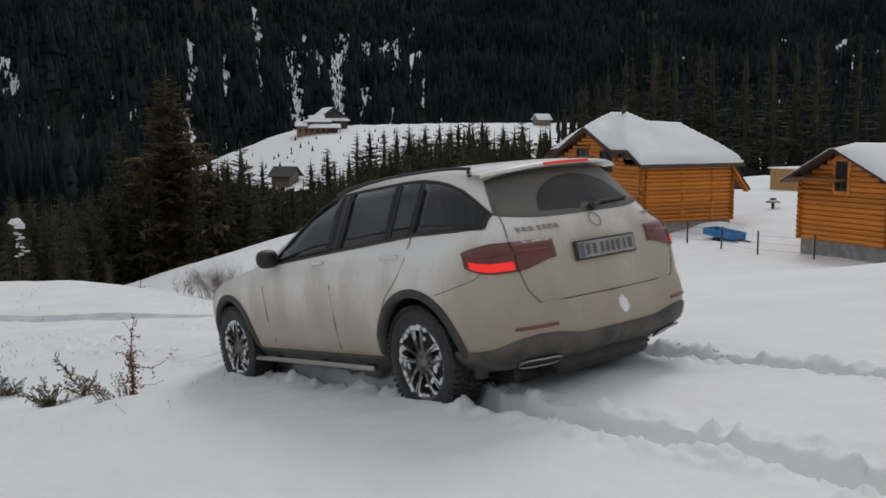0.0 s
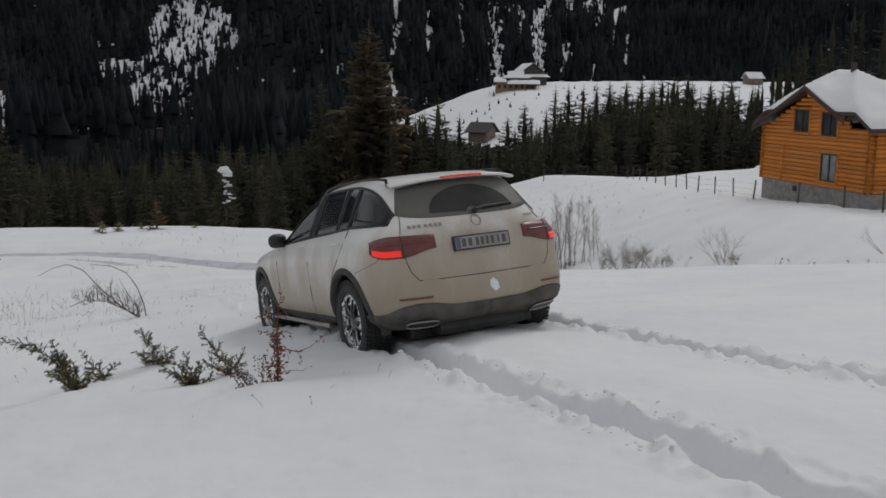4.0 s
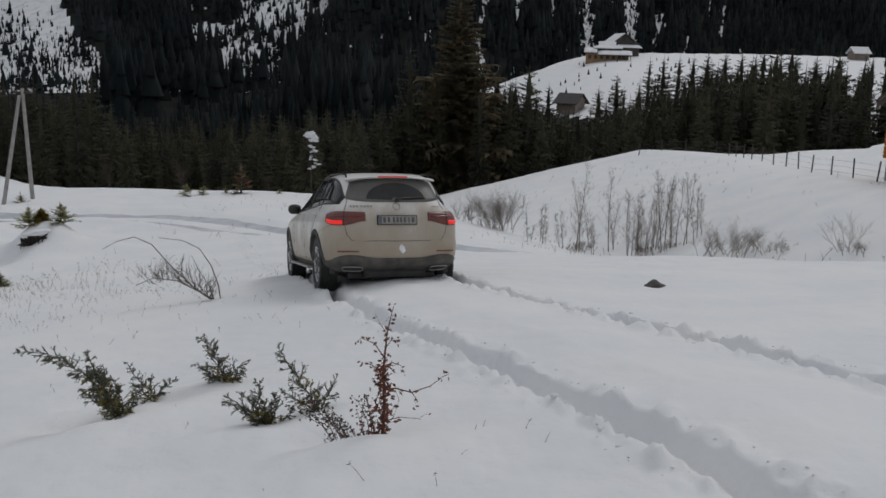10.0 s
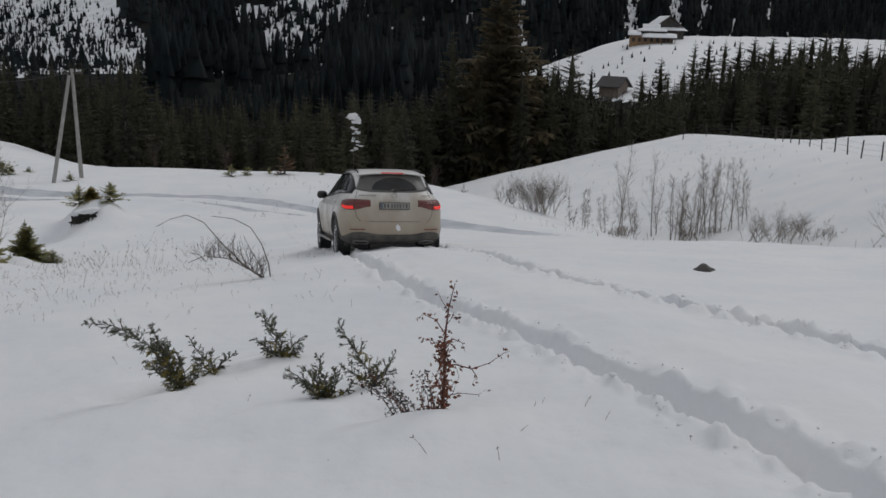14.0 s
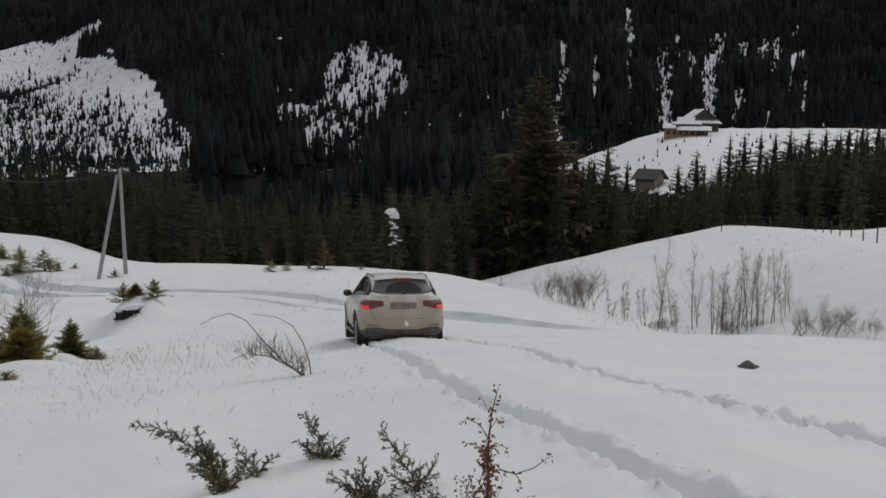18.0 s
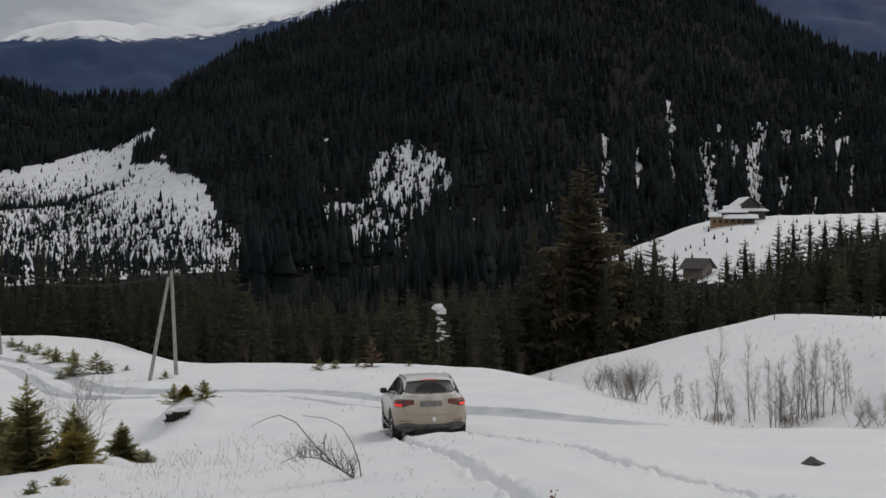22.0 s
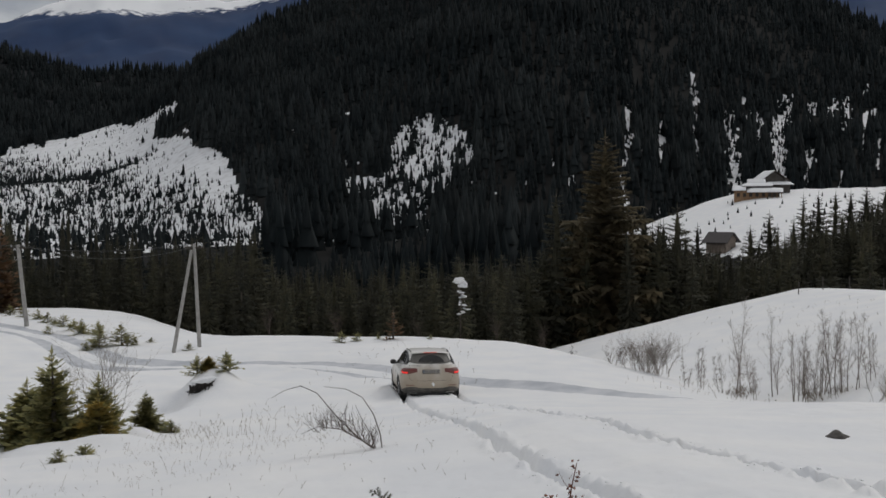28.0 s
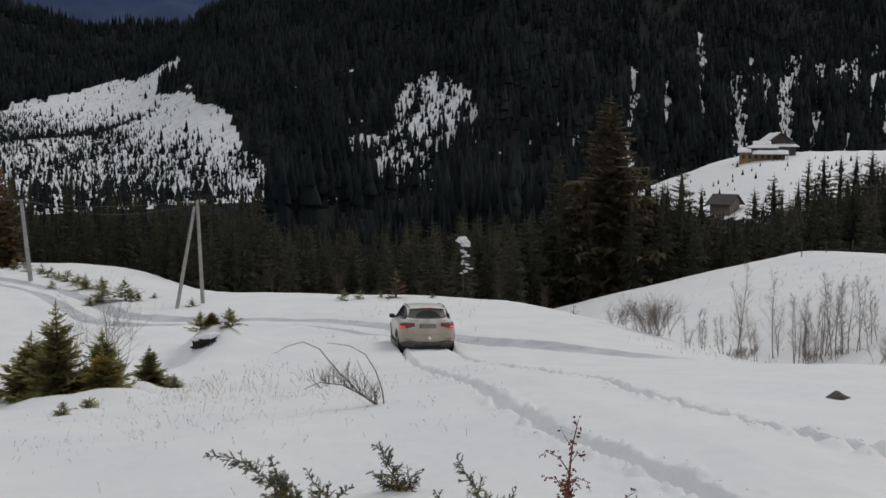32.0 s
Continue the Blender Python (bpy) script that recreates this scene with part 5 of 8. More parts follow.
def far_woods():
    """Thousands of spruces on the mountain, in one mesh."""
    rng = np.random.default_rng(5)
    n = 32000
    az = rng.uniform(-36, 54, n)
    r = np.sqrt(rng.uniform(150**2, 880**2, n))
    x, y = r * np.sin(np.radians(az)), r * np.cos(np.radians(az))
    cl = clearing(x, y)
    z = snow(x, y)
    open_ = (x > 26) & (y > 128) & (r < 300) & (az < 34)
    keep = (cl < 0.3) & ~open_ & (rng.random(n) < 0.98)
    x, y, z, r = x[keep], y[keep], z[keep], r[keep]
    m = len(x)
    h = rng.uniform(9, 17, m) * np.clip(0.75 + 1.2 * fbm(x * 0.02, y * 0.02, 71, 3), 0.5, 1.3)
    # below the clearings the trees stay low enough to leave them open
    az1, el1 = np.degrees(np.arctan2(x, y)), np.degrees(np.arctan2(z - 1.7, r))
    lid = np.interp(az1, [-40, -12.6, -12.2, -6.8, -6.4, -2.8, -2.4], [-3.5, -3.5, -3.5, -3.3, -2.4, -2.0, 9.0]) + rng.normal(-0.1, 0.5, m)
    edge = np.interp(az1, [-45, -27.4, -20.5, -17.3, -17.2, -16.3, -15.2, -14.5, -13.4, -12.8], [0, 3.0, 4.9, 4.9, 3.2, 3.2, 2.1, 0.4, -0.8, -9])
    scrub = (el1 > -4.7) & (el1 < edge - 0.3) & (r < 640)
    h = np.where(scrub, np.minimum(h, 1.2 + 2.6 * rng.random(m)), h)
    h = np.where((r < 480) & (el1 < lid), np.minimum(h, np.maximum(1.7 + r * np.tan(np.radians(lid)) - z, 3.0)), h)
    # seedlings and scrub on the open slopes
    k = 120000
    a2, r2 = rng.uniform(-36, 22, k), np.sqrt(rng.uniform(245**2, 860**2, k))
    x2, y2 = r2 * np.sin(np.radians(a2)), r2 * np.cos(np.radians(a2))
    z2, c2 = snow(x2, y2, False), clearing(x2, y2)
    e2 = np.degrees(np.arctan2(z2 - 1.66, r2))
    band = sstep((fbm((a2 + 1.6 * e2) * 0.22, (e2 - 0.55 * a2) * 0.75, 75, 4) - 0.0) / 0.14)
    low = sstep((2.6 - e2 - 0.16 * (a2 + 20)) / 2.6)
    dens = np.where(a2 < -10, 0.03 + 0.62 * low ** 1.3 + 0.9 * band * (0.15 + 0.85 * low), 0.40 + 0.5 * band)
    k2 = ~((x2 > 20) & (r2 < 310)) & (c2 >= 0.3) & (rng.random(k) < dens)
    x, y, z = np.r_[x, x2[k2]], np.r_[y, y2[k2]], np.r_[z, z2[k2]]
    n2 = len(x) - m
    h = np.r_[h, np.where(rng.random(n2) < 0.06, rng.uniform(3.0, 6.0, n2), 0.7 + 2.4 * rng.random(n2) ** 2) * np.where(a2[k2] > -10, 1.5, 1.0)]
    m = len(x)
    # the wooded ridge behind
    n3 = 9000
    a3, r3 = rng.uniform(-38, -14, n3), rng.uniform(1150, 1720, n3)
    x3, y3 = r3 * np.sin(np.radians(a3)), r3 * np.cos(np.radians(a3))
    x, y, z, h = np.r_[x3, x], np.r_[y3, y], np.r_[snow(x3, y3, False), z], np.r_[rng.uniform(12, 24, n3), h]
    m = len(x)
    w = h * np.where(np.arange(m) < m - n2, rng.uniform(0.15, 0.27, m), rng.uniform(0.16, 0.36, m))
    sides = 4
    ang = np.arange(sides) * math.tau / sides
    vs, fs, base = [], [], 0
    for z0, z1, k in ((0.02, 0.55, 1.0), (0.32, 0.8, 0.72), (0.6, 1.03, 0.42)):
        spin = rng.uniform(0, 6, m)[:, None]
        jag = rng.uniform(0.65, 1.2, (m, sides))
        ring = np.stack([x[:, None] + w[:, None] * k * jag * np.cos(ang + spin), y[:, None] + w[:, None] * k * jag * np.sin(ang + spin), (z + h * z0)[:, None] - h[:, None] * 0.05 * jag], -1)
        apex = np.stack([x, y, z + h * z1], -1)[:, None]
        vv = np.concatenate([ring, apex], 1)
        vs.append(vv)
    v = np.concatenate(vs, 1)
    per = v.shape[1]
    tri = []
    for c in range(3):
        o = c * (sides + 1)
        tri += [(o + k, o + (k + 1) % sides, o + sides) for k in range(sides)]
        if c < 2:
            tri.append((o + sides, o + sides + 1, o + sides + 2))
    f = (np.arange(m)[:, None, None] * per + np.array(tri)[None]).reshape(-1, 3)
    me = bpy.data.meshes.new("mountain_woods")
    me.vertices.add(m * per)
    me.vertices.foreach_set("co", v.astype(np.float32).ravel())
    me.loops.add(f.size)
    me.loops.foreach_set("vertex_index", f.astype(np.int32).ravel())
    me.polygons.add(len(f))
    me.polygons.foreach_set("loop_start", (np.arange(len(f)) * 3).astype(np.int32))
    me.update(calc_edges=True)
    me.materials.append(NEEDLE_FAR_HAZY)
    tagged(new("mountain_woods", me), "dark spruce forest covering the mountain side", "woods", kind="stuff")


far_woods()


def meadow_trees():
    """Lone dark firs and seedlings on the white meadow across the valley."""
    rnd = random.Random(21)
    # azimuth, distance and height of the tips (degrees), for the spruces that stand out singly
    row = [(9.3, 90, -1.0), (10.1, 91, -0.1), (10.6, 88, -1.6), (11.2, 90, -0.9), (12.0, 92, 0.1), (12.5, 89, -1.8), (13.2, 146, -1.2), (16.2, 146, -1.3), (16.7, 140, -2.0), (17.25, 148, -0.5), (17.7, 143, -1.3), (18.2, 138, -2.0), (18.6, 146, -0.8), (19.1, 150, 0.5), (19.5, 142, -0.6), (19.9, 152, 0.6), (20.35, 142, -1.2), (20.8, 150, 0.6), (21.2, 144, -0.5), (21.6, 150, 0.7), (22.1, 140, -1.4), (22.5, 148, 0.1), (23.0, 146, 0.3), (23.4, 150, 0.9), (23.8, 142, 0.0), (24.3, 148, 1.0), (24.9, 144, 0.7), (25.5, 146, 1.2), (26.2, 142, 1.4), (27.0, 144, 1.6)]
    row = [(a, r, 1.9 + r * math.tan(radians(e)) - lie1(r * math.sin(radians(a)), r * math.cos(radians(a)))) for a, r, e in row]
    for k in range(36):
        az, r = 28 - 12 * rnd.random() ** 1.2, rnd.uniform(118, 136)
        row.append((az, r, 1.7 - r * math.tan(radians(rnd.uniform(1.6, 3.6) - 0.12 * (az - 16) + 1.6 * (az < 16.1))) - lie1(r * math.sin(radians(az)), r * math.cos(radians(az)))))
    for k in range(30):
        az, r = rnd.uniform(21.8, 31), rnd.uniform(128, 150)
        row.append((az, r, 1.7 + r * math.tan(radians(rnd.uniform(-0.6, 1.0) + 0.06 * (az - 22))) - lie1(r * math.sin(radians(az)), r * math.cos(radians(az)))))
    for k in range(96):
        az, r = rnd.uniform(12.5, 31), rnd.uniform(100, 126)
        row.append((az, r, 1.7 + r * math.tan(radians(rnd.uniform(-3.3, -2.2) + (rnd.uniform(0.3, 1.2) if az > 17 else 0) + 0.36 * min(max(az - 18.5, 0), 6))) - lie1(r * math.sin(radians(az)), r * math.cos(radians(az)))))
    row = [q for q in row if 3 < q[2] < 30]
    for az, r, h in row:
        x, y = r * math.sin(radians(az)), r * math.cos(radians(az))
        w = h / 14 * rnd.uniform(0.95, 1.3) * (1 if h < 16 else 0.9)
        m = pose(x, y, lie1(x, y) - 0.2, 0, 0, rnd.uniform(0, 360)) @ Matrix.Diagonal((w, w, h / 14, 1))
        tree = copy_thing(rnd.choice(SPRUCES[1:]), m)
        tree.matrix_basis = m
        tagged(tree, "slim dark spruce standing before the snowy meadow", group="spruces before the meadow")
    v, f = [], []
    for k in range(90):
        az, r = rnd.uniform(9.5, 22), rnd.uniform(165, 250)
        x, y = r * math.sin(radians(az)), r * math.cos(radians(az))
        z, h = lie1(x, y), rnd.uniform(0.6, 1.6)
        i = len(v)
        v += [(x + 0.22 * h * math.cos(a), y + 0.22 * h * math.sin(a), z) for a in (0, 1.26, 2.5, 3.8, 5.0)] + [(x, y, z + h)]
        f += [(i + a, i + (a + 1) % 5, i + 5) for a in range(5)]
    me = bpy.data.meshes.new("meadow_seedlings")
    me.from_pydata(v, [], f)
    me.materials.append(NEEDLE_FAR_HAZY)
    tagged(new("meadow_seedlings", me), "scattered spruce seedlings on the snowy meadow", "seedlings", kind="stuff")


meadow_trees()


# ---- log houses ----
LOG = mat("orange_log", (0.460, 0.144, 0.016), 0.5, col2=(0.644, 0.236, 0.037), scale=3, stretch=(1, 1, 1), rnd=0.18, bump=0.15, spec=0.4)
LOG_END = mat("log_end_grain", (0.42, 0.16, 0.04), 0.7, col2=(0.55, 0.24, 0.07), scale=20)
BEAM = mat("brown_beam", (0.16, 0.06, 0.02), 0.6, col2=(0.24, 0.10, 0.035), scale=6)
FASCIA = mat("dark_brown_eaves", (0.045, 0.028, 0.022), 0.5, col2=(0.07, 0.045, 0.035), scale=5)
STONE = mat("grey_foundation", (0.20, 0.20, 0.19), 0.85, col2=(0.33, 0.32, 0.30), scale=4, bump=0.6, bump_scale=9)
GLASS = mat("house_window_glass", (0.03, 0.035, 0.04), 0.05, col2=(0.05, 0.055, 0.06), scale=1.5, spec=0.7)
# pale pane colour stands for the curtain and a painted-in sky reflection
PALE = mat("curtain_reflection_glass", (0.22, 0.24, 0.25), 0.12, col2=(0.34, 0.36, 0.37), scale=2, spec=0.6)
FRAME = mat("dark_window_frame", (0.03, 0.022, 0.018), 0.5, col2=(0.05, 0.04, 0.03), scale=9)
CURTAIN = mat("pale_curtain", (0.45, 0.46, 0.46), 0.9, col2=(0.3, 0.31, 0.32), scale=8)
GREY_WOOD = mat("weathered_timber", (0.16, 0.13, 0.11), 0.85, col2=(0.27, 0.22, 0.18), scale=3)
DARK_ROOF = mat("dark_shingle", (0.05, 0.045, 0.045), 0.8, col2=(0.09, 0.08, 0.08), scale=6)

bm = bmesh.new()
add_lathe(bm, [(-0.5, 0.0005), (-0.5, 1.0), (0.5, 1.0), (0.5, 0.0005)], "x", 10)
LOG_ME = bm_mesh("log", fixed_normals(bm), LOG, True)


def log_row(parent, a, b, z, r=0.106):
    """One round log between two plan points."""
    a, b = Vector((*a, z)), Vector((*b, z))
    d = b - a
    m = Matrix.Translation((a + b) / 2) @ Matrix.Rotation(math.atan2(d.y, d.x), 4, "Z") @ Matrix.Diagonal((d.length, r, r, 1))
    return shared("log", LOG_ME, parent, m)


def log_wall(parent, a, b, z0, z1, step=0.2, holes=(), top=None, over=0.18):
    """A wall of stacked logs from plan point a to b; holes: (from, to, z0, z1) along it; top(s): the height where a gable cuts it."""
    a, b = Vector(a), Vector(b)
    ln = (b - a).length
    d = (b - a) / ln
    z = z0 + step / 2
    while z < z1:
        s0, s1 = -over, ln + over
        if top:
            ok = [s for s in np.linspace(0, ln, 80) if top(s) > z + 0.02]
            if not ok:
                break
            s0, s1 = max(s0, min(ok) - (over if min(ok) < 0.1 else 0)), min(s1, max(ok) + (over if max(ok) > ln - 0.1 else 0))
        cuts = sorted((h[0], h[1]) for h in holes if h[2] < z < h[3])
        p = s0
        for c0, c1 in cuts + [(s1, s1)]:
            if c0 - p > 0.05:
                log_row(parent, a + d * p, a + d * c0, z)
            p = max(p, c1)
        z += step


def window_thing(parent, at, along, w, h, out, curtain=True, pane=None):
    """A two-leaf window with frame and dark panes set in a log wall."""
    along, out = Vector((*along, 0)), Vector((*out, 0))
    m = Matrix((( along.x, out.x, 0, at[0]), (along.y, out.y, 0, at[1]), (0, 0, 1, at[2]), (0, 0, 0, 1)))
    bm = bmesh.new()
    for x0, x1, z0, z1 in ((-w / 2, -w / 2 + 0.07, 0, h), (w / 2 - 0.07, w / 2, 0, h), (-w / 2 + 0.07, w / 2 - 0.07, 0, 0.07), (-w / 2 + 0.07, w / 2 - 0.07, h - 0.07, h), (-0.04, 0.04, 0.07, h - 0.07)):
        add_box(bm, (x0, -0.06, z0), (x1, 0.10, z1), 0.008)
    fr = part("window", bm, FRAME, parent, "dark-framed two-leaf window")
    fr.matrix_basis = m
    bm = bmesh.new()
    for x0, x1, z0, z1 in ((-w / 2 - 0.12, -w / 2, -0.12, h + 0.1), (w / 2, w / 2 + 0.12, -0.12, h + 0.1), (-w / 2, w / 2, -0.12, 0), (-w / 2, w / 2, h, h + 0.1)):
        add_box(bm, (x0, -0.05, z0), (x1, 0.125, z1), 0.01)
    part("window_surround", bm, LOG, fr)
    for x in (-w / 4, w / 4):
        bm = bmesh.new()
        add_box(bm, (x - w / 4 + 0.045, 0.03, 0.07), (x + w / 4 - 0.045, 0.045, h - 0.07))
        part("pane", bm, pane or GLASS, fr)
        bm = bmesh.new()
        add_box(bm, (x - w / 4 + 0.08, -0.05, 0.1), (x + w / 4 - 0.1, -0.04, h - 0.1))
        if curtain:
            part("curtain", bm, CURTAIN, fr, "pale curtain behind the glass")
        else:
            bm.free()


def snow_slab(parent, rows, thick, mt=None, name="roof_snow"):
    """A rounded blanket of snow through a grid of roof points."""
    bm = bmesh.new()
    n, m = len(rows), len(rows[0])
    def edge(i, k):
        e = min(i, n - 1 - i) / max(1, (n - 1) / 2), min(k, m - 1 - k) / max(1, (m - 1) / 2)
        return min(1.0, 3.2 * min(e)) ** 0.5
    top = [[Vector(p) + Vector((0, 0, 0.02 + thick * edge(i, k) * (1 + 0.35 * noise.noise(Vector(p) * 0.8)))) for k, p in enumerate(r)] for i, r in enumerate(rows)]
    add_grid(bm, top, [[Vector((0, 0, -0.02))] * m] * n)
    return part(name, bm, mt or SNOW, parent, "thick rounded snow on the roof", True)


def bilinear(p00, p10, p11, p01, n, m):
    p00, p10, p11, p01 = map(Vector, (p00, p10, p11, p01))
    return [[(p00 * (1 - u) + p10 * u) * (1 - v) + (p01 * (1 - u) + p11 * u) * v for u in np.linspace(0, 1, n)] for v in np.linspace(0, 1, m)]


def roof_plane(parent, corners, thick=0.10, n=10, m=8, snow_t=0.28, name="roof"):
    rows = bilinear(*corners, n, m)
    bm = bmesh.new()
    add_grid(bm, rows, [[Vector((0, 0, -thick))] * n] * m)
    low = [[p - Vector((0, 0, thick)) for p in r] for r in rows]
    add_grid(bm, [r[::-1] for r in low])
    r = part(name, fixed_normals(bm), FASCIA, parent, "dark brown roof edge under snow")
    if snow_t:
        snow_slab(r, rows, snow_t)


def log_house():
    house = tagged(new("log_house"), "two-storey orange log house with a snow-covered roof", "house")
    x0, x1, y0, y1, zb, ze = 26.97, 32.4, 33.6, 42.2, -2.5, 0.25
    bm = bmesh.new()
    add_box(bm, (x0 - 0.02, y0 - 0.02, -4.2), (x1 + 0.02, y1 + 0.02, zb), 0.03)
    part("foundation", bm, STONE, house, "grey stone foundation")
    bm = bmesh.new()
    add_box(bm, (x0 + 0.05, y0 + 0.05, zb), (x1 - 0.05, y1 - 0.05, ze + 0.1))
    part("inner_wall", bm, BEAM, house)
    # gable wall: distance runs from the far corner to the near one
    pk = 38.2
    def gable(s):
        y = y1 - s
        return 2.05 - abs(y - pk) * 0.47 if y > 35.1 else ze + 0.1
    wins = [(39.5, 38.25, 0.02, 1.12), (37.25, 36.05, -0.08, 1.03), (37.1, 35.85, -2.2, -0.88)]
    log_wall(house, (x0, y1), (x0, y0), zb, 2.1, holes=[(y1 - a - 0.1, y1 - b + 0.1, c - 0.1, d + 0.08) for a, b, c, d in wins], top=gable)
    for a, b, c, d in wins:
        window_thing(house, (x0, (a + b) / 2, c), (0, -1), a - b, d - c, (-1, 0), pane=PALE if c < -1 else None)
    log_wall(house, (x0, y0), (x1, y0), zb, ze + 0.1)
    log_wall(house, (x1, y0), (x1, y1), zb, ze + 0.1)
    log_wall(house, (x0, y1), (x1, y1), zb, ze + 0.1)
    bm = bmesh.new()
    gv = [bm.verts.new((x0 + 0.06, y, z)) for y, z in ((42.2, 0.15), (35.1, 0.3), (pk, 2.0))]
    bm.faces.new(gv)
    part("gable_board", bm, BEAM, house)
    for (px_, py_), t0 in (((x0 - 0.06, 40.37), -0.5), ((29.31, y0 - 0.06), ze), ((31.15, y0 - 0.06), ze)):
        for k in range(int((t0 - zb) / 0.2)):
            bm = bmesh.new()
            bmesh.ops.create_uvsphere(bm, u_segments=10, v_segments=6, radius=0.125, matrix=pose(px_, py_, zb + 0.1 + 0.2 * k))
            part("log_end", bm, LOG, house, "", True)
    bm = bmesh.new()
    add_box(bm, (x0 - 0.09, 39.0, -2.92), (x0 - 0.02, 39.3, -2.66), 0.02)
    part("cellar_vent", bm, FRAME, house)
    # cross gable roof over the front, hipped main roof behind: boards below, one blanket of snow above
    def roof_z(x, y):
        hip = 0.35 + min(0.60 * (y - 33.1), 0.86 * (x - 26.5), 1.1 * (32.85 - x), 0.58 * (42.75 - y), 1.85)
        hip = max(hip, 0.35 + min(0.60 * (y - 33.1), 0.58 * (42.75 - y), 2.45 - 0.8 * max(x - 28.4, 0), 2.45 - 0.9 * max(28.4 - x, 0)))
        gab = 2.2 - 0.47 * abs(y - pk) if y > 35.0 and x < 30.5 else -9
        return max(hip, gab)
    xs, ys = np.linspace(26.45, 32.85, 27), np.linspace(33.1, 42.75, 37)
    rows = [[Vector((x, y, roof_z(x, y))) for x in xs] for y in ys]
    bm = bmesh.new()
    add_grid(bm, rows, [[Vector((0, 0, -0.14))] * len(xs)] * len(ys))
    low = [[p - Vector((0, 0, 0.13)) for p in r] for r in rows]
    add_grid(bm, low)
    rf = part("roof", fixed_normals(bm), FASCIA, house, "dark brown roof boards and eaves")
    bm = bmesh.new()
    def soft(x, y):
        z = np.mean([roof_z(x + a, y + b) for a in (-0.3, 0, 0.3) for b in (-0.3, 0, 0.3)])
        e = min(x - 26.45, 32.85 - x, y - 33.1, 42.75 - y)
        rake = 0.10 + 0.9 * float(sstep(np.array((x - 26.5) / 0.7))) if y > 35 else 1
        return max(z, roof_z(x, y)) + 0.03 + 0.26 * min(1, e / 0.3) ** 0.5 * rake * (1 + 0.25 * noise.noise(Vector((x, y, 0)) * 0.7))
    add_grid(bm, [[Vector((x, y, soft(x, y))) for x in np.linspace(26.50, 32.8, 40)] for y in np.linspace(33.15, 42.7, 52)], [[Vector((0, 0, -0.12))] * 40] * 52)
    part("roof_snow", bm, SNOW, rf, "thick rounded snow on the roof", True)
    for sgn in (-1, 1):
        bm = bmesh.new()
        yb = 42.75 if sgn > 0 else 35.0
        for k in range(1):
            p0, p1 = Vector((26.42, pk, 2.27)), Vector((26.42, yb, 2.27 - 0.47 * abs(yb - pk)))
            d = Vector((0.05, 0, 0))
            q = [p0, p1, p1 - Vector((0, 0, 0.24)), p0 - Vector((0, 0, 0.24))]
            f1, f2 = [bm.verts.new(v) for v in q], [bm.verts.new(v + d) for v in q]
            bm.faces.new(f1)
            bm.faces.new(f2[::-1])
            for i in range(4):
                bm.faces.new((f1[i], f2[i], f2[(i + 1) % 4], f1[(i + 1) % 4]))
        part("barge_board", fixed_normals(bm), FASCIA, rf)
    bm = bmesh.new()
    add_tube(bm, [(28.3, 37.2, 2.6), (28.3, 37.2, 3.36)], 0.13, 8)
    part("flue", bm, FRAME, house, "stub of a dark flue pipe in the snow")
    # lean-to board at the end wall
    bm = bmesh.new()
    add_grid(bm, bilinear((x1 - 0.1, y0 - 0.25, 0.30), (x1 + 0.95, y0 - 0.25, -0.95), (x1 + 0.95, y0 + 0.1, -0.95), (x1 - 0.1, y0 + 0.1, 0.30), 2, 2), [[Vector((0, 0, -0.16))] * 2] * 2)
    part("end_rafter", fixed_normals(bm), LOG, house)
    bm = bmesh.new()
    add_grid(bm, bilinear((x1 - 0.1, y0 - 0.3, 0.40), (x1 + 1.05, y0 - 0.3, -0.95), (x1 + 1.05, y1, -0.95), (x1 - 0.1, y1, 0.40), 2, 2), [[Vector((0, 0, -0.08))] * 2] * 2)
    part("end_eave", fixed_normals(bm), FASCIA, house)


def cabin():
    hut = tagged(new("log_cabin"), "small orange log cabin with a steep snowy roof", "house")
    x0, x1, y0, y1, zb = 28.15, 33.0, 20.3, 24.55, -2.35
    bm = bmesh.new()
    add_box(bm, (x0, y0, -3.6), (x1, y1, zb), 0.03)
    part("foundation", bm, STONE, hut, "grey stone foundation")
    bm = bmesh.new()
    add_box(bm, (x0 + 0.06, y0 + 0.05, zb), (x1, y1 - 0.05, 0.1))
    part("inner_wall", bm, BEAM, hut)
    pk = 22.6
    def gable(s):
        return 1.15 - abs((y1 - s) - pk) * 0.55
    log_wall(hut, (x0, y1), (x0, y0), zb, 1.1, holes=[(y1 - 22.85, y1 - 22.2, -0.42, 0.85)], top=lambda s: max(gable(s), 0.05))
    log_wall(hut, (x0, y1), (x1, y1), zb, 0.1)
    log_wall(hut, (x0, y0), (x1, y0), zb, 0.1)
    window_thing(hut, (x0, 22.53, -0.35), (0, -1), 0.6, 1.15, (-1, 0), curtain=False)
    roof_plane(hut, [(x0 - 0.7, y1 + 0.55, -0.02), (x0 - 0.7, pk, 1.28), (x1, pk, 1.28), (x1, y1 + 0.55, -0.02)], snow_t=0.05)
    roof_plane(hut, [(x0 - 0.5, pk, 1.28), (x0 - 0.5, y0 - 0.5, -0.02), (x1, y0 - 0.5, -0.02), (x1, pk, 1.28)], snow_t=0.42)
    bm = bmesh.new()
    add_box(bm, (x0 - 0.55, 22.3, 0.02), (x0 - 0.1, y1 + 0.3, 0.14), 0.02)
    part("porch_beam", bm, BEAM, hut)
    log_row(hut, (x0 - 0.14, 24.5), (x0 - 0.14, 22.9), -0.42, 0.07)


log_house()
cabin()


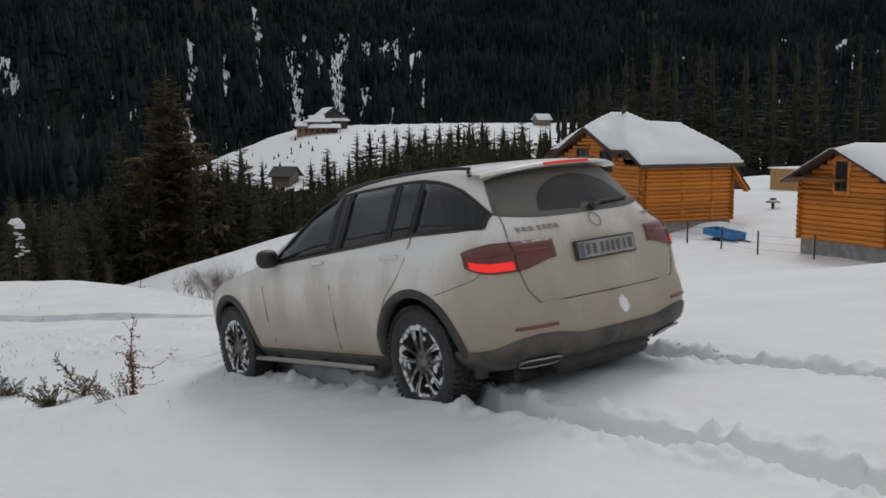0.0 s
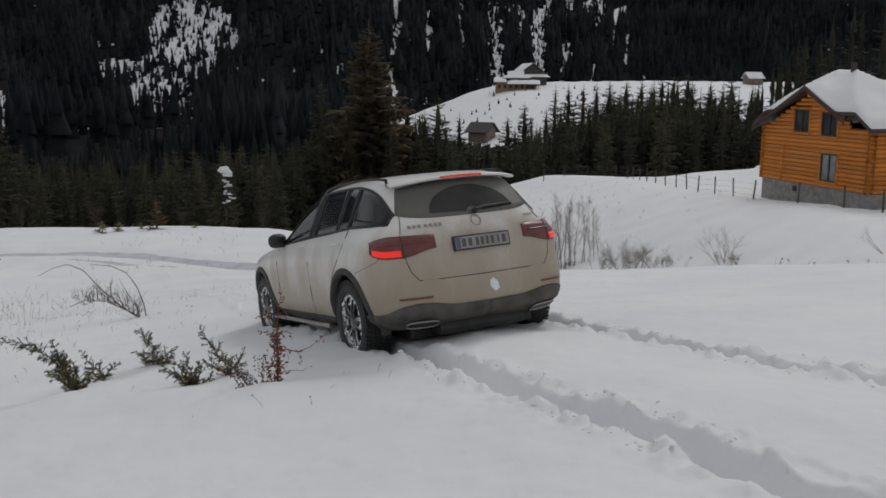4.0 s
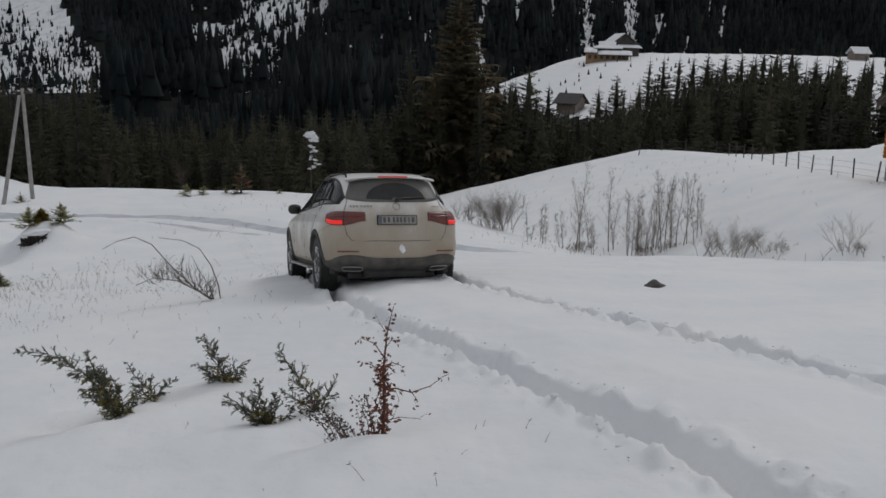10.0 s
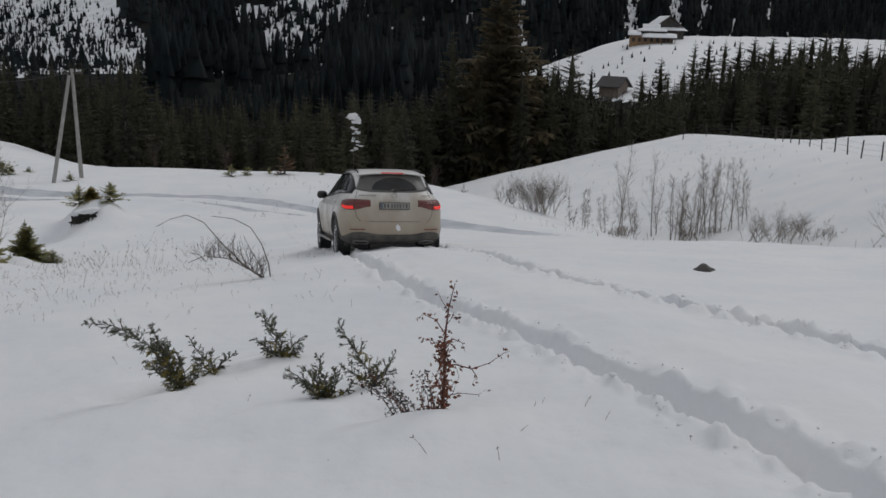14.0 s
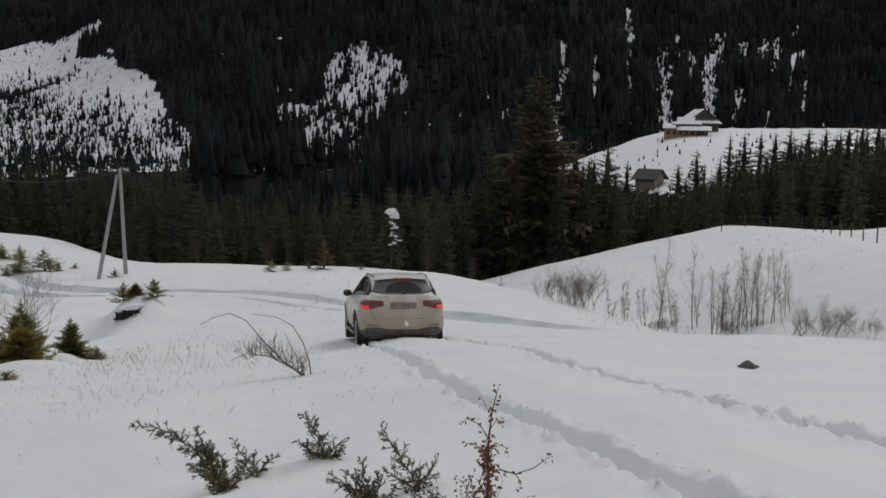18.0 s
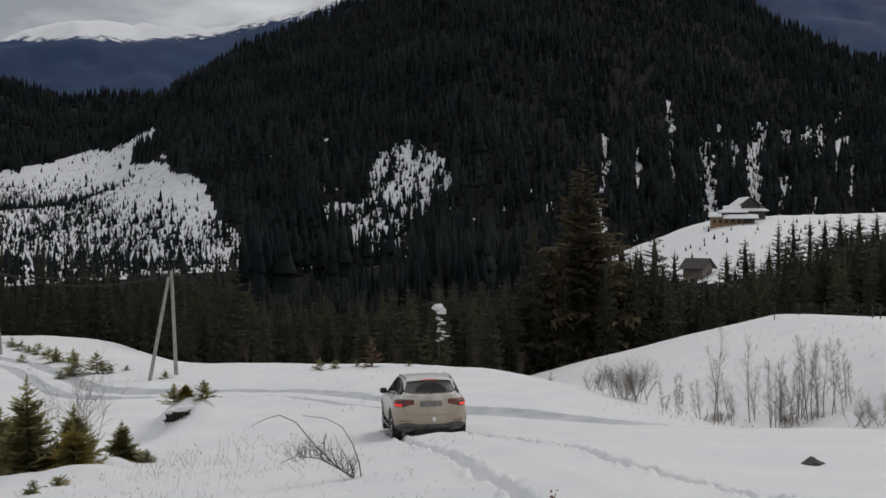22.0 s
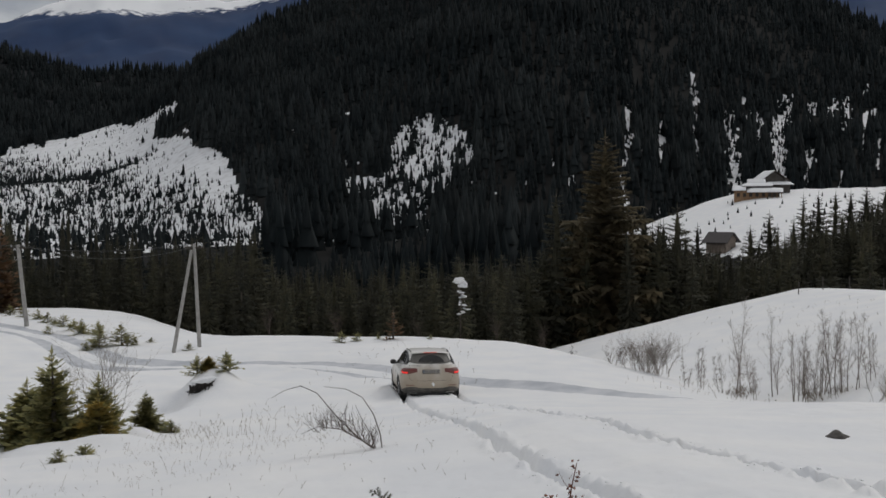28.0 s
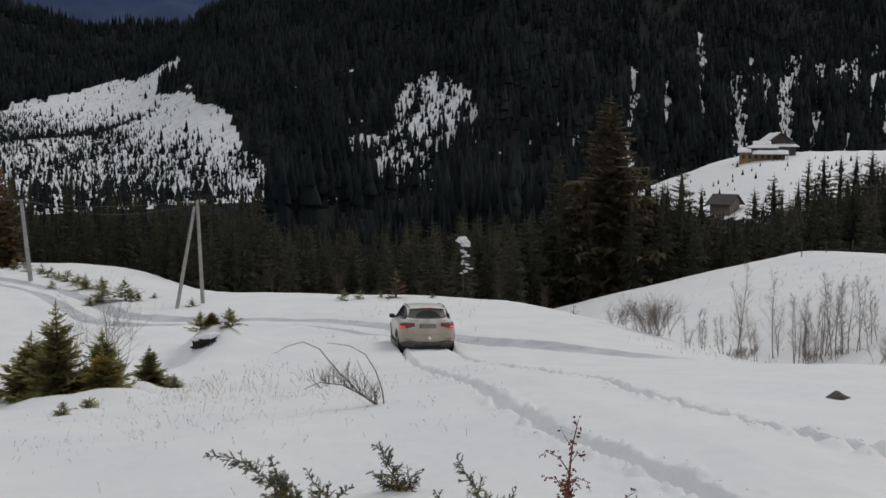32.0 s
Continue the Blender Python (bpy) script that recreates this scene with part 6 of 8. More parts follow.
def timber_shed():
    s = tagged(new("timber_shed"), "yellow plank shed behind the log cabins", "shed")
    base, x, y = -1.7, 43.5, 40.2
    yellow = mat("yellow_plank", (0.42, 0.24, 0.08), 0.7, col2=(0.5, 0.3, 0.12), scale=4)
    for k in range(13):
        bm = bmesh.new()
        add_box(bm, (x, y + 0.18 * k, base - 0.8), (x + 0.06, y + 0.17 + 0.18 * k, base + 1.3 + 0.03 * (k % 2)), 0.01)
        part("plank", bm, yellow, s)
    bm = bmesh.new()
    add_box(bm, (x + 0.06, y, base - 0.8), (x + 2.3, y + 2.35, base + 1.28))
    part("body", bm, BEAM, s)
    bm = bmesh.new()
    add_box(bm, (x - 0.1, y - 0.1, base + 1.3), (x + 2.5, y + 2.5, base + 1.4), 0.04)
    part("roof_snow", bm, SNOW, s)
    # small covered well in the snow between the houses
    w = tagged(new("covered_well"), "small dark covered well standing in snow", "well")
    at_ = on(37.0, 35.4)
    for nm, a, b, mt_ in (("post", (-0.12, -0.1, -0.4), (0.12, 0.1, 0.55), FRAME), ("lid", (-0.55, -0.4, 0.55), (0.55, 0.4, 0.66), GREY_WOOD), ("snow_cap", (-0.4, -0.3, 0.66), (0.4, 0.3, 0.80), SNOW), ("hood", (-0.2, -0.2, 0.80), (0.2, 0.2, 0.98), FRAME)):
        bm = bmesh.new()
        add_box(bm, a, b, 0.04)
        part(nm, bm, mt_, w)
    w.matrix_basis = Matrix.Translation(at_) @ Matrix.Diagonal((0.6, 0.6, 0.6, 1))


timber_shed()


def trailer():
    t = tagged(new("trailer"), "small blue open trailer standing in the snow", "trailer")
    blue = mat("blue_paint", (0.02, 0.16, 0.38), 0.45, col2=(0.035, 0.21, 0.46), scale=4)
    bm = bmesh.new()
    L, W = 2.3, 1.2
    for a, b in (((-L / 2, -W / 2, 0.3), (L / 2, -W / 2 + 0.04, 0.68)), ((-L / 2, W / 2 - 0.04, 0.3), (L / 2, W / 2, 0.68)), ((-L / 2, -W / 2 + 0.04, 0.3), (-L / 2 + 0.04, W / 2 - 0.04, 0.68)), ((L / 2 - 0.04, -W / 2 + 0.04, 0.3), (L / 2, W / 2 - 0.04, 0.62)), ((-L / 2 + 0.04, -W / 2 + 0.04, 0.3), (L / 2 - 0.04, W / 2 - 0.04, 0.34))):
        add_box(bm, a, b, 0.006)
    part("box", bm, blue, t, "blue sheet-metal load box")
    bm = bmesh.new()
    add_box(bm, (-L / 2 + 0.08, -W / 2 + 0.08, 0.36), (L / 2 - 0.08, W / 2 - 0.08, 0.45), 0.04)
    part("snow_load", bm, SNOW, t)
    for s in (-1, 1):
        bm = bmesh.new()
        add_lathe(bm, [(s * 0.66 - 0.07, 0.12), (s * 0.66 - 0.07, 0.27), (s * 0.66 + 0.07, 0.27), (s * 0.66 + 0.07, 0.12)], "y", 20, close=True)
        part("wheel", fixed_normals(bm), RUBBER, t)
    bm = bmesh.new()
    add_tube(bm, [(L / 2, -0.4, 0.3), (L / 2 + 0.9, 0, 0.3), (L / 2, 0.4, 0.3)], 0.03, 6)
    add_tube(bm, [(L / 2 + 0.9, 0, 0.3), (L / 2 + 0.9, 0, 0.0)], 0.025, 6)
    part("drawbar", bm, FRAME, t)
    t.matrix_basis = Matrix.Translation(on(28.4, 29.4, -0.12)) @ pose(0, 0, 0, 0, 5, -80) @ Matrix.Diagonal((0.72, 0.8, 0.8, 1))


trailer()


def fence():
    f = tagged(new("wire_fence"), "thin wire fence on dark posts along the snowy hill", "fence")
    pts = [(26.8, 22.5), (26.2, 24.85), (26.06, 26.84), (26.1, 29.1), (25.7, 30.9), (25.1, 32.6), (24.85, 35.6), (24.84, 39.4), (25.4, 46.3), (26.1, 50.5), (28.0, 59.0), (29.5, 66.0), (30.0, 69.5), (28.2, 71.3), (26.1, 71.0), (24.4, 71.4)]
    fine = []
    for a, b in zip(pts[:-1], pts[1:]):
        n = max(1, round(math.hypot(b[0] - a[0], b[1] - a[1]) / 2.6))
        fine += [(a[0] + (b[0] - a[0]) * k / n, a[1] + (b[1] - a[1]) * k / n) for k in range(n)]
    fine.append(pts[-1])
    bm = bmesh.new()
    add_tube(bm, [(0, 0, -0.3), (0, 0, 0.95)], 0.036, 6)
    me = bm_mesh("post", bm, FRAME)
    rnd = random.Random(4)
    tops = []
    for x, y in fine:
        p = on(x, y)
        shared("post", me, f, Matrix.Translation(p) @ pose(0, 0, 0, rnd.gauss(0, 2), rnd.gauss(0, 2)))
        tops.append(p)
    wire = mat("fence_wire", (0.16, 0.16, 0.16), 0.6, metal=0.5)
    for h in (0.2, 0.48, 0.76):
        bm = bmesh.new()
        add_tube(bm, [p + Vector((0, 0, h)) for p in tops], 0.005, 3)
        part("wire", bm, wire, f)


fence()


def far_house():
    """The wooden houses on the meadow across the valley, and the hut and barn near them."""
    tan = mat("brown_board_wall", (0.22, 0.13, 0.07), 0.8, col2=(0.32, 0.2, 0.11), scale=2)
    dark = mat("dark_board_wall", (0.05, 0.045, 0.04), 0.8, col2=(0.09, 0.08, 0.07), scale=2)
    def block(thing, nm, a, b, mt):
        bm = bmesh.new()
        add_box(bm, a, b, 0.03)
        return part(nm, bm, mt, thing)
    def snow_roof(thing, x0, x1, y0, z0, y1, z1, thick=0.3):
        roof_plane(thing, [(x0, y0, z0), (x1, y0, z0), (x1, y1, z1), (x0, y1, z1)], snow_t=thick)
    h = tagged(new("mountain_house"), "low wooden mountain house with stepped snowy roofs on a meadow", "house")
    block(h, "wall", (0, 0, -1.5), (8.7, 6, 2.6), tan)
    block(h, "upper_wall", (2.4, 2.0, 2.6), (9.4, 5.5, 3.9), dark)
    for k in range(5):
        block(h, "window", (0.7 + 1.6 * k, -0.06, 0.9), (1.5 + 1.6 * k, 0.05, 1.9), FRAME)
    for k in range(4):
        block(h, "upper_window", (3.0 + 1.6 * k, 1.94, 3.0), (3.8 + 1.6 * k, 2.05, 3.6), FRAME)
    for x in (9.6, 10.8, 12.0):
        block(h, "post", (x, -1.3, -1.0), (x + 0.16, -1.14, 2.1), tan)
    block(h, "porch_wall", (8.7, 1.0, -1.2), (11.6, 4.5, 2.2), dark)
    snow_roof(h, 3.3, 12.5, -1.6, 2.05, 2.0, 3.15)
    snow_roof(h, -0.5, 3.1, -0.6, 2.55, 3.0, 3.9)
    snow_roof(h, 2.0, 9.9, 1.2, 3.75, 3.2, 4.4)
    snow_roof(h, 3.3, 8.1, 3.0, 4.2, 5.0, 5.7)
    snow_roof(h, 3.3, 8.1, 7.0, 4.2, 5.0, 5.7)
    h.matrix_basis = Matrix.Translation((65.0, 238, lie1(68, 238) - 0.1)) @ pose(0, 0, 0, 0, 0, -16) @ Matrix.Diagonal((0.94, 0.94, 0.94, 1))
    g = tagged(new("gabled_house"), "dark gabled wooden house with one snowy roof slope", "house")
    block(g, "wall", (0, 0, -2), (5.8, 6, 3.4), dark)
    block(g, "side_wall", (1.8, -1.6, -2), (6.6, 0, 1.9), dark)
    snow_roof(g, 0.4, 7.4, -2.3, 1.9, 0.05, 2.6, 0.25)
    for k in range(3):
        block(g, "window", (2.3 + 1.4 * k, -1.66, 0.3), (3.1 + 1.4 * k, -1.55, 1.2), FRAME)
    bm = bmesh.new()
    add_box(bm, (2.4, -0.05, 3.6), (3.4, 0.03, 4.5), 0.02)
    part("gable_window", bm, FRAME, g)
    for y in (0, 6):
        bm = bmesh.new()
        bm.faces.new([bm.verts.new(p) for p in ((0, y, 3.4), (5.8, y, 3.4), (2.9, y, 5.5))])
        part("gable", bm, dark, g)
    roof_plane(g, [(-0.9, -0.7, 2.95), (2.9, -0.7, 5.7), (2.9, 6.6, 5.7), (-0.9, 6.6, 2.95)], snow_t=0.3)
    roof_plane(g, [(2.9, -0.7, 5.7), (6.9, -0.7, 2.95), (6.9, 6.6, 2.95), (2.9, 6.6, 5.7)], snow_t=0.0)
    g.matrix_basis = Matrix.Translation((74.4, 245, lie1(75, 245) + 0.4)) @ pose(0, 0, 0, 0, 0, 6)
    b = tagged(new("hill_hut"), "dark wooden hut with a bare steep roof on the slope", "hut")
    x, y = 48.5, 184.7
    z = lie1(x, y) + 1.1
    bm = bmesh.new()
    add_box(bm, (x - 1.9, y - 1.5, z - 1.4), (x + 2.2, y + 3, z + 1.2), 0.03)
    part("wall", bm, GREY_WOOD, b)
    for px_, py_ in ((-1.8, -1.4), (2.1, -1.4), (-1.8, 2.9), (2.1, 2.9), (0.1, -1.4)):
        bm = bmesh.new()
        add_box(bm, (x + px_ - 0.1, y + py_ - 0.1, z - 3.5), (x + px_ + 0.1, y + py_ + 0.1, z), 0.01)
        part("post", bm, GREY_WOOD, b)
    for sg in (-1, 1):
        bm = bmesh.new()
        add_grid(bm, bilinear((x + 0.15, y - 2.3, z + 2.75), (x + 0.15 + sg * 2.9, y - 2.3, z + 0.75), (x + 0.15 + sg * 2.9, y + 3.6, z + 0.75), (x + 0.15, y + 3.6, z + 2.75), 2, 2), [[Vector((0, 0, -0.15))] * 2] * 2)
        part("roof", fixed_normals(bm), DARK_ROOF, b)
    bm = bmesh.new()
    bm.faces.new([bm.verts.new(q) for q in ((x - 2.1, y - 1.6, z + 1.2), (x + 2.4, y - 1.6, z + 1.2), (x + 0.15, y - 1.6, z + 2.65))])
    part("gable", bm, GREY_WOOD, b)
    b.matrix_basis = Matrix.Translation((x, y, z)) @ pose(0, 0, 0, 0, 0, 46) @ Matrix.Diagonal((0.95, 0.95, 1.0, 1)) @ Matrix.Translation((-x, -y, -z))
    s = tagged(new("far_barn"), "small far barn with a snowy roof among firs", "barn")
    x, y = 144.0, 245.0
    z = lie1(x, y)
    bm = bmesh.new()
    add_box(bm, (x - 2.2, y - 1.5, z), (x + 2.2, y + 2, z + 2.2), 0.03)
    part("wall", bm, GREY_WOOD, s)
    for sg in (-1, 1):
        bm = bmesh.new()
        add_grid(bm, bilinear((x - 2.6, y + 0.25 + sg * 2.2, z + 1.9), (x + 2.6, y + 0.25 + sg * 2.2, z + 1.9), (x + 2.6, y + 0.25, z + 3.6), (x - 2.6, y + 0.25, z + 3.6), 4, 4), [[Vector((0, 0, -0.25))] * 4] * 4)
        part("roof_snow", fixed_normals(bm), SNOW, s)


far_house()


# ---- plants, poles and small things near the track ----
def twig_bush(name, label, category, seed, stems, height, spread, lean=(0, 0), branch=6, r0=0.012, mt=None, droop=0.0, fork=2):
    """A leafless shrub: curved stems that fork into fine twigs."""
    rnd = random.Random(seed)
    root = tagged(new(name), label, category)
    def grow(bm, p, d, ln, r, level):
        pts, q = [p], Vector(d)
        for k in range(4):
            q = (q + Vector((rnd.gauss(0, 0.12), rnd.gauss(0, 0.12), rnd.gauss(0, 0.06) - droop * 0.12 * k))).normalized()
            pts.append(pts[-1] + q * ln / 4)
        add_tube(bm, pts if level < 2 else pts[::2], [r, r * 0.85, r * 0.65, r * 0.45, r * 0.2] if level < 2 else [r, r * 0.65, r * 0.25], 4 if level == 0 else 3, cap=False)
        if level < fork:
            for k in range(branch if level == 0 else max(2, branch // 2)):
                i = rnd.randint(1, 3)
                a = rnd.uniform(0, math.tau)
                nd = (q + Vector((math.cos(a) * 0.75, math.sin(a) * 0.75, rnd.uniform(-0.1, 0.5)))).normalized()
                grow(bm, pts[i].lerp(pts[i + 1], rnd.random()), nd, ln * rnd.uniform(0.3, 0.55), r * 0.45, level + 1)
    for k in range(stems):
        a = rnd.uniform(0, math.tau)
        d = Vector((math.cos(a) * spread + lean[0], math.sin(a) * spread + lean[1], 1)).normalized()
        bm = bmesh.new()
        grow(bm, Vector((rnd.gauss(0, min(0.05 * spread * stems, 0.35)), rnd.gauss(0, min(0.05 * spread * stems, 0.35)), -0.05)), d, height * rnd.uniform(0.7, 1.1), r0 * rnd.uniform(0.7, 1.2), 0)
        part("branch", bm, mt or TWIG, root, "", True)
    return root


BROWN_TWIG = mat("brown_twig", (0.035, 0.025, 0.02), 0.9, col2=(0.075, 0.055, 0.042), scale=5, rnd=0.3)
JUNIPER = mat("juniper_needles", (0.10, 0.092, 0.022), 0.75, col2=(0.30, 0.235, 0.055), scale=14, island=0.35)
JUNIPER_GREY = mat("grey_juniper_needles", (0.055, 0.065, 0.04), 0.75, col2=(0.16, 0.165, 0.105), scale=14, island=0.35)
DRY_LEAF = mat("dry_red_brown_leaf", (0.10, 0.032, 0.018), 0.7, col2=(0.20, 0.075, 0.04), scale=20, island=0.4)
STALK = mat("dry_stalk", (0.13, 0.10, 0.072), 0.85, col2=(0.27, 0.215, 0.155), scale=12)


def bent(pts, n):
    """n + 1 points along a soft curve through control points (across, up)."""
    c = np.array([(p[0], 0.0, p[1]) for p in pts], float)
    u = np.linspace(0, len(c) - 1, n + 1)
    q = np.stack([np.interp(u, np.arange(len(c)), c[:, k]) for k in range(3)], 1)
    for _ in range(3):
        q[1:-1] = 0.5 * q[1:-1] + 0.25 * (q[:-2] + q[2:])
    return [Vector(p) for p in q]


def juniper(x, y, seed, stems, label="low juniper shrub poking through the snow", bushy=1.0):
    """Bent leading shoots, each feathered with short side sprays that carry the needles."""
    rnd = random.Random(seed)
    root = tagged(new("juniper_bush"), label, "bush", "junipers in the foreground")
    root.location = on(x, y, -0.03)
    wood, low, high = bmesh.new(), ([], []), ([], [])
    def needles(p, d, ln, out, leaf):
        v, f = out
        n = max(5, int(ln / 0.0026))
        u = d.orthogonal().normalized()
        w = d.cross(u)
        for k in range(n):
            a = rnd.uniform(0, math.tau)
            o = u * math.cos(a) + w * math.sin(a)
            q = p + d * ln * (k + rnd.random()) / n
            t = (o * 0.8 + d * 0.75).normalized() * leaf * rnd.uniform(0.6, 1.2)
            s = d.cross(o) * leaf * 0.26
            i = len(v)
            v.extend((q - s, q + s, q + t))
            f.append((i, i + 1, i + 2))
    def spray(p, d, ln, out):
        """A side shoot with a few shorter shoots of its own."""
        e = p + d * ln
        add_tube(wood, [p, e], [0.0022, 0.001], 3, cap=False)
        needles(p, d, ln, out, 0.0125)
        for k in range(2 + int(ln / 0.028)):
            c = p.lerp(e, rnd.uniform(0.25, 0.95))
            d2 = (d + Vector((rnd.gauss(0, 0.7), rnd.gauss(0, 0.7), rnd.gauss(-0.05, 0.5)))).normalized()
            needles(c, d2, ln * rnd.uniform(0.25, 0.5), out, 0.0115)
    for pts in stems:
        lean = rnd.uniform(-0.35, 0.35)
        ln = sum(math.hypot(b[0] - a[0], b[1] - a[1]) for a, b in zip(pts[:-1], pts[1:]))
        n = max(6, int(ln / 0.035))
        q = [p + Vector((rnd.gauss(0, 0.006), lean * p.z + rnd.gauss(0, 0.006), 0)) for p in bent(pts, n)]
        add_tube(wood, q, [max(0.0015, 0.0075 * (1 - k / n) * min(1, ln / 0.4)) for k in range(n + 1)], 5, cap=False)
        for k in range(n):
            sd = (q[k + 1] - q[k]).normalized()
            u = k / n
            out = low if rnd.random() < 0.85 - 1.5 * u else high
            needles(q[k], sd, (q[k + 1] - q[k]).length, out, 0.0125)
            reach = min(0.135, 0.34 * ln) * (1 - u) ** 0.7 * (0.55 + 0.45 * min(1, u * 5)) + 0.012
            for e in range(max(1, round(bushy * (4.3 - 2.2 * u)))):
                a = rnd.uniform(0, math.tau)
                o = sd.orthogonal().normalized()
                side = o * math.cos(a) + sd.cross(o) * math.sin(a)
                d = (sd * rnd.uniform(0.45, 0.9) + side * 0.8 - Vector((0, 0, 0.25 * rnd.random()))).normalized()
                spray(q[k].lerp(q[k + 1], rnd.random()), d, reach * rnd.uniform(0.45, 1.15), low if rnd.random() < 0.75 - 1.4 * u else high)
    part("stem", wood, BARK, root, "", True)
    for (v, f), mt, lb in ((low, JUNIPER, "yellowish lower needles"), (high, JUNIPER_GREY, "dark grey-green needles")):
        me = bpy.data.meshes.new("needles")
        me.from_pydata(v, [], f)
        me.materials.append(mt)
        shared("needles", me, root, None, lb)
    return root


juniper(-1.30, 6.19, 31, [[(0, 0), (-0.10, 0.22), (-0.22, 0.40), (-0.38, 0.53), (-0.62, 0.55)], [(-0.02, 0), (-0.08, 0.2), (-0.13, 0.36), (-0.17, 0.54)], [(-0.03, 0), (-0.14, 0.13), (-0.28, 0.21)], [(0.02, 0), (0.0, 0.15), (-0.05, 0.30)], [(-0.02, 0), (-0.09, 0.16), (-0.19, 0.31)], [(0.03, 0), (0.06, 0.08), (0.10, 0.17)]], "large juniper shrub with a long drooping tip in snow", 1.25)
juniper(-1.17, 6.54, 32, [[(0, 0), (-0.05, 0.14), (-0.14, 0.34)], [(0, 0), (0.07, 0.1), (0.18, 0.17)], [(0, 0), (-0.01, 0.11), (0.02, 0.22)], [(0, 0), (0.05, 0.06), (0.09, 0.12)]], "small dark juniper shoot standing in snow")
juniper(-0.66, 6.70, 33, [[(0, 0), (-0.05, 0.15), (-0.09, 0.28), (-0.20, 0.37)], [(0, 0), (-0.10, 0.09), (-0.22, 0.16)], [(0, 0), (0.06, 0.12), (0.17, 0.21)], [(0, 0), (0.0, 0.12), (-0.02, 0.24)], [(0, 0), (0.08, 0.05), (0.13, 0.10)], [(0, 0), (-0.07, 0.05), (-0.12, 0.09)]], "bushy juniper shrub with yellowish needles in snow", 1.2)
juniper(-0.24, 5.44, 34, [[(0, 0), (-0.05, 0.14), (-0.09, 0.31)], [(0, 0), (-0.13, 0.1), (-0.29, 0.19)], [(0, 0), (0.02, 0.13), (0.03, 0.23)], [(0, 0), (0.08, 0.05), (0.13, 0.11)], [(0, 0), (-0.10, 0.04), (-0.17, 0.10)], [(0, 0), (-0.08, 0.12), (-0.16, 0.24)]], "grey-green juniper shrub leaning over the snow", 1.2)
juniper(0.05, 5.56, 35, [[(0, 0), (-0.08, 0.16), (-0.18, 0.30), (-0.27, 0.45)], [(0, 0), (0.05, 0.12), (0.10, 0.23)], [(0, 0), (-0.12, 0.09), (-0.25, 0.16)], [(0, 0), (-0.03, 0.11), (0.0, 0.19)]], "thin juniper shoot bent over the snow", 0.85)


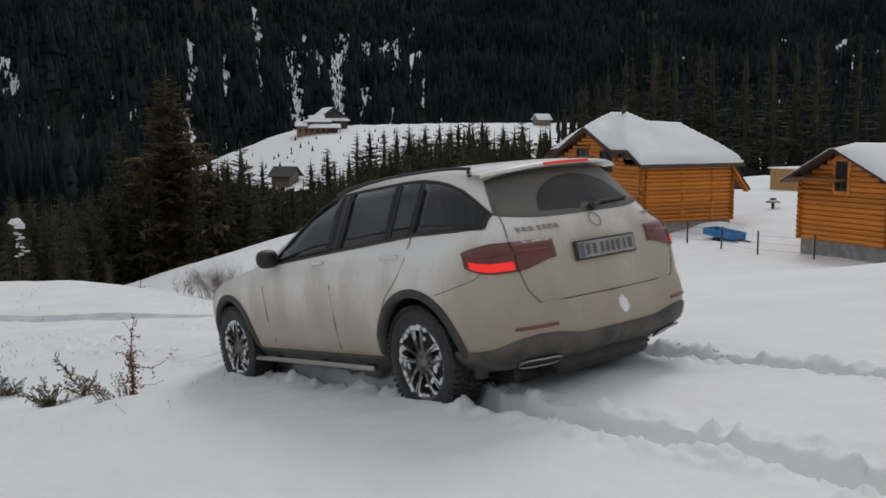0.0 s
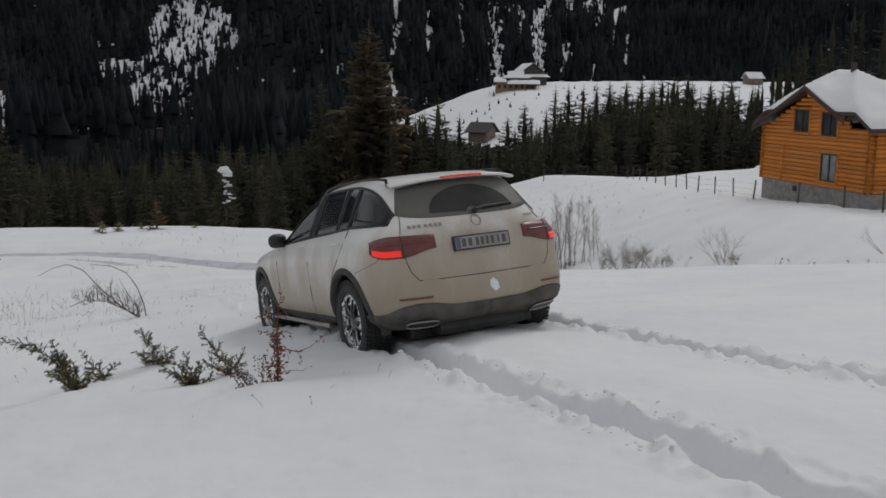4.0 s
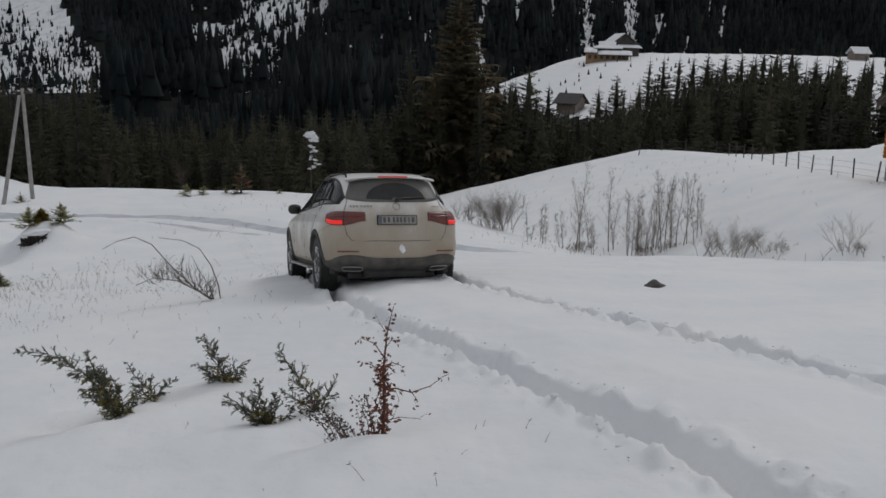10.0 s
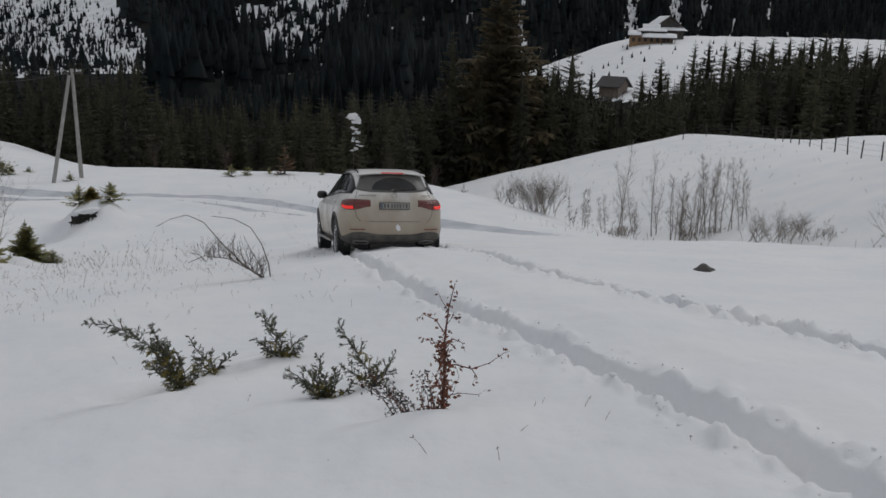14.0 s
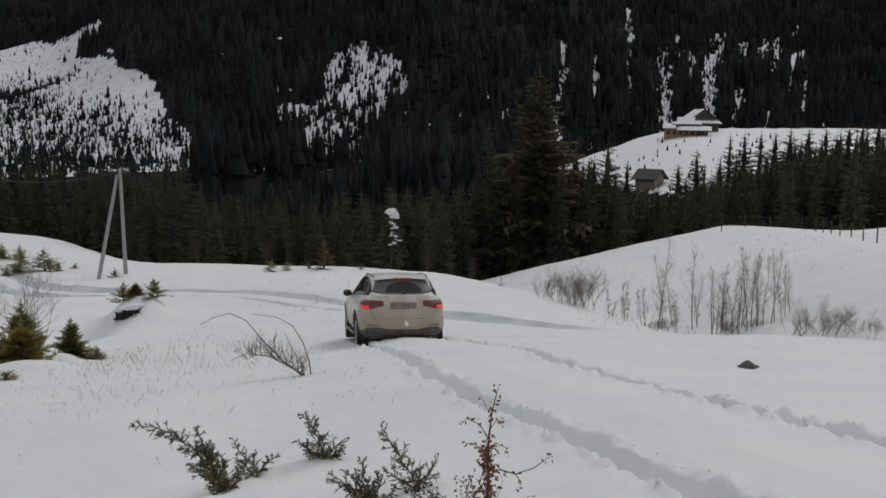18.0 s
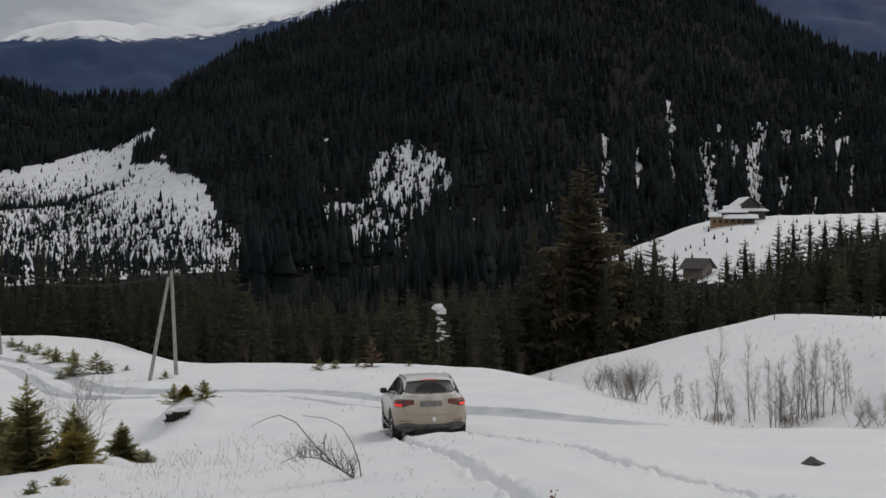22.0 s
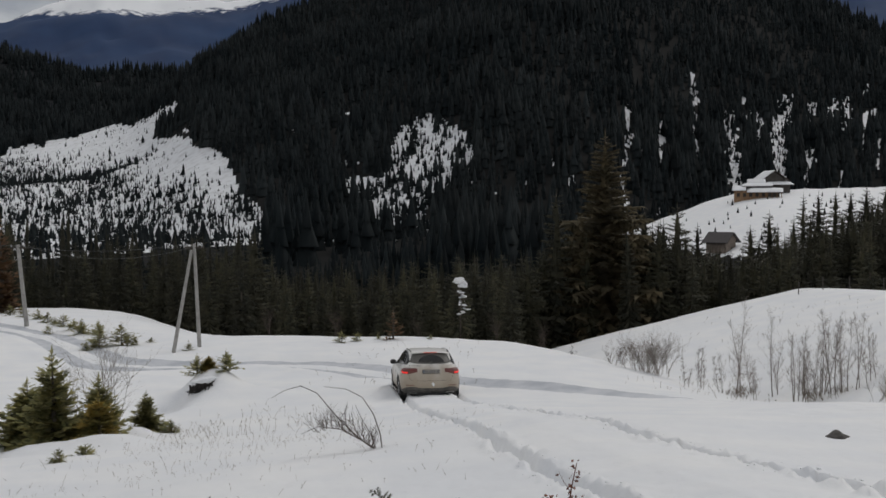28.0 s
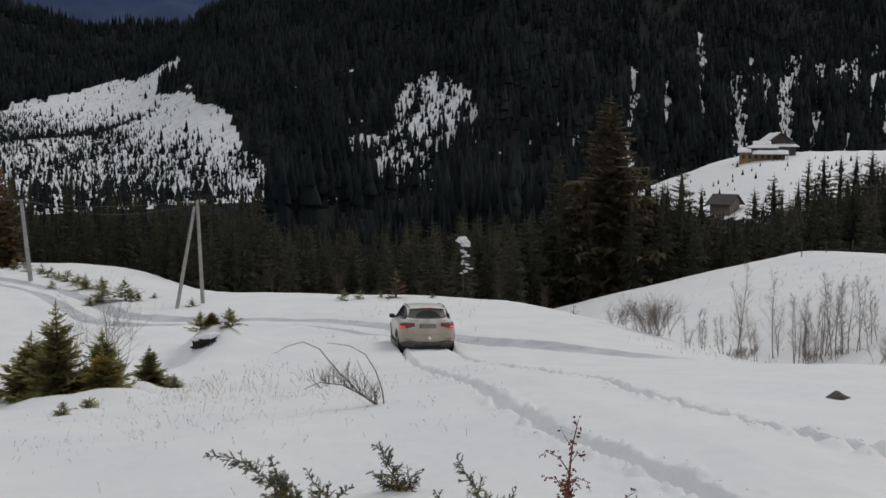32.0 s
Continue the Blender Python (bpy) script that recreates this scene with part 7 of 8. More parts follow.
def red_shrub():
    """The dry shrub with red-brown leaves and thin side branches."""
    rnd = random.Random(9)
    root = tagged(new("dry_shrub"), "dry leafy shrub with a red-brown stem in snow", "shrub")
    root.location = on(0.405, 4.86, -0.02)
    wood, v, f = bmesh.new(), [], []
    def leaf(p, s):
        d = Vector((rnd.gauss(0, 1), rnd.gauss(0, 1), rnd.gauss(-0.4, 0.7))).normalized()
        u = d.orthogonal().normalized()
        i = len(v)
        v.extend((p, p + d * s * 0.5 + u * s * 0.28, p + d * s, p + d * s * 0.5 - u * s * 0.28))
        f.append((i, i + 1, i + 2, i + 3))
    v2, f2 = [], []
    def leaf2(p):
        d = Vector((rnd.gauss(0, 1), rnd.gauss(0, 1), rnd.gauss(0.2, 0.7))).normalized()
        u = d.orthogonal().normalized()
        i, s = len(v2), rnd.uniform(0.014, 0.026)
        v2.extend((p, p + d * s * 0.5 + u * s * 0.3, p + d * s, p + d * s * 0.5 - u * s * 0.3))
        f2.append((i, i + 1, i + 2, i + 3))
    def limb(pts, r, leaves, size):
        add_tube(wood, pts, [r * (1 - 0.8 * k / (len(pts) - 1)) for k in range(len(pts))], 5, cap=False)
        for _ in range(leaves):
            k = rnd.randrange(len(pts) - 1)
            p = Vector(pts[k]).lerp(Vector(pts[k + 1]), rnd.random())
            leaf(p + Vector((rnd.gauss(0, 0.012), rnd.gauss(0, 0.012), rnd.gauss(0, 0.012))), size * rnd.uniform(0.6, 1.3))
    limb([(0, 0, 0), (0.01, 0, 0.2), (0.0, 0, 0.38), (0.01, 0, 0.52), (0.02, 0, 0.62), (0.05, 0, 0.76)], 0.011, 60, 0.030)
    for k in range(280):
        z = 0.42 * rnd.random() ** 1.2
        leaf(Vector((rnd.gauss(0.0, 0.028), rnd.gauss(0, 0.028), z + 0.02)), rnd.uniform(0.018, 0.042))
    limb([(0, 0, 0.28), (0.07, 0, 0.29), (0.16, 0, 0.265), (0.26, 0, 0.30), (0.34, 0, 0.36), (0.37, 0, 0.37)], 0.005, 16, 0.028)
    limb([(0.16, 0, 0.265), (0.19, 0, 0.22), (0.17, 0, 0.18)], 0.003, 5, 0.022)
    limb([(0.01, 0, 0.46), (-0.05, 0, 0.55), (-0.12, 0, 0.58), (-0.16, 0, 0.55)], 0.004, 14, 0.026)
    limb([(0.01, 0, 0.52), (0.05, 0, 0.58), (0.08, 0, 0.55)], 0.003, 7, 0.024)
    limb([(0.0, 0, 0.34), (-0.06, 0.02, 0.42), (-0.14, 0.02, 0.44)], 0.004, 12, 0.026)
    limb([(0.0, 0, 0.40), (0.05, 0, 0.44), (0.10, 0, 0.42), (0.12, 0, 0.36)], 0.004, 12, 0.026)
    limb([(0.02, 0, 0.60), (-0.02, 0, 0.66), (-0.05, 0, 0.72)], 0.0025, 4, 0.02)
    limb([(0, 0, 0.10), (0.1, 0, 0.12), (0.2, 0, 0.11), (0.25, 0, 0.14)], 0.003, 3, 0.02)
    limb([(0, 0, 0.05), (0.06, 0, 0.12), (0.09, 0, 0.22), (0.07, 0, 0.28)], 0.003, 5, 0.02)
    for k in range(5):
        x = rnd.uniform(-0.14, -0.02)
        h = rnd.uniform(0.12, 0.26)
        limb([(x, rnd.gauss(0, 0.04), 0), (x - 0.02, 0, h * 0.5), (x - rnd.uniform(0.0, 0.06), 0, h)], 0.003, 14, 0.024)
    for k in range(11):
        x = rnd.uniform(-0.40, -0.06)
        h = rnd.uniform(0.10, 0.32) * (1.2 + x)
        lean = rnd.uniform(-0.14, 0.02)
        pts = [(x * 0.7, rnd.gauss(0, 0.03), 0), (x * 0.85, 0, h * 0.5), (x + lean * 0.5, 0, h), (x + lean, 0, h + 0.03)]
        limb(pts, 0.003, 3, 0.022)
        for _ in range(34):
            j = rnd.randrange(3)
            leaf2(Vector(pts[j]).lerp(Vector(pts[j + 1]), rnd.random()) + Vector((rnd.gauss(0, 0.018), rnd.gauss(0, 0.015), rnd.gauss(0, 0.012))))
    part("branch", wood, mat("red_brown_stem", (0.10, 0.035, 0.022), 0.8, col2=(0.16, 0.07, 0.05), scale=12), root, "", True)
    me = bpy.data.meshes.new("leaves")
    me.from_pydata(v, [], f)
    me.materials.append(DRY_LEAF)
    shared("leaves", me, root, None, "withered red-brown leaves")
    me = bpy.data.meshes.new("leaves")
    me.from_pydata(v2, [], f2)
    me.materials.append(mat("grey_black_leaf", (0.03, 0.03, 0.026), 0.7, col2=(0.075, 0.07, 0.06), scale=20, island=0.3))
    shared("leaves", me, root, None, "small grey-black leaves")


red_shrub()


def arch_shrub():
    rnd = random.Random(14)
    root = tagged(new("arching_shrub"), "leafless shrub with long arching canes in snow", "shrub")
    root.matrix_basis = Matrix.Translation(on(-1.475, 12.88, -0.03)) @ Matrix.Diagonal((0.92, 0.92, 0.92, 1))
    bm = bmesh.new()
    def cane(pts, r):
        add_tube(bm, pts, [r * (1 - 0.7 * k / (len(pts) - 1)) for k in range(len(pts))], 5, cap=False)
    cane([(0.05, 0, 0), (0.02, 0, 0.25), (-0.08, 0, 0.55), (-0.25, 0.05, 0.80), (-0.5, 0.05, 0.93), (-0.85, 0.05, 0.97)], 0.011)
    cane([(-0.05, 0, 0), (-0.35, 0, 0.22), (-0.68, 0, 0.55), (-0.95, 0, 0.88), (-1.2, 0, 0.99), (-1.45, 0, 0.92), (-1.66, 0, 0.80)], 0.011)
    cane([(-0.03, 0, 0), (-0.3, 0, 0.17), (-0.6, 0, 0.32), (-0.95, 0, 0.36), (-1.2, 0, 0.24)], 0.013)
    cane([(-0.04, 0, 0), (-0.12, -0.05, 0.26), (-0.26, -0.06, 0.50), (-0.36, -0.05, 0.72)], 0.008)
    def twig(p, d, ln, r, level):
        a = p + d * ln * 0.5 + Vector((rnd.gauss(0, 0.02), rnd.gauss(0, 0.02), 0.015))
        e = a + (d + Vector((rnd.gauss(0, 0.2), rnd.gauss(0, 0.2), 0.25))).normalized() * ln * 0.5
        cane([p, a, e], r)
        for _ in range(3 if level == 0 else 0):
            twig(p.lerp(e, rnd.uniform(0.3, 0.9)), (d + Vector((rnd.gauss(0, 0.55), rnd.gauss(0, 0.4), rnd.gauss(0.15, 0.4)))).normalized(), ln * rnd.uniform(0.35, 0.6), r * 0.6, 1)
    for k in range(75):
        q = rnd.random()
        p = Vector((-0.05 - 0.95 * q, rnd.gauss(0, 0.05), 0.34 * math.sin(min(1, 1.15 * q) * 1.9) * (1 if q < 0.8 else 0.9)))
        if rnd.random() < 0.2:
            p = Vector((-0.06, 0, 0)).lerp(Vector((-0.55, 0, 0.55)), q)
        d = Vector((rnd.uniform(-0.9, 0.6), rnd.gauss(0, 0.4), rnd.uniform(0.3, 1.0))).normalized()
        twig(p, d, rnd.uniform(0.14, 0.36), 0.0045, 0)
    part("cane", bm, TWIG, root, "", True)


arch_shrub()


def young_fir(name, x, y, h, seed, label, r=None, mt=None, wild=False):
    rnd = random.Random(seed)
    root = tagged(new(name), label, "tree", "young firs by the track")
    root.location = on(x, y, -0.08)
    r = r or 0.38 * h
    v, f = [], []
    def spray(p, d, ln):
        s = d.cross(Vector((0, 0, 1))).normalized()
        n = 8 if wild else 10
        i = len(v)
        v.extend((p - s * 0.012 * h, p + s * 0.012 * h, p + d * ln))
        f.append((i, i + 1, i + 2))
        for k in range(1, n):
            q = p + d * ln * k / n
            for e in (-1, 1):
                b = (d * 0.7 + s * e * 0.8 + Vector((0, 0, rnd.gauss(-0.05, 0.2)))).normalized() * ln * 0.42 * (1.1 - k / n) * rnd.uniform(0.7, 1.2)
                t = d * ln * 0.07
                i = len(v)
                v.extend((q - t, q + t, q + b + t * 0.5, q + b - t * 0.5))
                f.append((i, i + 1, i + 2, i + 3))
    wh = 10 if wild else 20
    for i in range(wh):
        q = i / (wh - 1)
        z = h * (0.05 + 0.93 * q)
        rad = r * (1 - q) ** 0.85 + 0.03 * h
        for k in range((8 if wild else 15) if q < 0.75 else 5):
            a = rnd.uniform(0, math.tau)
            d = Vector((math.cos(a), math.sin(a), rnd.uniform(-0.15, 0.35) + 0.5 * q)).normalized()
            spray(Vector((0, 0, z)), d, rad * (rnd.uniform(0.3, 1.5) if wild else rnd.uniform(0.6, 1.2)))
    spray(Vector((0, 0, h * 0.93)), Vector((0.05, 0, 1)).normalized(), h * 0.12)
    me = bpy.data.meshes.new("crown")
    me.from_pydata(v, [], f)
    me.materials.append(mt or NEEDLE_NEAR)
    shared("trunk", trunk_mesh(h, 0.03 * h, None, 0.004), root)
    shared("crown", me, root)
    return root


FIR_YELLOW = mat("yellowish_fir_needles", (0.14, 0.13, 0.035), 0.8, col2=(0.42, 0.30, 0.07), scale=2.2, rnd=0.1, contrast=(0.4, 0.6))
LARCH = mat("rusty_larch", (0.10, 0.05, 0.02), 0.8, col2=(0.17, 0.09, 0.035), scale=4)
young_fir("young_fir", -9.95, 20.9, 2.4, 51, "bushy young fir beside the track, dark green", 0.98)
young_fir("young_fir", -10.9, 21.6, 1.7, 61, "bushy young fir beside the track, dark green", 0.95)
young_fir("young_fir", -8.75, 20.6, 1.3, 52, "bushy young fir with yellowish lower boughs", 0.72, FIR_YELLOW)
young_fir("young_fir", -8.95, 21.1, 1.75, 62, "bushy young fir beside the track, dark green", 0.80)
young_fir("young_fir", -8.75, 23.6, 1.15, 53, "small young fir standing in snow", 0.58)
young_fir("young_fir", -8.0, 23.3, 0.45, 63, "tiny fir seedling in the snow", 0.35, wild=True)
young_fir("young_fir", -9.65, 30.9, 0.8, 54, "small fir on a snowy mound", 0.48, wild=True)
young_fir("young_fir", -9.25, 30.9, 0.55, 64, "small yellowish fir on a snowy mound", 0.42, FIR_YELLOW)
young_fir("young_fir", -8.65, 30.9, 0.75, 55, "small fir on a snowy mound", 0.5, wild=True)
young_fir("young_fir", -7.4, 15.7, 0.34, 56, "tiny fir seedling in the snow", 0.22, wild=True)
young_fir("young_fir", -7.5, 17.0, 0.3, 57, "tiny fir seedling in the snow", 0.25, wild=True)
young_fir("larch_sapling", -4.84, 51.3, 1.9, 58, "rusty brown larch sapling on the snowy crest", 0.6, LARCH, wild=True)
young_fir("larch_tree", -35.2, 66.5, 7.2, 59, "rusty brown larch beside the power pole", 1.5, LARCH)
rs3 = random.Random(33)
for k, (x, y, h) in enumerate(((-25.9, 54.2, 0.7), (-26.3, 57.2, 0.9), (-24.8, 55.3, 0.8), (-20.6, 49.0, 1.3), (-19.5, 49.3, 1.4), (-18.9, 49.7, 0.5), (-18.4, 50.8, 0.4), (-15.0, 46.8, 0.6), (-31.2, 61.8, 0.9), (-29.4, 60.2, 0.8), (-28.0, 58.6, 0.8), (-27.2, 57.9, 0.6), (-23.6, 53.7, 1.0), (-22.4, 53.2, 1.0), (-21.6, 51.2, 0.7), (-20.0, 51.2, 0.6), (-33, 63.5, 0.9), (-7.6, 50.3, 0.8), (-6.8, 50.8, 0.6), (-5.7, 51.5, 0.5), (-2.8, 51.5, 0.4), (-21.0, 48.2, 0.6))):
    young_fir("dwarf_fir", x, y, h, 60 + k, "low scruffy fir half buried in snow", h * rs3.uniform(0.45, 0.75), wild=True)


def sapling(seed, h, stems, dense=36):
    """A clump of slim upright stems with many fine ascending twigs."""
    rnd = random.Random(seed)
    root = tagged(new("bare_sapling"), "slender leafless birch sapling standing in snow" if stems < 3 else "clump of slender leafless birch saplings in snow", "tree", "saplings in the hollow")
    for k in range(stems):
        bm = bmesh.new()
        a, hh = rnd.uniform(0, math.tau), h * (1 if k == 0 else rnd.uniform(0.6, 1.0))
        o = Vector((math.cos(a) * 0.16 * min(k, 2), math.sin(a) * 0.16 * min(k, 2), -0.1))
        d = Vector((rnd.gauss(0, 0.07), rnd.gauss(0, 0.07), 1)).normalized()
        pts = [o]
        for q in range(8):
            d = (d + Vector((rnd.gauss(0, 0.05), rnd.gauss(0, 0.05), 0.08))).normalized()
            pts.append(pts[-1] + d * hh / 8)
        r0 = 0.0062 * hh + 0.004
        add_tube(bm, pts, [r0 * (1 - 0.115 * q) for q in range(9)], 5, cap=False)
        for _ in range(dense):
            u = rnd.uniform(0.12, 0.97)
            i = min(7, int(u * 8))
            p = pts[i].lerp(pts[i + 1], u * 8 - i)
            b = rnd.uniform(0, math.tau)
            t = Vector((math.cos(b) * 0.75, math.sin(b) * 0.75, 0.75)).normalized()
            ln = hh * rnd.uniform(0.10, 0.30) * (1.1 - 0.75 * u)
            m = p + t * ln * 0.5
            e = m + (t + Vector((0, 0, 0.35))).normalized() * ln * 0.5
            add_tube(bm, [p, m, e], [0.006, 0.004, 0.0018], 3, cap=False)
            for _ in range(3):
                c = p.lerp(e, rnd.uniform(0.25, 0.9))
                add_tube(bm, [c, c + Vector((rnd.gauss(0, 0.5), rnd.gauss(0, 0.5), 0.7)).normalized() * ln * rnd.uniform(0.3, 0.6)], [0.0042, 0.002], 3, cap=False)
        part("stem", bm, SAPLING, root, "", True)
    return root


PALE_TWIG = mat("pale_twig", (0.22, 0.195, 0.17), 0.85, col2=(0.36, 0.325, 0.29), scale=4, rnd=0.15)
SAPLING = mat("sapling_bark", (0.17, 0.145, 0.125), 0.85, col2=(0.30, 0.265, 0.235), scale=3, rnd=0.2)
# bare saplings and thickets in the hollow
for k, (x, y, h, st) in enumerate(((8.9, 40.2, 1.4, 2), (9.9, 41.5, 2.0, 2), (11.9, 45.4, 2.2, 2), (12.6, 45.7, 4.8, 3), (13.5, 46.2, 2.6, 1), (14.0, 44.4, 4.4, 1), (14.3, 44.6, 2.8, 2), (14.2, 42.0, 3.3, 3), (14.9, 43.0, 3.2, 3), (15.1, 42.1, 2.6, 2), (15.5, 42.1, 3.9, 3), (15.6, 41.3, 3.8, 3), (15.9, 41.0, 3.4, 3), (16.3, 40.4, 3.5, 3), (17.0, 40.6, 2.6, 3), (10.6, 45.0, 1.9, 2), (13.0, 44.0, 2.0, 2), (14.6, 41.4, 2.4, 3))):
    sapling(300 + k, h, st).location = on(x, y)
for k, (x, y, h, st, mt_) in enumerate(((7.3, 42.8, 1.2, 26, 0), (7.9, 42.2, 1.5, 44, 0), (16.3, 37.0, 0.95, 20, 1), (16.7, 35.6, 1.1, 22, 1), (17.1, 34.8, 1.0, 18, 1), (17.6, 33.5, 0.4, 10, 0), (18.6, 30.9, 1.2, 7, 1), (18.75, 30.5, 0.45, 14, 0), (6.3, 44.2, 0.9, 9, 0), (12.9, 45.5, 0.5, 24, 2), (15.0, 41.4, 0.45, 22, 2), (15.7, 40.8, 0.4, 24, 0), (12.0, 44.5, 0.35, 14, 0))):
    b = twig_bush("bare_thicket", "dense leafless brown thicket on snow" if mt_ < 2 else "tuft of dry brown grass at the feet of the saplings", "bush", 100 + k, st, h, 0.42 if mt_ == 0 else 0.55, branch=9, r0=0.011, fork=2, mt=(SAPLING, PALE_TWIG, STALK)[mt_])
    b.location = on(x, y)
# brown bare shrubs and thin trunks along the crest, before the spruces
rs2 = random.Random(91)
for k in range(9):
    x = rs2.uniform(-15, 9)
    y = rs2.uniform(55.5, 60)
    b = twig_bush("bare_shrub", "brown leafless shrub at the edge of the wood", "shrub", 400 + k, rs2.choice((2, 3, 5)), rs2.uniform(0.8, 1.9), rs2.uniform(0.08, 0.2), branch=8, r0=0.018, mt=BROWN_TWIG)
    b.location = on(x, y)
b = twig_bush("bare_shrub", "tall leafless grey shrub beside the firs", "shrub", 130, 9, 2.3, 0.26, branch=9, r0=0.012, mt=PALE_TWIG)
b.location = on(-9.2, 22.0)
b = twig_bush("bent_twig", "bent leafless twig lying over the snow", "twig", 131, 3, 1.2, 0.3, lean=(-1.3, 0.2), branch=4, r0=0.008)
b.location = on(20.7, 24.2)


def pole_pair():
    p = tagged(new("power_pole"), "grey concrete power pole with a slanting brace", "pole")
    conc = mat("grey_concrete", (0.26, 0.25, 0.235), 0.85, col2=(0.36, 0.35, 0.33), scale=3, bump=0.3)
    def bar(a, b, r0, r1, nm, parent):
        bm = bmesh.new()
        add_tube(bm, [a, b], [r0, r1], 8)
        return part(nm, bm, conc, parent)
    foot, brace = (-14.85, 48.24), (-15.6, 45.6)
    z1, z2 = float(snow(*foot)), float(snow(*brace))
    top = Vector((-15.05, 48.2, -0.42))
    bar((foot[0], foot[1], z1 - 1), top, 0.115, 0.085, "post", p)
    bar((brace[0], brace[1], z2 - 1), top - Vector((0.15, 0, 0.35)), 0.105, 0.08, "brace", p)
    q = tagged(new("power_pole"), "leaning grey concrete power pole on the bank", "pole")
    z3 = float(snow(-28.3, 56.6))
    top2 = Vector((-28.75, 56.5, -0.8))
    bar((-28.3, 56.6, z3 - 1), top2, 0.15, 0.11, "post", q)
    for pole_, t in ((p, top), (q, top2)):
        bm = bmesh.new()
        add_box(bm, (t.x - 0.5, t.y - 0.05, t.z - 0.25), (t.x + 0.5, t.y + 0.05, t.z - 0.15), 0.01)
        part("crossarm", bm, FRAME, pole_)
        for dx in (-0.42, 0.42):
            bm = bmesh.new()
            add_lathe(bm, [(t.z - 0.15, 0.02), (t.z - 0.1, 0.045), (t.z - 0.02, 0.04), (t.z + 0.0, 0.015)], "z", 8)
            bmesh.ops.translate(bm, verts=bm.verts, vec=(t.x + dx, t.y, 0))
            part("insulator", bm, CURTAIN, pole_)
    far = Vector((-66, 72, 1.2))
    for k, (dx, sag) in enumerate(((-0.42, 0.35), (0.42, 0.8))):
        for a, b in ((top, top2), (top2, far)):
            bm = bmesh.new()
            add_tube(bm, [a.lerp(b, u) + Vector((dx, 0, -0.05 - 4 * sag * u * (1 - u))) for u in np.linspace(0, 1, 15)], 0.008, 4)
            tagged(part("power_wire", bm, mat("wire_metal", (0.14, 0.14, 0.14), 0.5, metal=0.6) if k == 0 and a is top else bpy.data.materials["wire_metal"]), "thin sagging power wire between the poles", "wire", "power wires")


pole_pair()


def rock():
    bm = bmesh.new()
    bmesh.ops.create_icosphere(bm, subdivisions=3, radius=1)
    for v in bm.verts:
        k = 1 + 0.35 * noise.noise(v.co * 1.7 + Vector((3, 1, 2)))
        v.co = Vector((0.15 * v.co.x * k, 0.12 * v.co.y * k, 0.10 * v.co.z * k * (1.2 - 1.0 * abs(v.co.x))))
    r = part("rock", bm, mat("dark_rock", (0.06, 0.055, 0.05), 0.85, col2=(0.11, 0.10, 0.09), scale=12, bump=0.8), None, "dark earthy stone lying bare in the snow", True)
    tagged(r, category="rock")
    r.location = on(4.30, 11.28, -0.01)


rock()


def stump():
    s = tagged(new("snowy_stump"), "root stump in a dark hollow under a lip of snow on a mound", "stump")
    bm = bmesh.new()
    bmesh.ops.create_icosphere(bm, subdivisions=3, radius=1)
    for v in bm.verts:
        k = 1 + 0.75 * noise.noise(v.co * 2.3) + 0.4 * noise.noise(v.co * 6.1)
        v.co = Vector((0.36 * v.co.x * k, 0.20 * v.co.y * k, 0.19 * v.co.z * k + 0.12 * v.co.x))
    # near-black colour on clod and roots carries the shade of the hollow
    earth = mat("shaded_hollow_earth", (0.012, 0.010, 0.009), 0.9, col2=(0.03, 0.025, 0.02), scale=9, bump=0.6)
    part("clod", bm, earth, s, "", True)
    for k in range(7):
        x0 = -0.34 + 0.11 * k
        bm = bmesh.new()
        add_tube(bm, [(x0, -0.05, 0.05 + 0.05 * (k % 3)), (x0 + 0.05, -0.20, 0.02 + 0.3 * x0), (x0 + 0.02, -0.27, -0.14 + 0.3 * x0)], [0.035, 0.024, 0.008], 6)
        part("root", bm, earth, s)
    for o, w in (((0.10, 0.10, 0.20), (0.42, 0.28, 0.11)), ((-0.22, 0.08, 0.10), (0.22, 0.2, 0.09))):
        bm = bmesh.new()
        bmesh.ops.create_icosphere(bm, subdivisions=3, radius=1)
        for v in bm.verts:
            k = 1 + 0.4 * noise.noise(v.co * 1.7 + Vector(o))
            v.co = Vector((o[0] + w[0] * v.co.x * k, o[1] + w[1] * v.co.y * k, o[2] + w[2] * v.co.z * k + 0.12 * v.co.x * w[0]))
        part("snow_cap", bm, SNOW, s, "", True)
    s.location = on(-9.25, 29.95, 0.02)


stump()


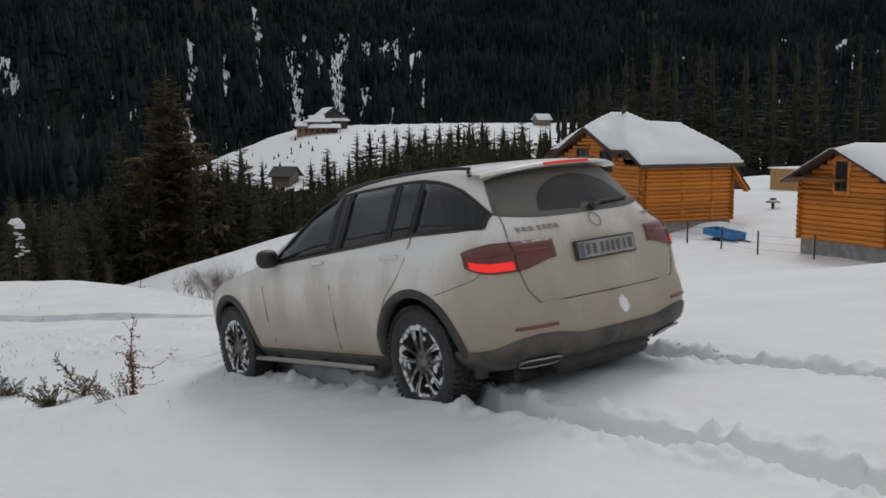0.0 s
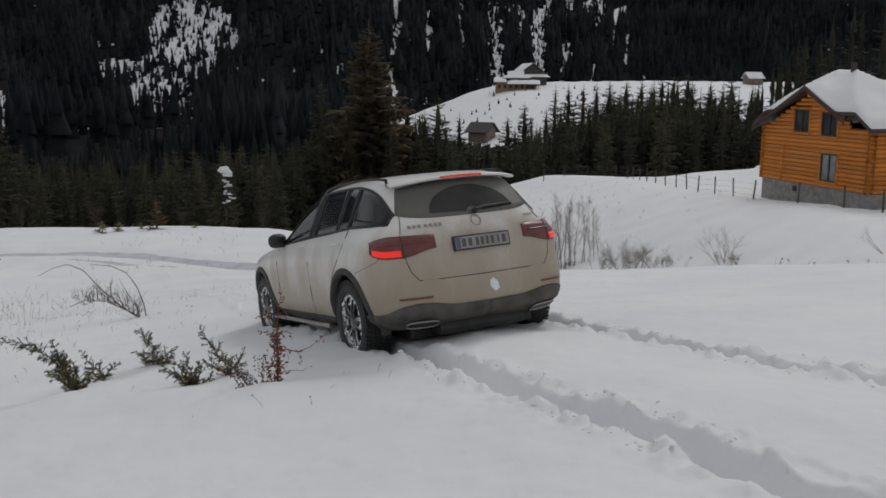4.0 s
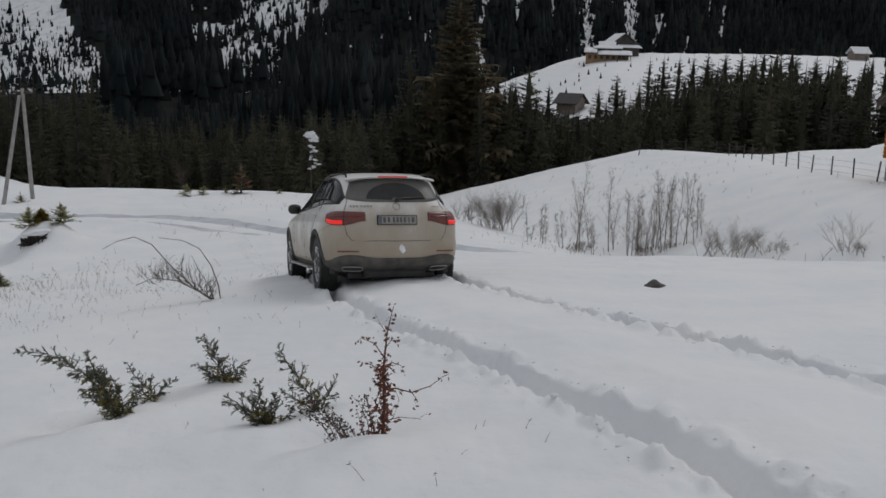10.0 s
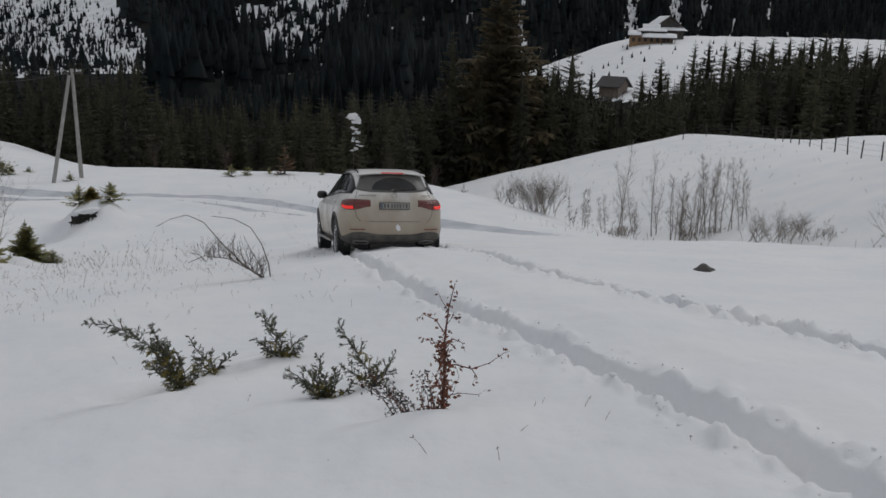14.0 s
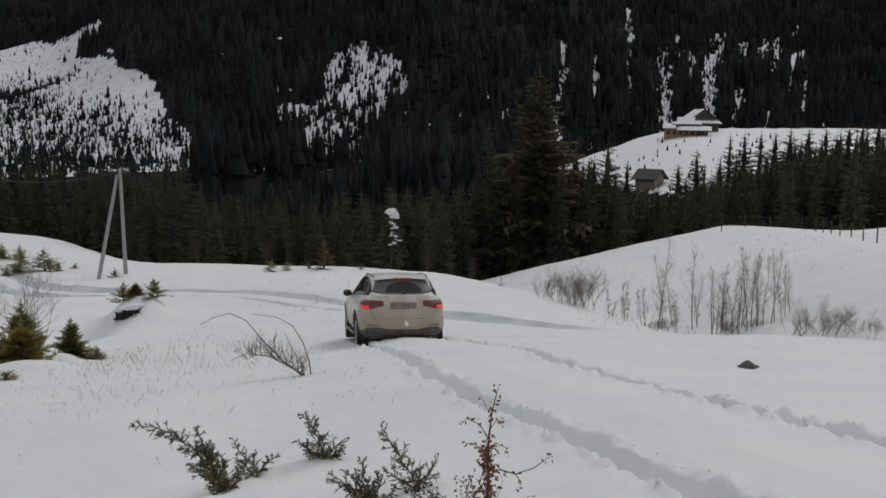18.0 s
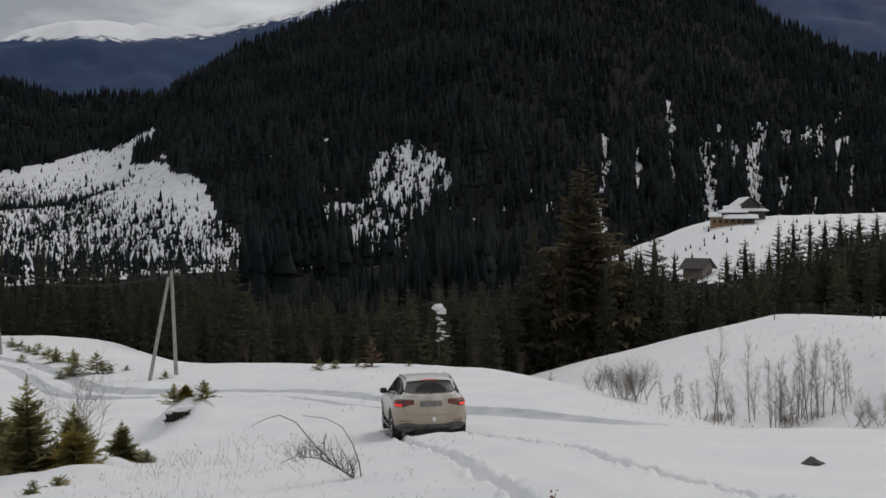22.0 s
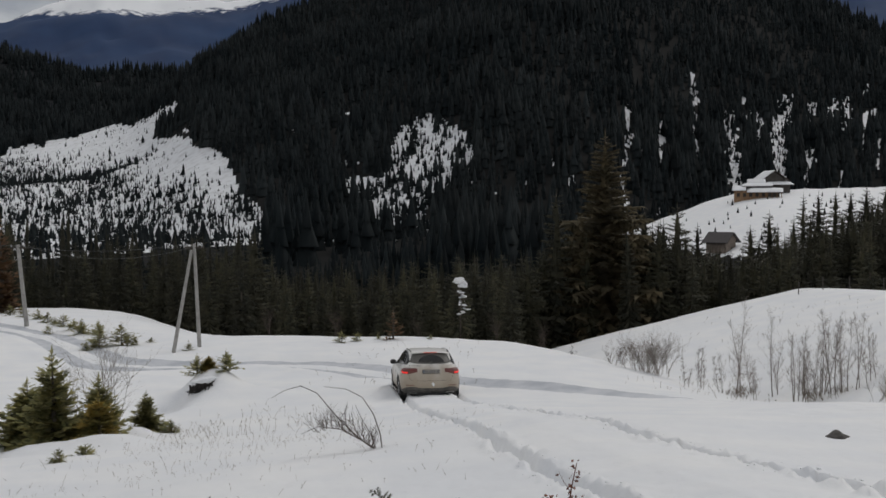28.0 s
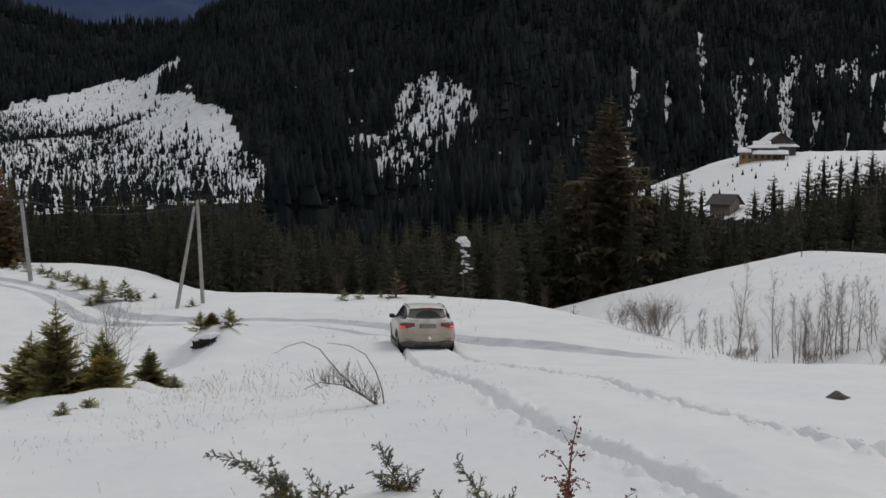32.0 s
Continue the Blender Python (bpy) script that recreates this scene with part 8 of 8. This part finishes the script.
def snowy_snag():
    s = tagged(new("snowy_snag"), "bare tree hung with clumps of white snow", "tree")
    shared("trunk", trunk_mesh(10, 0.12), s)
    rnd = random.Random(8)
    caps = [(0.05, 9.9, 0.62, 0.42), (-0.35, 9.75, 0.45, 0.34), (0.45, 9.45, 0.50, 0.36), (0.15, 9.2, 0.42, 0.30), (0.7, 9.1, 0.30, 0.22)]
    caps += [(rnd.gauss(0.25, 0.30), rnd.uniform(5.4, 8.9), rnd.uniform(0.12, 0.30), rnd.uniform(0.08, 0.2)) for _ in range(24)]
    for x_, z_, w_, h_ in caps:
        o = Vector((x_, rnd.gauss(0, 0.2), z_))
        bm = bmesh.new()
        bmesh.ops.create_icosphere(bm, subdivisions=3, radius=1)
        for v in bm.verts:
            q = 1 + 0.55 * noise.noise(v.co * 1.6 + o) + 0.35 * noise.noise(v.co * 4.1 + o)
            v.co = o + Vector((w_ * v.co.x * q, 0.7 * w_ * v.co.y * q, h_ * v.co.z * q * (1 if v.co.z > 0 else 0.7)))
        part("snow_clump", bm, SNOW, s, "", True)
    bm = bmesh.new()
    for k in range(40):
        p, a = Vector((0, 0, rnd.uniform(3, 9.8))), rnd.uniform(0, math.tau)
        add_tube(bm, [p, p + Vector((0.5 * math.cos(a), 0.5 * math.sin(a), 0.25)), p + Vector((0.9 * math.cos(a), 0.9 * math.sin(a), 0.3))], [0.03, 0.02, 0.008], 4)
    part("branch", bm, BARK, s)
    s.matrix_basis = Matrix.Translation((-1.32, 62.0, -8.9)) @ Matrix.Diagonal((0.54, 0.54, 0.54, 1))


snowy_snag()


def dry_grass():
    """Thin dead stalks standing through the snow."""
    rnd = random.Random(17)
    bm = bmesh.new()
    def stalk(x, y, h, r):
        p = on(x, y, -0.03)
        a = rnd.uniform(0, math.tau)
        l = rnd.uniform(0.1, 0.9) * h
        t = p + Vector((math.cos(a) * l, math.sin(a) * l, h))
        m = p.lerp(t, 0.55) + Vector((0, 0, 0.08 * h))
        add_tube(bm, [p, m, t], [r, r * 0.8, r * 0.4], 3, cap=False)
        if rnd.random() < 0.6:
            for _ in range(4):
                d = Vector((rnd.gauss(0, 1), rnd.gauss(0, 1), rnd.gauss(0.5, 0.6))).normalized() * h * 0.16
                add_tube(bm, [t - d * 0.3, t + d], [r * 1.1, r * 0.5], 3, cap=False)
    for _ in range(420):
        cx, cy = rnd.choice(((-4.5, 15.5), (-5.5, 17), (-3.6, 13), (-6.5, 19), (-3, 16.5), (-5, 11.5)))
        x, y = rnd.gauss(cx, 1.1), rnd.gauss(cy, 1.3)
        stalk(x, y, rnd.uniform(0.03, 0.11) + 0.12 * (rnd.random() < 0.08), 0.0022)
    for _ in range(24):
        x, y = rnd.uniform(-7, 0.3), rnd.uniform(4.5, 9)
        stalk(x, y, rnd.uniform(0.03, 0.12), 0.0014)
    for _ in range(220):
        x, y = rnd.uniform(-7.5, 0.3), rnd.uniform(9.5, 19)
        stalk(x, y, rnd.uniform(0.03, 0.12), 0.002)
    for _ in range(70):
        x, y = rnd.uniform(-7, 0.0), rnd.uniform(33, 50)
        stalk(x, y, rnd.uniform(0.08, 0.25), 0.006)
    for x, y in ((0.9, 4.7), (0.95, 4.75), (1.15, 4.6), (1.2, 4.35), (0.3, 4.2), (0.62, 4.0), (0.75, 4.35), (1.5, 3.9), (-0.2, 4.3), (1.62, 4.5), (-0.4, 9.6), (-0.2, 9.2), (0.1, 9.9)):
        stalk(x, y, rnd.uniform(0.05, 0.12), 0.0018)
    for _ in range(120):
        x, y = rnd.gauss(-6.2, 1.2), rnd.gauss(22, 2.4)
        stalk(x, y, rnd.uniform(0.10, 0.34), 0.0035)
    for _ in range(90):
        q = rnd.random()
        x, y = 13.0 + 5 * q + rnd.gauss(0, 0.5), 17.5 - 4 * q + rnd.gauss(0, 0.6)
        stalk(x, y, rnd.uniform(0.12, 0.45), 0.005)
    for _ in range(170):
        x, y = rnd.uniform(9, 25), rnd.uniform(36, 70)
        stalk(x, y, rnd.uniform(0.08, 0.3), 0.009)
    for _ in range(110):
        x, y = rnd.uniform(5, 14), rnd.uniform(17, 40)
        if x > float(BROW_X(y)) - 2:
            stalk(x, y, rnd.uniform(0.1, 0.4), 0.006)
    me = bm_mesh("dry_grass", bm, STALK)
    tagged(new("dry_grass", me), "thin dry grass stalks poking through the snow", "grass", kind="stuff")


def snow_crumbs():
    """Small lumps of broken snow along the edges of the wheel ruts."""
    rnd = random.Random(23)
    base = bmesh.new()
    bmesh.ops.create_icosphere(base, subdivisions=1, radius=1)
    base.verts.ensure_lookup_table()
    co = [v.co.copy() for v in base.verts]
    fc = [[v.index for v in q.verts] for q in base.faces]
    base.free()
    v, f = [], []
    for _ in range(900):
        y = 1.5 + 31 * rnd.random() ** 1.4
        side = rnd.choice((RUT_L, RUT_R))
        e = rnd.choice((-1, 1)) * (0.15 + abs(rnd.gauss(0, 0.05)))
        x = float(CAR_X(y) + side(y)) + e
        c = rnd.uniform(0.004, 0.011) * (1 + 0.8 * (rnd.random() < 0.1))
        p = on(x, y, 0.2 * c)
        i = len(v)
        k = Vector((rnd.uniform(0.7, 1.5), rnd.uniform(0.7, 1.5), rnd.uniform(0.5, 0.9))) * c
        v.extend(p + Vector((q.x * k.x, q.y * k.y, q.z * k.z)) * rnd.uniform(0.8, 1.2) for q in co)
        f.extend([j + i for j in q] for q in fc)
    me = bpy.data.meshes.new("snow_crumbs")
    me.from_pydata(v, [], f)
    me.polygons.foreach_set("use_smooth", np.ones(len(f), bool))
    me.materials.append(SNOW)
    tagged(new("snow_crumbs", me), "small crumbs of broken snow beside the wheel ruts", "snow", kind="stuff")


snow_crumbs()
dry_grass()


motions()
